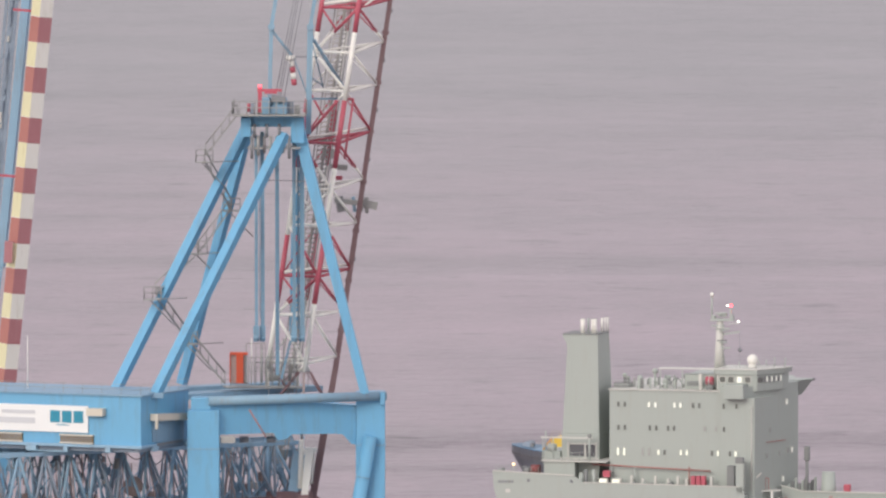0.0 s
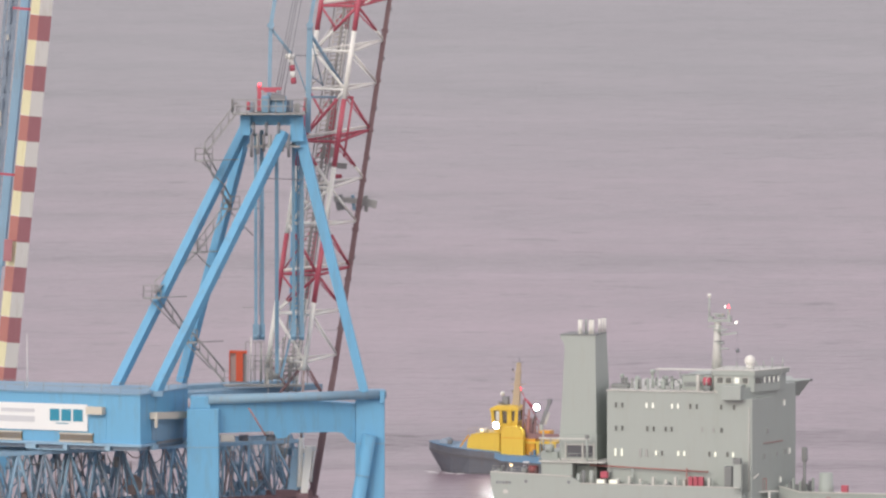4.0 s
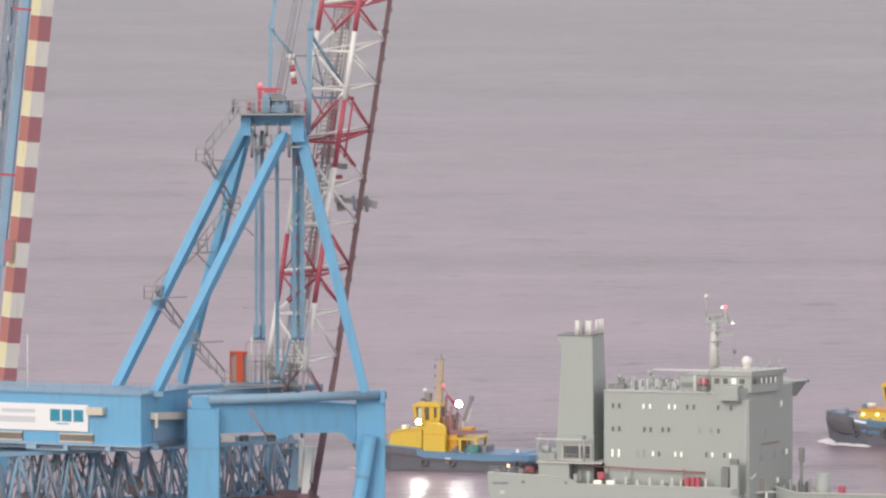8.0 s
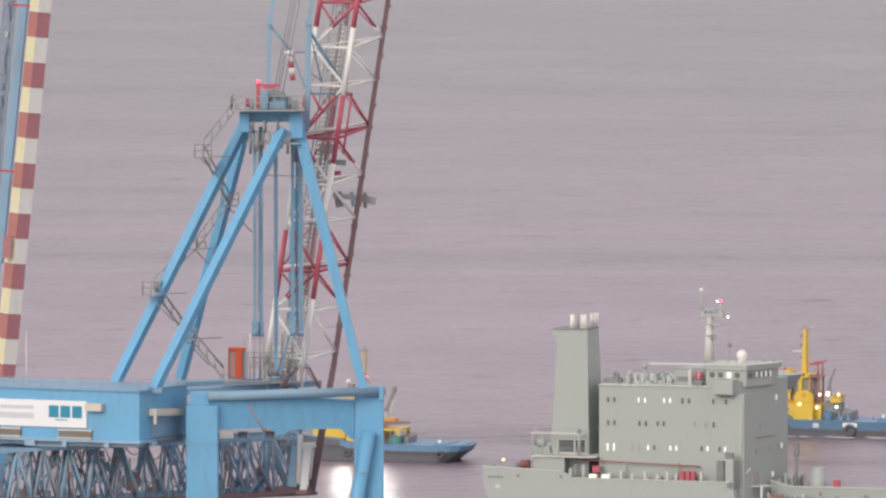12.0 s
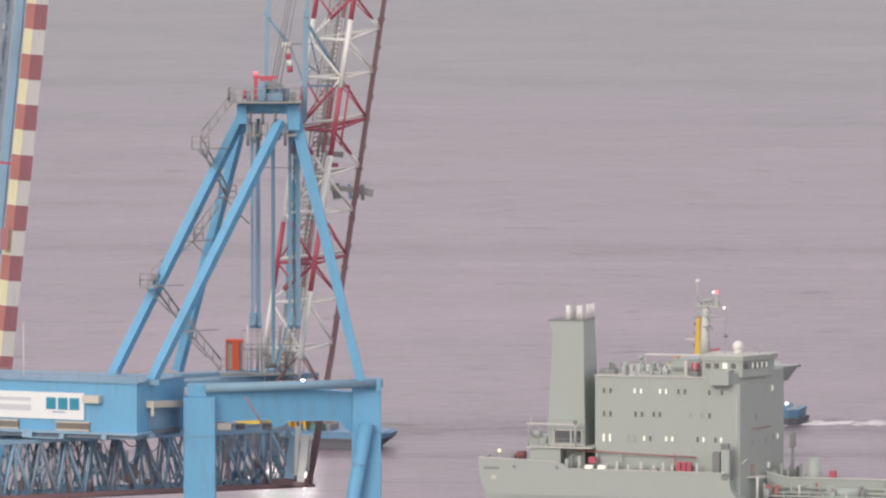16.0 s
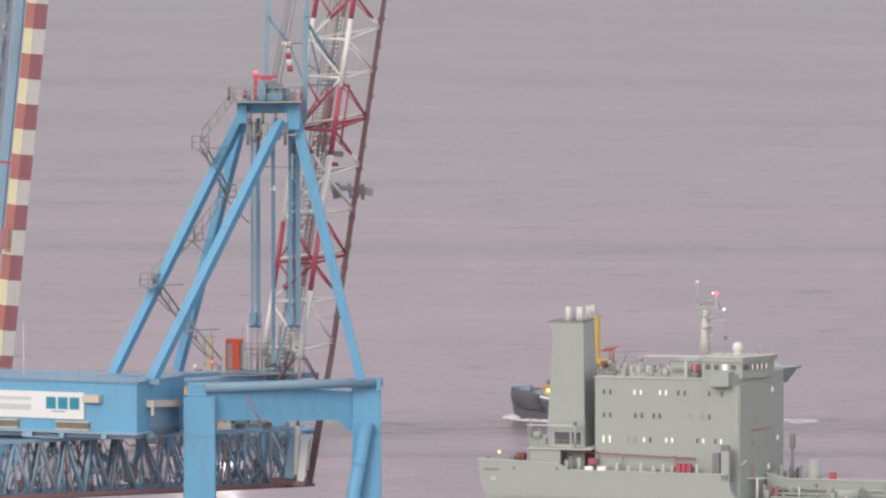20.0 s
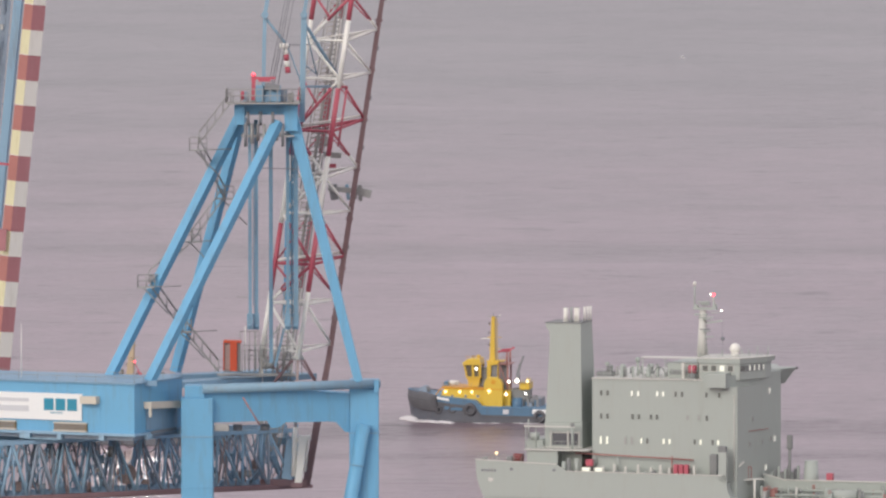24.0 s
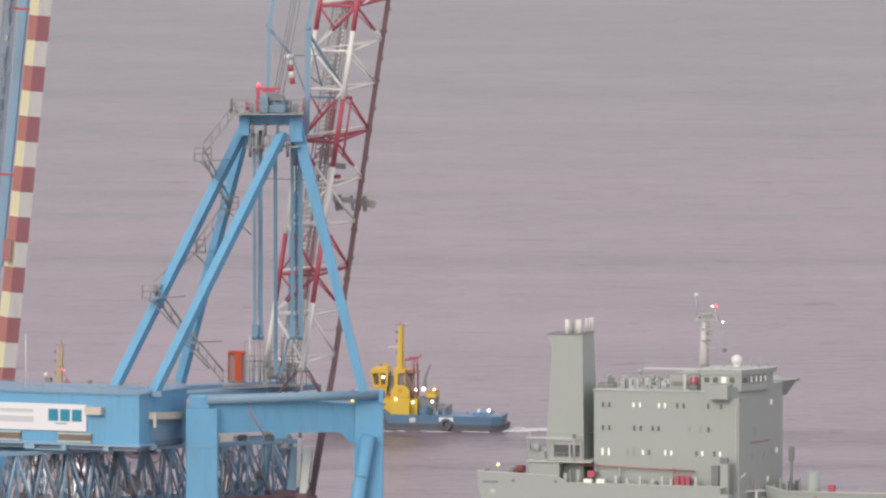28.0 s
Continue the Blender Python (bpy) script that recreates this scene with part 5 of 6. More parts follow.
for x, y, h in ((15.8, 5.0, 0.8), (18.6, 7.5, 0.9), (19.9, 6.5, 1.3), (17.6, 8.0, 0.7), (20.9, 8.0, 1.2)):
    part("roof_antenna", tube((x - 0.6, y, 28.9), (x - 0.6, y, 28.9 + h), 0.07, seg=6), SHIP, ship)

# funnel block
stack = prism([(-6.2, 20.7), (-5.55, 31.2), (-5.65, 31.9), (-6.15, 32.5), (-6.15, 32.9), (-1.7, 32.9), (-1.55, 20.7)], 1.2, 8.8, bevel=0.05)
for v in stack.verts:
    if v.co.y > 5 and v.co.z > 22:
        v.co.y -= 1.9 * min(1.0, (v.co.z - 22) / 9.0)
funnel = part("funnel", stack, SHIP, ship, "tall pale grey funnel with white exhaust pipes")
part("funnel_rim", block(-6.2, -1.62, 1.1, 7.0, 32.9, 33.0), SHIP_DECK, funnel)
for x, y, r, m in ((-3.85, 2.2, 0.3, BUFF), (-3.35, 3.0, 0.13, SHIP), (-2.72, 2.4, 0.15, BUFF), (-2.36, 2.4, 0.22, BUFF), (-2.05, 4.6, 0.15, BUFF), (-1.9, 5.6, 0.13, BUFF), (-1.8, 6.6, 0.13, BUFF)):
    pipe = part("exhaust_pipe", tube((x, y, 32.9), (x, y, 34.75), r, seg=14), m, funnel)
    part("pipe_mouth", tube((x, y, 34.75), (x, y, 34.8), r * 0.85, seg=14), DARK_STEEL, pipe)
base = part("funnel_base", block(-6.2, -1.45, 0.9, 9.5, 13.94, 20.7, 0.05), SHIP, ship)
for x0, x1 in ((-5.15, -3.35), (-3.1, -1.95)):
    o = part("louvre", block(x0, x1, 0.82, 0.9, 17.95, 19.4), RUBBER, base)
    part("louvre_frame", block(x0 - 0.1, x1 + 0.1, 0.78, 0.88, 19.4, 19.55), SHIP_TRIM, o)
for x in (-5.45, -3.3, -1.9):
    part("louvre_post", block(x, x + 0.18, 0.72, 0.9, 17.75, 19.7), SHIP_TRIM, base)
part("louvre_sill", block(-6.3, -1.4, 0.6, 0.9, 17.6, 17.75), SHIP_TRIM, base)
part("intake_box", block(-8.4, -6.3, 0.6, 6.0, 13.94, 18.6, 0.05), SHIP, ship)
part("intake_trunk", tube((-7.4, 0.8, 18.6), (-7.4, 0.8, 19.4), 0.6, seg=12), SHIP, ship)
part("intake_trunk", tube((-8.3, 1.2, 18.6), (-8.3, 1.2, 21.0), 0.1, seg=8), SHIP, ship)
gantry = part("stern_gantry", bar((-8.4, -0.6, 20.3), (-2.0, -0.6, 20.3), 0.16, 0.3), SHIP_TRIM, ship)
for x in (-8.2, -6.9, -5.7, -2.3):
    part("gantry_post", tube((x, -0.6, 17.5), (x, -0.6, 20.3), 0.07 if x < -3 else 0.16, seg=7), SHIP, gantry)
part("gantry_lamp", block(-2.5, -2.1, -0.8, -0.4, 20.3, 20.8, 0.04), SHIP_DECK, gantry)
part("aft_house", block(-7.9, -4.0, -1.2, 5.0, 13.94, 17.4, 0.05), SHIP, ship)
part("aft_house_roof", block(-8.2, 0.0, -1.5, 5.2, 17.4, 17.55), SHIP_TRIM, ship)
railing(ship, [(-8.1, -1.4, 17.55), (-1.5, -1.4, 17.55)], 1.0, 0.9, 0.025, SHIP)
railing(ship, [(-13.9, -1.9, 16.2), (-8.4, -1.9, 16.0)], 0.7, 1.0, 0.02, SHIP)
stern = part("stern_light_post", tube((-11.9, -0.5, 13.94), (-11.9, -0.5, 16.7), 0.06, seg=6), SHIP, ship)
part("stern_light", ball((-11.9, -0.6, 16.9), 0.19), LAMP_STERN, stern, "lit stern light")
part("mooring_winch", tube((-9.8, 0.0, 16.3), (-8.7, 0.0, 16.3), 0.55, seg=12), BOOT_RED, ship)
part("mooring_winch", tube((-10.8, 0.5, 16.0), (-10.1, 0.5, 16.0), 0.45, seg=12), SHIP_DECK, ship)
for x in (-3.2, -2.6, -1.6):
    part("vent_post", tube((x, -1.2, 13.94), (x, -1.2, 16.9 - (x % 1)), 0.28, seg=9), SHIP_DECK if x == -2.6 else SHIP, ship)
for x in (-0.9, 0.7):
    boat = part("deck_floodlit_box", block(x, x + 1.1, -1.6, -0.6, 14.9, 15.45, 0.08), BUFF, ship)
    part("box_lamp", block(x + 0.1, x + 1.0, -1.66, -1.6, 15.0, 15.4), LIT_PANE, boat, "lit white lamp panel")
part("locker", block(-0.5, 0.4, -1.2, -0.2, 15.6, 16.4, 0.06), RED, ship)
part("fire_main", tube((-2.0, -0.5, 17.1), (12.9, -0.5, 16.55), 0.1, seg=8), FADED_RED, ship, "long red fire main along the house")
for x in (0.4, 3.4, 10.2):
    part("main_drop", tube((x, -0.5, 14.0), (x, -0.5, 17.0), 0.09, seg=8), FADED_RED if x > 9 else SHIP, ship)
for i, x in enumerate((1.6, 3.0, 4.4, 6.0, 7.6, 8.8, 9.9, 13.0)):
    part("deck_stanchion", block(x, x + 0.32, -1.4, -1.0, 13.94, 15.6 + 0.3 * (i % 2), 0.03), SHIP_TRIM, ship)
for i in range(7):
    x = 2.0 + i * 1.15
    part("mooring_gear", tube((x, -1.2, 14.6 + 0.2 * (i % 2)), (x + 0.6, -1.2, 14.6 + 0.2 * (i % 3)), 0.32, seg=9), SHIP_DECK if i % 2 else SHIP, ship)
for i in range(3):
    part("fire_locker", block(10.6 + i * 0.65, 11.15 + i * 0.65, -1.5, -0.7, 14.9, 16.0, 0.05), RED, ship)
part("gangway_bulkhead", block(16.4, 17.4, -2.2, -1.6, 13.94, 17.7, 0.05), SHIP, ship)
part("gangway_box", block(16.35, 17.3, -2.2, -1.3, 17.7, 18.4, 0.05), SHIP_DECK, ship)
part("gangway_trunk", block(15.1, 16.0, -1.3, 0.0, 13.94, 17.3, 0.05), SHIP_DECK, ship)
vent = part("fore_vent", tube((23.05, 8.0, 11.3), (23.05, 8.0, 19.0), 0.2, seg=9), SHIP_DECK, ship)
part("vent_cowl", block(22.7, 23.4, 7.7, 8.3, 17.4, 19.2, 0.15), SHIP_DECK, vent)
part("fore_tank", tube((25.75, 8.0, 11.3), (25.75, 8.0, 16.1), 1.15, 0.8, seg=16), SHIP, ship)
part("fore_locker", block(27.75, 28.55, 7.4, 8.2, 11.3, 14.6, 0.05), RED, ship)
for i in range(9):
    a_ = 20.9 + i * 0.34
    part("fore_gear", block(a_, a_ + 0.3, 7.0 + i * 0.3, 7.4 + i * 0.3, 11.3, 14.6 + 0.35 * (i % 3), 0.03), SHIP_DECK if i % 2 else SHIP, ship)


# ---- tugs: x towards the stern, bow at -x, z up from the waterline ----
STATIONS = ((-13.7, 0.5, 4.8), (-13.1, 1.9, 4.75), (-11.8, 3.3, 4.55), (-9.6, 4.5, 4.15), (-6.5, 5.1, 3.8), (-2.6, 5.25, 3.4), (-1.6, 5.25, 2.5), (4.0, 5.25, 2.4), (11.0, 5.1, 2.28), (14.4, 4.7, 2.28), (15.8, 4.0, 2.28), (16.6, 2.8, 2.3))


LOW_SHEER = (4.45, 4.4, 4.25, 3.95, 3.65, 3.35, 2.95, 2.7, 2.6, 2.6, 2.6, 2.6)
LOW_STATIONS = tuple((x, hb, low) for (x, hb, high), low in zip(STATIONS, LOW_SHEER))


def loft(lo, hi, shrink_lo, shrink_hi, reach=1.1, stations=STATIONS):
    """A closed skin between two heights given per station as functions of the sheer."""
    b = bmesh.new()
    rows = []
    for x, hb, sheer in stations:
        flare = 1.0 if x > -6 else 0.62 + 0.38 * (x + 13.7) / 7.7
        rake = reach * max(0.0, (-8.0 - x) / 5.7)
        z0, z1 = lo(sheer), hi(sheer)
        k0 = 1 - (1 - flare) * (1 - max(0, z0) / sheer)
        k1 = 1 - (1 - flare) * (1 - max(0, z1) / sheer)
        w0, w1 = hb * k0 * shrink_lo, hb * k1 * shrink_hi
        counter = (-2.6 if reach > 2 else -0.4) * max(0.0, (x - 10.5) / 5.8)
        x0, x1 = x + rake * max(0, 1 - max(0, z0) / (0.68 * sheer)), x + rake * max(0, 1 - z1 / (0.68 * sheer))
        x0, x1 = x0 + counter * max(0, 1 - z0 / (0.8 * sheer)), x1 + counter * max(0, 1 - z1 / (0.8 * sheer))
        rows.append([b.verts.new(v) for v in ((x0, -w0, z0), (x1, -w1, z1), (x1, w1, z1), (x0, w0, z0))])
    for r0, r1 in zip(rows, rows[1:]):
        for i in range(4):
            j = (i + 1) % 4
            b.faces.new((r0[i], r1[i], r1[j], r0[j]))
    b.faces.new(rows[0])
    b.faces.new(rows[-1][::-1])
    return b


def tug_hull(tug, fendered):
    """Dark hull with a blue bulwark over it; the fendered one has a rubber bow and a blunt stern."""
    out = 0.7 if fendered else 2.6

    def rail(s):
        return s - (1.3 if fendered and s < 2.6 else 0.95)

    plan = STATIONS if fendered else LOW_STATIONS
    hull = part("hull", loft(lambda s: -1.2, lambda s: min(0.62 * s, rail(s) - 0.1), 1.0, 1.0, out, plan), TUG_HULL, tug)
    part("hull_side", loft(lambda s: min(0.62 * s, rail(s) - 0.1), rail, 1.0, 1.0, out, plan), TUG_HULL, hull)
    part("waterline_band", loft(lambda s: -0.3, lambda s: 0.2, 1.004, 1.004, out, plan), RUBBER, hull)
    if fendered:
        part("bulwark", loft(lambda s: s - 0.95, lambda s: s - 0.12, 1.005, 1.0, out, plan[:4]), RUBBER, hull)
        part("bulwark", loft(rail, lambda s: s - 0.12, 1.005, 1.0, out, plan[3:-1]), DEEP_BLUE, hull)
    else:
        part("bulwark", loft(lambda s: s - 0.95, lambda s: s - 0.12, 1.005, 1.0, out, plan[:6]), TUG_HULL, hull)
        part("bulwark", loft(lambda s: s - 0.95, lambda s: s - 0.12, 1.005, 1.0, out, plan[5:]), TUG_BLUE, hull)
    part("gunwale", loft(lambda s: s - 0.12, lambda s: s, 1.012, 1.012, out, plan[:4]), DEEP_BLUE, hull)
    part("gunwale", loft(lambda s: s - 0.12, lambda s: s, 1.012, 1.012, out, plan[3:-1]), TUG_BLUE, hull)
    part("fender_strip", loft(lambda s: rail(s) - 0.4, lambda s: rail(s) - 0.05, 1.03, 1.03, out, plan), RUBBER, hull)
    for z, rad, back in ((4.35, 0.45, 0.3), (4.1, 0.54, 0.25), (3.75, 0.6, 0.22), (3.35, 0.6, 0.25), (2.95, 0.58, 0.35), (2.5, 0.5, 0.55)) if fendered else ():
        arc = [(-8.9, -4.75), (-10.4, -4.1), (-11.7, -3.3), (-12.7, -2.2), (-13.3, -1.0), (-13.5, 0.0), (-13.3, 1.0), (-12.7, 2.2), (-11.7, 3.3), (-10.4, 4.1), (-8.9, 4.75)]
        roll = sweep([(x + back, y, z - 0.13 * (x + 13.5)) for x, y in arc], rad)
        part("bow_fender", roll, RUBBER, hull, "black rubber bow fender")
    for side in (-1, 1) if fendered else ():
        part("hull_panel", bar((-7.4, side * 5.0, 2.2), (-4.6, side * 5.3, 2.0), 0.5, 0.06), DEEP_BLUE, hull)
    for x in (-8.4, -6.2) if fendered else (-1.4, 2.8, 12.8):
        y = 5.3 if x > -5 else 4.9 if x > -7 else 4.55
        for side in (-1, 1):
            part("tyre", ring((x, side * (y + 0.1), 1.25 if x > -3 else 1.9), 0.45, 0.17), RUBBER, hull)
    for side in (-1, 1):
        if fendered:
            part("tyre", ring((-3.4, side * 5.35, 2.0), 0.7, 0.3), RUBBER, hull)
            part("tyre", ring((7.4, side * 5.35, 1.0), 0.7, 0.3), RUBBER, hull)
            part("name_board", bar((-8.6, side * 4.85, 3.7), (-6.7, side * 5.1, 3.4), 0.36, 0.1), SIGN_WHITE, hull)
        part("side_plate", block(6.3, 8.5, side * 5.22, side * 5.3, 1.45, 2.1), SIGN_WHITE if fendered else TUG_BLUE, hull)
        part("bulwark_port", block(1.7, 2.6, side * 5.22, side * 5.3, 1.35, 2.05), PALE, hull)
    return hull


def lamp(parent, c, r, material, label="lit deck light"):
    return part("deck_light", ball(c, r, seg=10), material, parent, label)


def floodlight(parent, c, r):
    """A round floodlight shining to the near side out of a dark bowl."""
    bowl = part("floodlight", tube((c[0], c[1] + 0.05, c[2]), (c[0], c[1] + 0.55, c[2]), r + 0.06, r * 0.5, seg=20), DARK_STEEL, parent, "glaring white floodlight")
    rim = bmesh.new()
    ring(c, r + 0.04, 0.06, bm=rim, seg=20)
    part("rim", rim, DARK_STEEL, bowl)
    part("lamp_face", tube((c[0], c[1] - 0.02, c[2]), (c[0], c[1] + 0.05, c[2]), r, seg=20), LAMP_WHITE, bowl)


def round_casing(parent, x0, x1, z0, z1, side, material):
    """A funnel casing with a rounded top, on one side of the tug."""
    outline = [(x0, z0), (x0, z1 - 0.9), (x0 + 0.25, z1 - 0.35), (x0 + 0.7, z1), (x1 - 0.9, z1), (x1 - 0.3, z1 - 0.4), (x1, z1 - 1.0), (x1, z0)]
    return part("funnel_casing", prism(outline, side * 3.0, side * 4.3, bevel=0.05), material, parent)


def mast_gear(mast, tone, top, arms):
    for z, w in arms:
        part("mast_arm", bar((-0.3 - w, 0, z), (-0.3 + w, 0, z), 0.1), tone if z < top - 0.3 else DARK_STEEL, mast)
        part("mast_arm", bar((-0.3, -w, z), (-0.3, w, z), 0.1), tone, mast)
    for z in (top - 4.4, top - 2.6, top - 1.2):
        part("signal_lantern", tube((-1.05, -0.3, z), (-1.05, -0.3, z + 0.35), 0.15, seg=8), DARK_STEEL, mast)


def deck_common(tug, b):
    part("winch_frame", block(5.6, 7.3, -2.6, 2.6, 1.2, 3.6, 0.06), DARK_STEEL, tug)
    part("towing_bitt", tube((8.8, -2.4, 1.2), (8.8, 2.4, 1.2), 0.3, seg=9), DARK_STEEL, tug)
    part("stern_roller", tube((14.8, -3.0, 2.1), (14.8, 3.0, 2.1), 0.4, seg=10), GALV, tug)
    for x, y, h, tone in ((9.6, -3.2, 0.9, DARK_STEEL), (10.3, -2.2, 0.7, FADED_RED), (12.2, -3.0, 1.9, BUFF), (13.1, -1.2, 1.4, SLATE), (9.9, 1.2, 1.1, DEEP_BLUE)):
        part("deck_fitting", tube((x, y, 1.4), (x, y, 1.4 + h), 0.26, 0.2, seg=10), tone, tug)
    part("tow_hose", sweep([(7.6, -1.6, 1.9), (9.0, -0.4, 2.3), (10.6, -1.2, 2.2), (12.4, -0.2, 2.3)], 0.16, seg=8), RUSTY, tug)
    part("stern_locker", prism([(10.8, 1.2), (11.4, 2.8), (13.6, 2.8), (14.4, 1.2)], -3.6, 3.6, bevel=0.05), TUG_BLUE, tug)
    part("capstan", tube((-10.6, -1.0, 3.6), (-10.6, -1.0, 5.1 if b else 4.6), 0.5, 0.4, seg=10), DARK_STEEL, tug)
    part("anchor_winch", tube((-11.2, -1.8, 4.6 if b else 4.3), (-11.2, 1.8, 4.6 if b else 4.3), 0.6, seg=10), SLATE, tug)


def enlarge(root, size):
    """Stretches all parts of a thing from its own origin."""
    for ob in root.children_recursive:
        ob.data.transform(Matrix.Diagonal((*size, 1.0)))
        ob.location = [c * k for c, k in zip(ob.location, size)]


def build_far_tug():
    tug = thing("tugboat", (0, 0, 0), "yellow and blue harbour tug under way with deck lights on", "tugboat", "harbour tugs")
    tug_hull(tug, True)
    # long forward deckhouse under an orange roof edge
    deckhouse = part("deckhouse", prism([(-8.3, 2.6), (-8.0, 4.6), (-7.5, 5.05), (-1.3, 4.85), (-1.3, 2.0)], -3.7, 3.7, bevel=0.06), YELLOW, tug)
    part("deckhouse_roof", prism([(-8.3, 5.05), (-7.9, 5.3), (-1.1, 5.1), (-1.1, 4.87)], -3.85, 3.85), TUG_ORANGE, deckhouse)
    part("side_brace", bar((-9.2, -3.6, 3.7), (-8.0, -3.75, 5.2), 0.16), TUG_ORANGE, deckhouse)
    for x in (-6.4, -4.3, -2.4):
        port = part("porthole", tube((x, -3.76, 3.9), (x, -3.69, 3.9), 0.24, seg=12), SHIP_TRIM, deckhouse)
        part("pane", tube((x, -3.79, 3.9), (x, -3.76, 3.9), 0.18, seg=12), DARK_PANE, port)
    part("engine_casing", block(-1.3, 2.6, -2.9, 2.9, 1.6, 4.7, 0.05), YELLOW, tug)
    for side in (-1, 1):
        casing = round_casing(tug, -1.4, 1.5, 1.6, 6.8, side, YELLOW)
        part("funnel_trim", block(-1.45, 1.55, side * 2.98, side * 4.33, 4.95, 5.07), TUG_ORANGE, casing)
        part("casing_badge", tube((0.1, side * 4.28, 6.1), (0.1, side * 4.36, 6.1), 0.36, seg=14), TUG_ORANGE, casing)
    # wheelhouse: narrow foot, glass leaning outwards, hooded roof
    wheel = part("wheelhouse", prism([(-4.05, 5.2), (-4.35, 6.6), (-2.35, 6.6), (-2.5, 5.2)], -1.7, 1.7), YELLOW, tug)
    part("glazing", prism([(-4.3, 6.6), (-4.75, 8.5), (-2.3, 8.5), (-2.3, 6.6)], -1.85, 1.85), WHEEL_GLASS, wheel)
    for x, lean, wide in ((-4.3, -0.45, 0.26), (-3.35, -0.1, 0.34), (-2.35, 0.05, 0.34)):
        for side in (-1, 1):
            part("window_post", bar((x, side * 1.9, 6.5), (x + lean, side * 2.05, 8.6), wide, 0.2), YELLOW, wheel)
    for y in (-0.65, 0.65):
        part("window_post", bar((-4.45, y, 6.5), (-4.95, y, 8.6), 0.2, 0.25), YELLOW, wheel)
    part("window_sill", prism([(-4.5, 6.45), (-4.5, 6.75), (-2.25, 6.75), (-2.25, 6.45)], -1.95, 1.95), YELLOW, wheel)
    roof = part("wheelhouse_roof", prism([(-5.1, 8.5), (-4.9, 8.9), (-4.2, 9.4), (-2.3, 9.5), (-2.05, 8.5)], -2.3, 2.3, bevel=0.06), YELLOW, wheel)
    part("roof_rail", bar((-4.4, -2.1, 9.85), (-2.3, -2.1, 9.85), 0.06), TUG_ORANGE, roof)
    for x in (-4.3, -3.35, -2.4):
        part("rail_post", tube((x, -2.1, 9.4), (x, -2.1, 9.85), 0.04, seg=6), TUG_ORANGE, roof)
    part("searchlight", tube((-3.2, -1.4, 9.75), (-3.6, -1.4, 9.8), 0.2, seg=10), DARK_STEEL, roof)
    part("horn_box", block(-3.0, -2.5, -0.5, 0.5, 9.4, 9.9, 0.05), YELLOW, roof)
    part("wheelhouse_foot", block(-4.0, -2.2, -1.3, 1.3, 4.9, 5.6, 0.05), DARK_STEEL, wheel)
    recess = part("ladder_recess", block(-2.2, -1.35, -1.1, 1.1, 5.1, 8.0), SHIP_DECK, wheel)
    for z in range(5):
        part("rung", bar((-2.1, -1.2, 5.5 + 0.5 * z), (-1.4, -1.2, 5.5 + 0.5 * z), 0.07), GALV, recess)
    # slender mast house, open behind a yellow post
    house_ = part("mast_house", prism([(-1.3, 5.1), (-1.3, 9.1), (0.45, 9.1), (0.45, 8.6), (-0.7, 8.4), (-0.7, 6.5), (0.45, 5.9), (0.45, 5.1)], -1.3, 1.3), YELLOW, tug)
    part("house_core", block(-0.7, 0.3, -0.9, 0.9, 5.9, 8.5), DARK_STEEL, house_)
    part("house_stay", bar((0.4, -1.2, 5.9), (0.4, -1.2, 8.7), 0.16), YELLOW, house_)
    m = part("mast", bar((-0.62, 0, 8.9), (-0.48, 0, 15.75), 0.85, 0.9, w2=0.5, h2=0.6), YELLOW, tug)
    # second leg in duller yellow: the mast's shaded right side put into colour
    part("mast_leg", bar((0.02, 0.2, 8.9), (-0.1, 0.1, 15.65), 0.5, 0.7, w2=0.34, h2=0.5), MAST_YELLOW, m)
    mast_gear(m, YELLOW, 15.75, ((15.75, 1.0), (14.6, 0.7), (12.6, 1.1), (10.9, 0.9)))
    part("mast_deck", block(-1.4, 1.3, -1.2, 1.2, 9.0, 9.14), YELLOW, m)
    part("mast_lantern", ball((0.55, 0, 15.9), 0.14, seg=8), BUFF, m)
    part("radar_scanner", bar((-2.4, 0, 12.4), (-1.0, 0, 12.4), 0.14), BUFF, m)
    part("mast_pole", tube((-0.45, 0, 15.75), (-0.45, 0, 16.3), 0.06, seg=6), DARK_STEEL, m)
    part("ladder", bar((0.3, -0.5, 9.0), (0.2, -0.4, 15.4), 0.12, 0.1), MAST_YELLOW, m)
    # red fire-monitor gantry
    mon = part("fire_gantry", block(0.5, 2.5, -2.4, 2.4, 8.6, 8.72), FADED_RED, tug, "faded red fire-monitor gantry")
    for x in (0.8, 2.0):
        for side in (-1, 1):
            part("gantry_leg", bar((x, side * 1.9, 4.7), (x, side * 1.9, 8.6), 0.24), FADED_RED if x > 1 else MAROON, mon)
    part("gantry_core", block(0.6, 1.7, -1.0, 1.0, 4.7, 8.4, 0.05), DARK_STEEL, mon)
    for side in (-1, 1):
        part("gantry_brace", bar((0.8, side * 1.9, 8.5), (2.0, side * 1.9, 5.2), 0.14), FADED_RED, mon)
        stand = part("monitor_stand", tube((1.9, side * 1.9, 8.7), (1.9, side * 1.9, 10.5), 0.17, seg=9), FADED_RED, mon)
        part("fire_monitor", tube((0.5, side * 1.9, 10.55), (1.9, side * 1.9, 10.7), 0.15, seg=9), RED, stand, "red fire monitor")
        part("monitor_tail", bar((1.9, side * 1.9, 10.6), (2.6, side * 1.9, 11.0), 0.26), RED, stand)
        part("gantry_rail", bar((0.5, side * 2.35, 9.5), (2.5, side * 2.35, 9.5), 0.06), FADED_RED, mon)
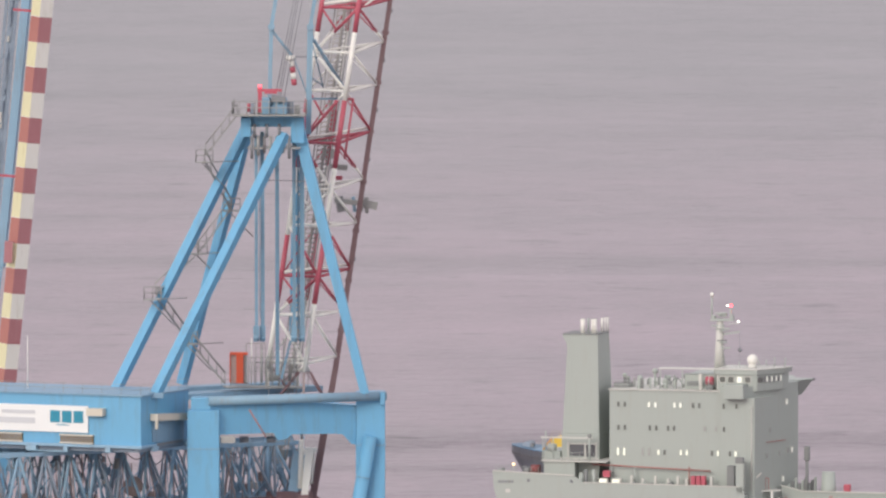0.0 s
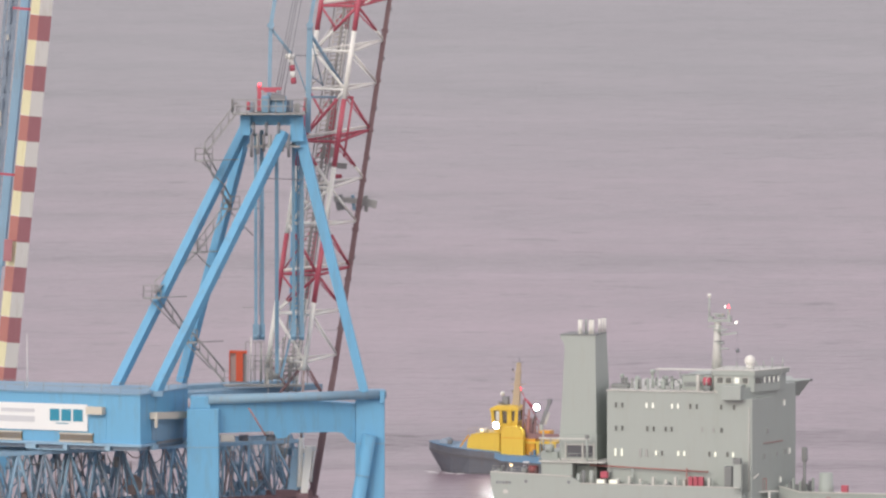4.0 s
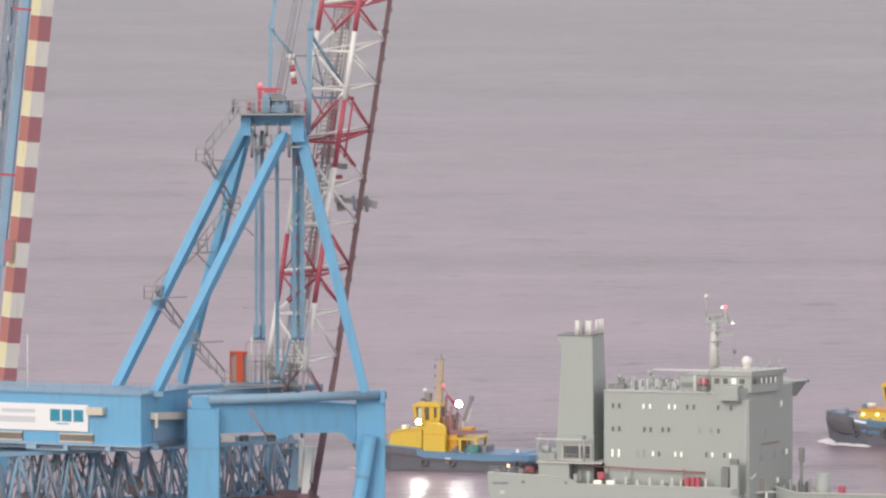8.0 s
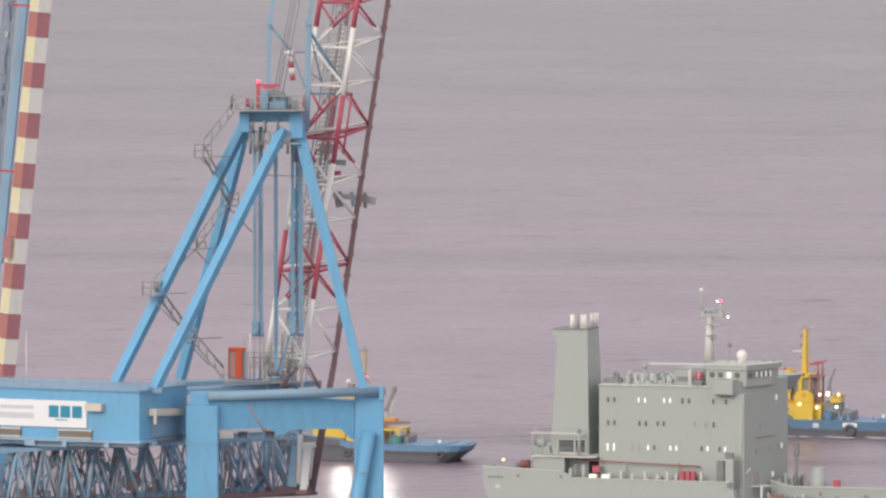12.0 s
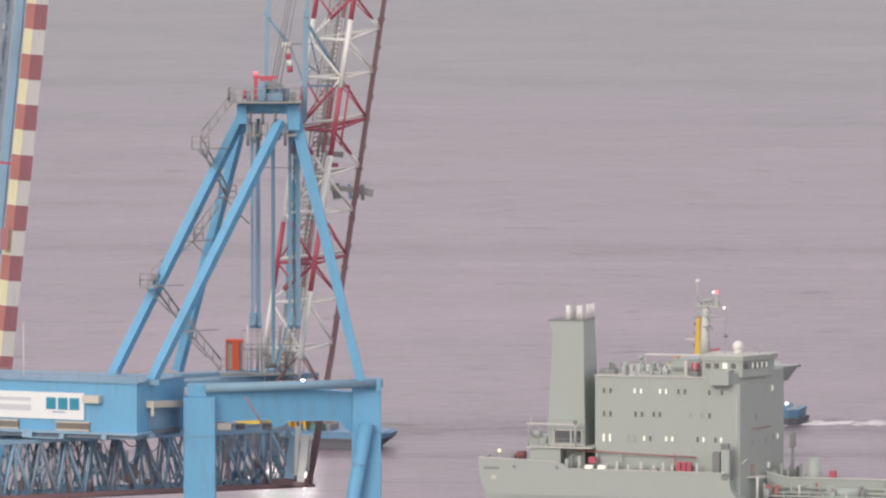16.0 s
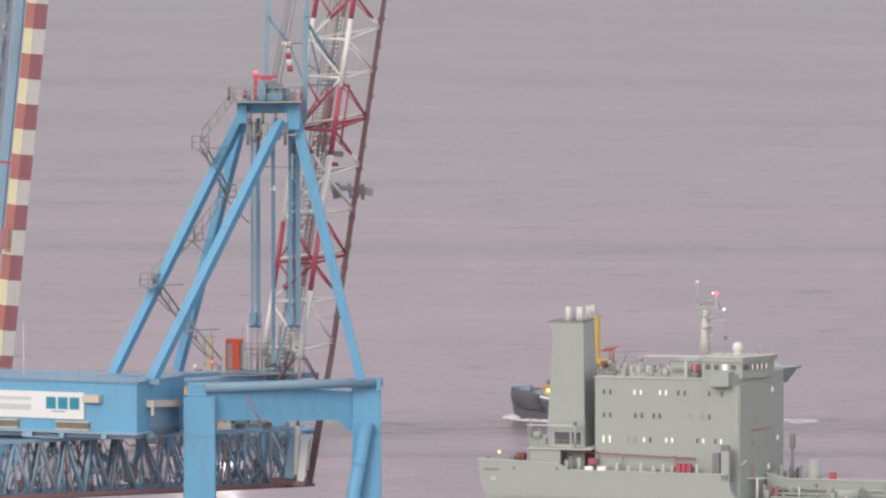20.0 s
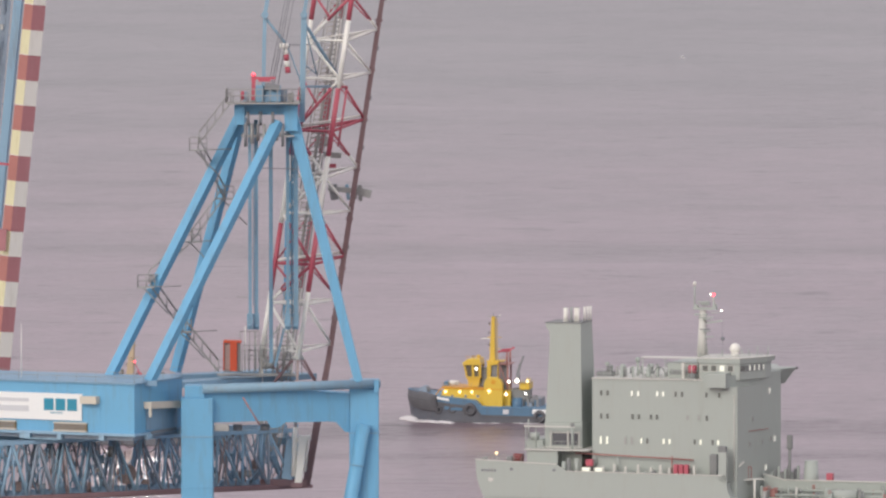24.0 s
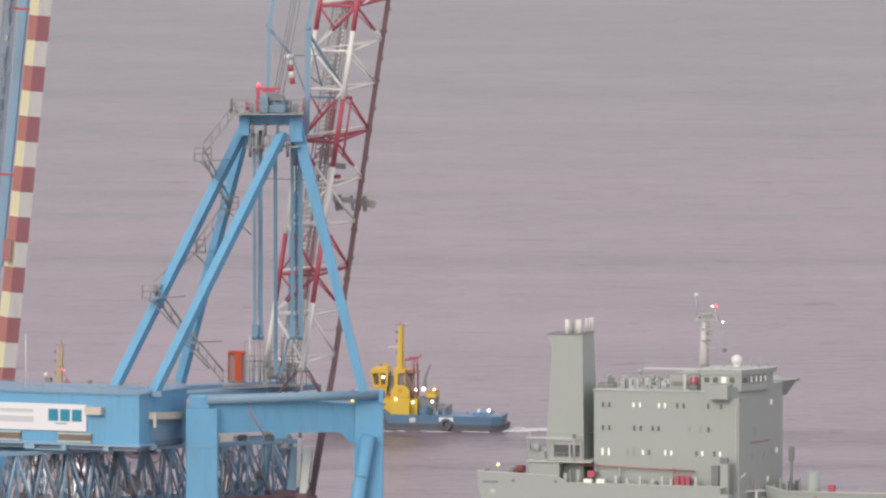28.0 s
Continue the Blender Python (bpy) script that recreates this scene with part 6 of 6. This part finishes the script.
    # aft gear
    aft = part("aft_house", block(3.9, 5.5, -2.6, 1.5, 4.9, 5.9, 0.05), YELLOW, tug)
    part("aft_roof", block(2.9, 5.7, -2.8, 1.8, 5.9, 6.0), MAST_YELLOW, aft)
    part("aft_machinery", block(2.6, 5.4, -2.2, 1.5, 1.6, 4.9, 0.05), SHIP_DECK, aft)
    part("rail_box", block(5.0, 5.7, -2.7, -2.0, 5.9, 6.7, 0.04), MAST_YELLOW, aft)
    arm = part("deck_crane", tube((3.6, -1.5, 6.0), (3.6, -1.5, 7.3), 0.3, seg=9), DARK_STEEL, tug)
    part("crane_arm", bar((3.4, -1.5, 6.8), (3.9, -1.5, 8.7), 0.42, 0.35), DARK_STEEL, arm)
    part("crane_arm", bar((3.85, -1.5, 8.4), (4.45, -1.5, 9.95), 0.32, 0.3), DARK_STEEL, arm)
    part("towing_winch", tube((3.0, -2.9, 2.6), (4.4, -2.9, 2.6), 1.1, seg=14), DEEP_BLUE, tug)
    rnd = random.Random(3)
    for i in range(12):
        x, h = 3.0 + i * 0.36, rnd.uniform(0.0, 0.9)
        part("deck_gear", block(x, x + rnd.uniform(0.15, 0.45), -3.6 + rnd.uniform(0, 0.8), -2.7, 1.4, 2.9 + h, 0.04), (SHIP_DECK, DEEP_BLUE, DARK_STEEL, SLATE)[i % 4], tug)
    part("aft_frame", bar((6.15, -2.4, 1.4), (6.15, -2.4, 4.0), 0.16), DARK_STEEL, tug)
    part("aft_frame", bar((6.7, -2.4, 1.4), (6.7, -2.4, 3.9), 0.16), DARK_STEEL, tug)
    part("aft_frame", bar((5.4, -2.4, 3.95), (6.8, -2.4, 4.0), 0.14), DARK_STEEL, tug)
    deck_common(tug, True)
    part("life_raft", tube((-6.9, -3.0, 5.85), (-5.5, -3.0, 5.85), 0.38, seg=12), BUFF, tug)
    part("vent_box", block(-8.0, -7.3, -1.5, 1.5, 5.2, 5.9, 0.05), DEEP_BLUE, tug)
    railing(tug, [(-7.9, -3.8, 5.25), (-1.2, -3.8, 5.1)], 0.75, 1.2, 0.025, MAST_YELLOW)
    for x in (-7.4, -5.2, -3.3):
        lamp(tug, (x, -3.85, 4.55), 0.22, LAMP_WARM)
    lamp(tug, (-0.55, -4.42, 4.75), 0.25, LAMP_WARM)
    lamp(tug, (-2.85, -2.25, 7.95), 0.2, LAMP_SMALL, "lit wheelhouse lamp")
    lamp(tug, (2.35, -2.9, 6.1), 0.2, LAMP_SMALL)
    lamp(tug, (3.6, -2.95, 6.25), 0.3, LAMP_SMALL)
    lamp(tug, (5.2, -2.85, 6.15), 0.2, LAMP_WARM)
    lamp(tug, (1.9, -3.05, 4.2), 0.18, LAMP_SMALL)
    lamp(tug, (4.9, -2.8, 4.3), 0.18, LAMP_SMALL)
    lamp(tug, (13.6, -2.0, 3.0), 0.2, LAMP_SMALL)
    enlarge(tug, (1.02, 1.02, 1.042))
    return tug


def build_near_tug():
    tug = thing("tugboat", (0, 0, 0), "yellow and blue tug with two bright floodlights and brown mast", "tugboat", "harbour tugs")
    tug_hull(tug, False)
    deckhouse = part("deckhouse", prism([(-7.3, 2.9), (-7.0, 5.2), (-6.5, 5.6), (-2.2, 6.0), (-2.2, 2.0)], -3.7, 3.7, bevel=0.06), YELLOW, tug)
    part("deckhouse_roof", prism([(-7.0, 5.6), (-6.4, 5.8), (-1.9, 6.2), (-1.9, 6.0)], -3.8, 3.8), YELLOW, deckhouse)
    part("side_brace", bar((-8.2, -3.5, 3.9), (-6.9, -3.7, 5.6), 0.18), TUG_ORANGE, deckhouse)
    part("engine_casing", block(-2.2, 3.0, -2.9, 2.9, 1.6, 5.2, 0.05), TUG_ORANGE, tug)
    for side in (-1, 1):
        casing = round_casing(tug, -1.9, 1.5, 1.6, 7.0, side, YELLOW)
        part("funnel_trim", block(-1.95, 1.55, side * 2.98, side * 4.33, 5.3, 5.42), TUG_ORANGE, casing)
    wheel = part("wheelhouse", prism([(-3.3, 6.0), (-3.7, 7.6), (-2.5, 7.6), (-2.3, 7.3), (-1.4, 7.3), (-1.2, 7.6), (0.0, 7.6), (-0.1, 6.0)], -1.85, 1.85), YELLOW, tug)
    part("corner_post", bar((-2.9, -2.1, 6.6), (-2.9, -2.1, 9.1), 0.5, 0.12), SHIP_TRIM, wheel)
    part("glazing", block(-3.6, -0.1, -1.75, 1.75, 6.6, 9.3), WHEEL_GLASS, wheel)
    for x, lean, wide in ((-3.55, -0.25, 0.45), (-2.4, -0.1, 0.45), (-1.15, 0.0, 0.7), (-0.15, 0.1, 0.5)):
        for side in (-1, 1):
            part("window_post", bar((x, side * 1.9, 7.2), (x + lean, side * 2.0, 9.3), wide, 0.22), YELLOW, wheel)
    roof = part("wheelhouse_roof", prism([(-4.2, 9.2), (-4.0, 9.5), (-3.2, 9.95), (-0.4, 9.95), (0.2, 9.6), (0.3, 9.2)], -2.2, 2.2, bevel=0.08), YELLOW, wheel)
    part("searchlight", tube((-2.4, -1.4, 10.3), (-2.9, -1.4, 10.35), 0.24, seg=10), DARK_STEEL, roof)
    part("horn_box", block(-2.6, -1.7, -0.6, 0.6, 9.9, 11.2, 0.1), DARK_STEEL, roof)
    part("radar_dome", ball((-2.9, 1.0, 11.5), 0.36), BUFF, roof)
    part("dome_post", tube((-2.9, 1.0, 9.9), (-2.9, 1.0, 11.3), 0.08, seg=6), DARK_STEEL, roof)
    m = part("mast", bar((-0.6, 0, 9.8), (-0.15, 0, 16.2), 1.1, 0.9, w2=0.6, h2=0.5), MAST_YELLOW, tug)
    mast_gear(m, MAST_YELLOW, 16.2, ((16.2, 0.9), (14.8, 0.8), (13.0, 1.2), (11.8, 0.9)))
    part("mast_pole", tube((-0.1, 0, 16.2), (-0.1, 0, 17.0), 0.06, seg=6), DARK_STEEL, m)
    part("mast_stay", tube((0.0, 0, 12.3), (3.2, 0, 7.0), 0.06, seg=5), RED, m)
    # maroon gantry and stowed boom over the towing deck
    canopy = part("towing_canopy", block(0.6, 6.2, -3.2, 3.2, 4.5, 4.8), YELLOW, tug)
    for x in (3.4, 5.9):
        for side in (-1, 1):
            part("canopy_post", bar((x, side * 2.9, 1.4), (x, side * 2.9, 4.5), 0.4), YELLOW, canopy)
    part("canopy_gear", block(3.4, 5.0, -2.0, 0.5, 5.6, 6.3, 0.1), TUG_ORANGE, canopy)
    part("boom_rest", bar((1.6, -2.4, 5.5), (7.5, -2.4, 5.75), 0.9, 0.6, w2=0.3, h2=0.4), MAROON, canopy, "dark red stowed boom")
    mon = part("fire_platform", block(1.0, 2.1, -1.2, 1.2, 5.2, 8.0, 0.05), MAROON, tug)
    for x, z1, tone_ in ((0.7, 10.8, MAROON), (1.5, 9.4, FADED_RED), (2.5, 8.4, MAROON), (3.1, 7.2, FADED_RED)):
        part("monitor_post", bar((x, -1.3, 5.2), (x + 0.2, -1.3, z1), 0.3), tone_, mon)
    part("monitor_brace", bar((0.8, -1.3, 8.8), (3.2, -1.3, 7.0), 0.2), MAROON, mon)
    part("fire_monitor", tube((0.9, -1.0, 11.0), (2.2, -1.0, 9.7), 0.18, seg=8), RED, mon)
    part("lamp_bracket", bar((2.2, -1.6, 7.4), (3.0, -1.8, 9.5), 0.16), DARK_STEEL, mon)
    arm = part("deck_crane", tube((3.5, -1.2, 5.4), (3.5, -1.2, 7.2), 0.35, seg=9), SHIP, tug)
    part("crane_arm", bar((3.3, -1.2, 6.6), (4.9, -1.2, 10.9), 0.5, 0.4), DARK_STEEL, arm)
    part("crane_head", block(4.4, 5.1, -1.5, -0.9, 10.2, 11.0, 0.1), DARK_STEEL, arm)
    part("crane_arm", bar((3.9, -1.0, 7.2), (4.6, -1.0, 9.0), 0.5, 0.4), SHIP_TRIM, arm)
    part("towing_winch", tube((4.6, -2.9, 2.7), (6.4, -2.9, 2.7), 1.15, seg=14), TEAL_MACHINE, tug)
    rnd = random.Random(3)
    for i in range(7):
        x, h = 2.2 + i * 0.6, rnd.uniform(0.0, 1.0)
        part("deck_gear", block(x, x + rnd.uniform(0.15, 0.5), -3.6 + rnd.uniform(0, 0.8), -2.7, 1.4, 3.0 + h, 0.04), (DARK_STEEL, DEEP_BLUE, RUSTY, RUBBER)[i % 4], tug)
    deck_common(tug, False)
    part("life_raft", tube((-5.4, -3.0, 6.25), (-4.2, -3.0, 6.35), 0.36, seg=10), BUFF, tug)
    railing(tug, [(-6.9, -3.8, 5.8), (-2.0, -3.8, 6.2)], 0.8, 1.2, 0.025, MAST_YELLOW)
    floodlight(tug, (-2.6, -4.2, 7.2), 0.36)
    floodlight(tug, (3.05, -2.2, 9.8), 0.42)
    lamp(tug, (0.3, -0.6, 12.4), 0.12, LAMP_RED, "lit red mast lamp")
    lamp(tug, (-5.0, -3.4, 6.3), 0.17, LAMP_WARM)
    return tug


def build_wake(strong):
    """Foam at the bow and along the side, and broken foam astern, in flat humps."""
    wake = thing("wake", (0, 0, 0), "white bow wave and foam trail on the water", "wake", "tug wakes")
    rnd = random.Random(5 if strong else 9)

    def humps(name, n, spot, size, tall=1.0):
        b = bmesh.new()
        for i in range(n):
            x, y = spot(i / max(1, n - 1))
            r = size * rnd.uniform(0.5, 1.3)
            m = Matrix.LocRotScale((x, y, 0.0), None, (r * rnd.uniform(1.2, 2.6), r, r * rnd.uniform(0.16, 0.34) * tall))
            bmesh.ops.create_icosphere(b, subdivisions=1, radius=1.0, matrix=m)
        tagged(part(name, b, FOAM, wake), kind="stuff")

    if not strong:
        humps("bow_wave", 9, lambda u: (-13.7 + 6.5 * u + rnd.uniform(-0.6, 0.6), -1.2 - 4.2 * u ** 0.6 + rnd.uniform(-0.9, 0.3)), 0.4)
        return wake
    # the curl under the bow, then the wave that leans away along the side in broken crests
    humps("bow_curl", 16, lambda u: (-14.3 + 1.6 * u + rnd.uniform(-0.3, 0.3), -0.4 - 1.6 * u + rnd.uniform(-0.4, 0.4)), 0.55, 3.4)
    humps("bow_wave", 40, lambda u: (-13.2 + 6.6 * u + rnd.uniform(-0.4, 0.4), -2.0 - 4.4 * u ** 0.7 + rnd.uniform(-0.7, 0.4)), 0.5, 1.9)
    for x0, x1, n in ((-2.8, -1.6, 7), (0.2, 1.2, 6), (3.6, 8.2, 24), (10.5, 14.5, 22)):
        humps("side_foam", n, lambda u: (x0 + (x1 - x0) * u, -5.6 - 0.6 * u + rnd.uniform(-0.6, 0.3)), 0.33)
    humps("stern_foam", 34, lambda u: (11.5 + 6 * u + rnd.uniform(-0.5, 0.5), -4.2 + 2.5 * u + rnd.uniform(-0.8, 0.6)), 0.42)
    humps("wake_trail", 60, lambda u: (17 + 16 * u ** 1.2 + rnd.uniform(-1, 1), rnd.gauss(0, 2.0 + 1.6 * u)), 0.55)
    return wake


tug_near = build_near_tug()
tug_far = build_far_tug()
wake_near = build_wake(False)
wake_far = build_wake(True)


# ---- gulls: bill towards -x ----
def build_gull(wing_lift):
    gull = thing("gull", (0, 0, 0), "white gull gliding low over the harbour", "bird", "gulls over the water")
    b = bmesh.new()
    rows_ = []
    for x, r, z in ((-0.3, 0.012, 0.01), (-0.25, 0.035, 0.02), (-0.17, 0.05, 0.02), (-0.05, 0.08, 0.0), (0.1, 0.07, 0.0), (0.22, 0.035, 0.01), (0.34, 0.05, 0.015)):
        flat = 0.3 if x > 0.3 else 1.0
        rows_.append([b.verts.new((x, r * math.cos(2 * math.pi * i / 10), z + r * flat * math.sin(2 * math.pi * i / 10))) for i in range(10)])
    for r0, r1 in zip(rows_, rows_[1:]):
        for i in range(10):
            b.faces.new((r0[i], r0[(i + 1) % 10], r1[(i + 1) % 10], r1[i])).smooth = True
    b.faces.new(rows_[0][::-1])
    b.faces.new(rows_[-1])
    part("body", b, GULL_WHITE, gull)
    for side in (-1, 1):
        w = bmesh.new()
        line = ((0.05, 0.0, -0.1, 0.1), (0.3, 0.22 * wing_lift, -0.14, 0.06), (0.62, 0.3 * wing_lift, -0.02, 0.1))
        low = [[w.verts.new((x, side * y, z - 0.012)) for x in (x0, x1)] for y, z, x0, x1 in line]
        high = [[w.verts.new((x, side * y, z + 0.012)) for x in (x0, x1)] for y, z, x0, x1 in line]
        for i in range(2):
            w.faces.new((low[i][0], low[i][1], low[i + 1][1], low[i + 1][0]))
            w.faces.new((high[i][0], high[i + 1][0], high[i + 1][1], high[i][1]))
            w.faces.new((low[i][0], low[i + 1][0], high[i + 1][0], high[i][0]))
            w.faces.new((low[i][1], high[i][1], high[i + 1][1], low[i + 1][1]))
        w.faces.new((low[2][0], low[2][1], high[2][1], high[2][0]))
        w.faces.new((low[0][0], high[0][0], high[0][1], low[0][1]))
        part("wing", w, GULL_WHITE, gull)
    part("bill", tube((-0.29, 0, 0.01), (-0.36, 0, 0.0), 0.012, 0.004, seg=6), TUG_ORANGE, gull)
    return gull


gull_first = build_gull(1.0)
gull_second = build_gull(0.5)
gull_third = build_gull(0.8)


# ---- what moves ----
def motions():
    walk(ship, [
        (0.0, pose(20.319, 965.856, 0.253, 0, 0, -15)),
        (1.0, pose(20.281, 965.866, 0.174, 0, 0, -15)),
        (2.0, pose(20.219, 965.883, 0.033, 0, 0, -15)),
        (3.0, pose(20.137, 965.905, -0.061, 0, 0, -15)),
        (3.5, pose(20.117, 965.910, -0.059, 0, 0, -15)),
        (5.5, pose(19.914, 965.965, 0.007, 0, 0, -15)),
        (6.0, pose(19.870, 965.976, 0.014, 0, 0, -15)),
        (7.0, pose(19.761, 966.005, -0.000, 0, 0, -15)),
        (8.0, pose(19.655, 966.034, -0.089, 0, 0, -15)),
        (9.0, pose(19.497, 966.076, -0.114, 0, 0, -15)),
        (10.0, pose(19.417, 966.098, -0.060, 0, 0, -15)),
        (11.0, pose(19.312, 966.126, 0.044, 0, 0, -15)),
        (12.0, pose(19.234, 966.147, 0.193, 0, 0, -15)),
        (14.5, pose(19.102, 966.182, 0.403, 0, 0, -15)),
        (15.0, pose(19.088, 966.186, 0.389, 0, 0, -15)),
        (16.0, pose(19.063, 966.193, 0.319, 0, 0, -15)),
        (17.0, pose(19.078, 966.189, 0.274, 0, 0, -15)),
        (18.0, pose(19.050, 966.196, 0.232, 0, 0, -15)),
        (19.0, pose(19.057, 966.194, 0.140, 0, 0, -15)),
        (20.0, pose(19.049, 966.196, 0.087, 0, 0, -15)),
        (21.0, pose(18.997, 966.210, 0.105, 0, 0, -15)),
        (21.5, pose(18.988, 966.213, 0.128, 0, 0, -15)),
        (23.5, pose(19.010, 966.207, 0.120, 0, 0, -15)),
        (24.0, pose(18.998, 966.210, 0.115, 0, 0, -15)),
        (25.0, pose(18.849, 966.250, 0.118, 0, 0, -15)),
        (26.0, pose(18.743, 966.278, 0.070, 0, 0, -15)),
        (27.0, pose(18.702, 966.289, 0.045, 0, 0, -15)),
        (28.0, pose(18.646, 966.304, 0.013, 0, 0, -15)),
    ])
    near_rows = [
        (0.0, pose(23.55, 1161.50, 0, 0, 0, -14.0)),
        (1.0, pose(20.45, 1162.50, 0, 0, 0, -14.0)),
        (2.0, pose(17.40, 1163.25, 0, 0, 0, -14.0)),
        (3.0, pose(14.40, 1164.00, 0, 0, 0, -14.0)),
        (5.5, pose(7.07, 1165.50, 0, 0, 0, -14.0)),
        (7.0, pose(2.76, 1168.50, 0, 0, 0, -14.0)),
        (8.0, pose(-0.09, 1172.00, 0, 0, 0, -14.0)),
        (9.0, pose(-2.92, 1176.00, 0, 0, 0, -14.0)),
        (10.0, pose(-5.75, 1179.50, 0, 0, 0, -14.0)),
        (11.5, pose(-9.98, 1182.00, 0, 0, 0, -14.0)),
        (14.5, pose(-18.52, 1189.00, 0, 0, 0, -14.0)),
        (18.0, pose(-28.61, 1194.50, 0, 0, 0, -14.0)),
        (22.0, pose(-40.21, 1197.50, 0, 0, 0, -14.0)),
        (25.0, pose(-48.96, 1201.00, 0, 0, 0, -14.0)),
        (28.0, pose(-57.86, 1205.00, 0, 0, 0, -14.0)),
    ]
    far_rows = [
        (0.0, pose(104.47, 1196.00, 0, 0, 0, -14.0)),
        (6.0, pose(80.89, 1212.00, 0, 0, 0, -14.0)),
        (8.0, pose(73.03, 1218.50, 0, 0, 0, -14.0)),
        (9.5, pose(67.13, 1223.50, 0, 0, 0, -13.5)),
        (11.0, pose(61.18, 1228.80, 0, 0, 0, -13.0)),
        (12.5, pose(55.22, 1233.00, 0, 0, 0, -13.0)),
        (14.5, pose(47.25, 1239.00, 0, 0, 0, -12.0)),
        (16.5, pose(39.26, 1241.00, 0, 0, 0, -11.0)),
        (18.5, pose(31.26, 1242.25, 0, 0, 0, -10.0)),
        (20.5, pose(23.28, 1243.40, 0, 0, 0, -9.0)),
        (22.0, pose(17.32, 1243.40, 0, 0, 0, -8.5)),
        (23.5, pose(11.38, 1243.70, 0, 0, 0, -8.0)),
        (25.0, pose(5.52, 1245.50, 0, 0, 0, -8.0)),
        (26.5, pose(-0.28, 1247.00, 0, 0, 0, -8.0)),
        (28.0, pose(-5.98, 1249.80, 0, 0, 0, -8.0)),
    ]
    walk(tug_near, near_rows)
    walk(wake_near, near_rows)
    walk(tug_far, far_rows)
    walk(wake_far, far_rows)
    walk(gull_first, [
        (0.0, pose(5.35, 650.00, 113.18, 0, -8, 0)),
        (17.0, pose(-5.07, 650.00, 90.11, 0, 8, 0)),
        (18.5, pose(-6.93, 650.00, 81.77, 0, -8, 0)),
        (19.2, pose(-8.38, 650.00, 71.07, 0, 8, 0)),
        (19.6, pose(-10.45, 650.00, 66.14, 0, -8, 0)),
        (20.0, pose(-13.56, 650.00, 64.28, 0, 8, 0)),
        (20.5, pose(-18.66, 650.00, 62.49, 0, -8, 0)),
        (21.0, pose(-23.82, 650.00, 60.37, 0, 8, 0)),
        (21.4, pose(-28.19, 650.00, 59.16, 0, -8, 0)),
        (22.5, pose(-40.29, 650.00, 55.43, 0, 8, 0)),
        (28.0, pose(-96.32, 650.00, 53.02, 0, -8, 0)),
    ])
    walk(gull_second, [
        (0.0, pose(295.64, 900.00, 133.25, 0, -8, 0)),
        (22.0, pose(50.15, 900.00, 73.49, 0, 8, 0)),
        (23.5, pose(33.34, 900.00, 69.07, 0, -8, 0)),
        (24.0, pose(27.98, 900.00, 67.70, 0, 8, 0)),
        (24.7, pose(21.03, 900.00, 69.32, 0, -8, 0)),
        (26.0, pose(8.26, 900.00, 78.13, 0, 8, 0)),
        (28.0, pose(-11.56, 900.00, 96.39, 0, -8, 0)),
    ])
    walk(gull_third, [
        (0.0, pose(319.66, 900.00, 47.95, 0, -8, 0)),
        (26.0, pose(50.77, 900.00, 37.77, 0, 8, 0)),
        (26.6, pose(44.26, 900.00, 38.64, 0, -8, 0)),
        (27.0, pose(40.16, 900.00, 38.73, 0, 8, 0)),
        (27.5, pose(35.03, 900.00, 38.19, 0, -8, 0)),
        (28.0, pose(29.80, 900.00, 37.83, 0, 8, 0)),
    ])


motions()
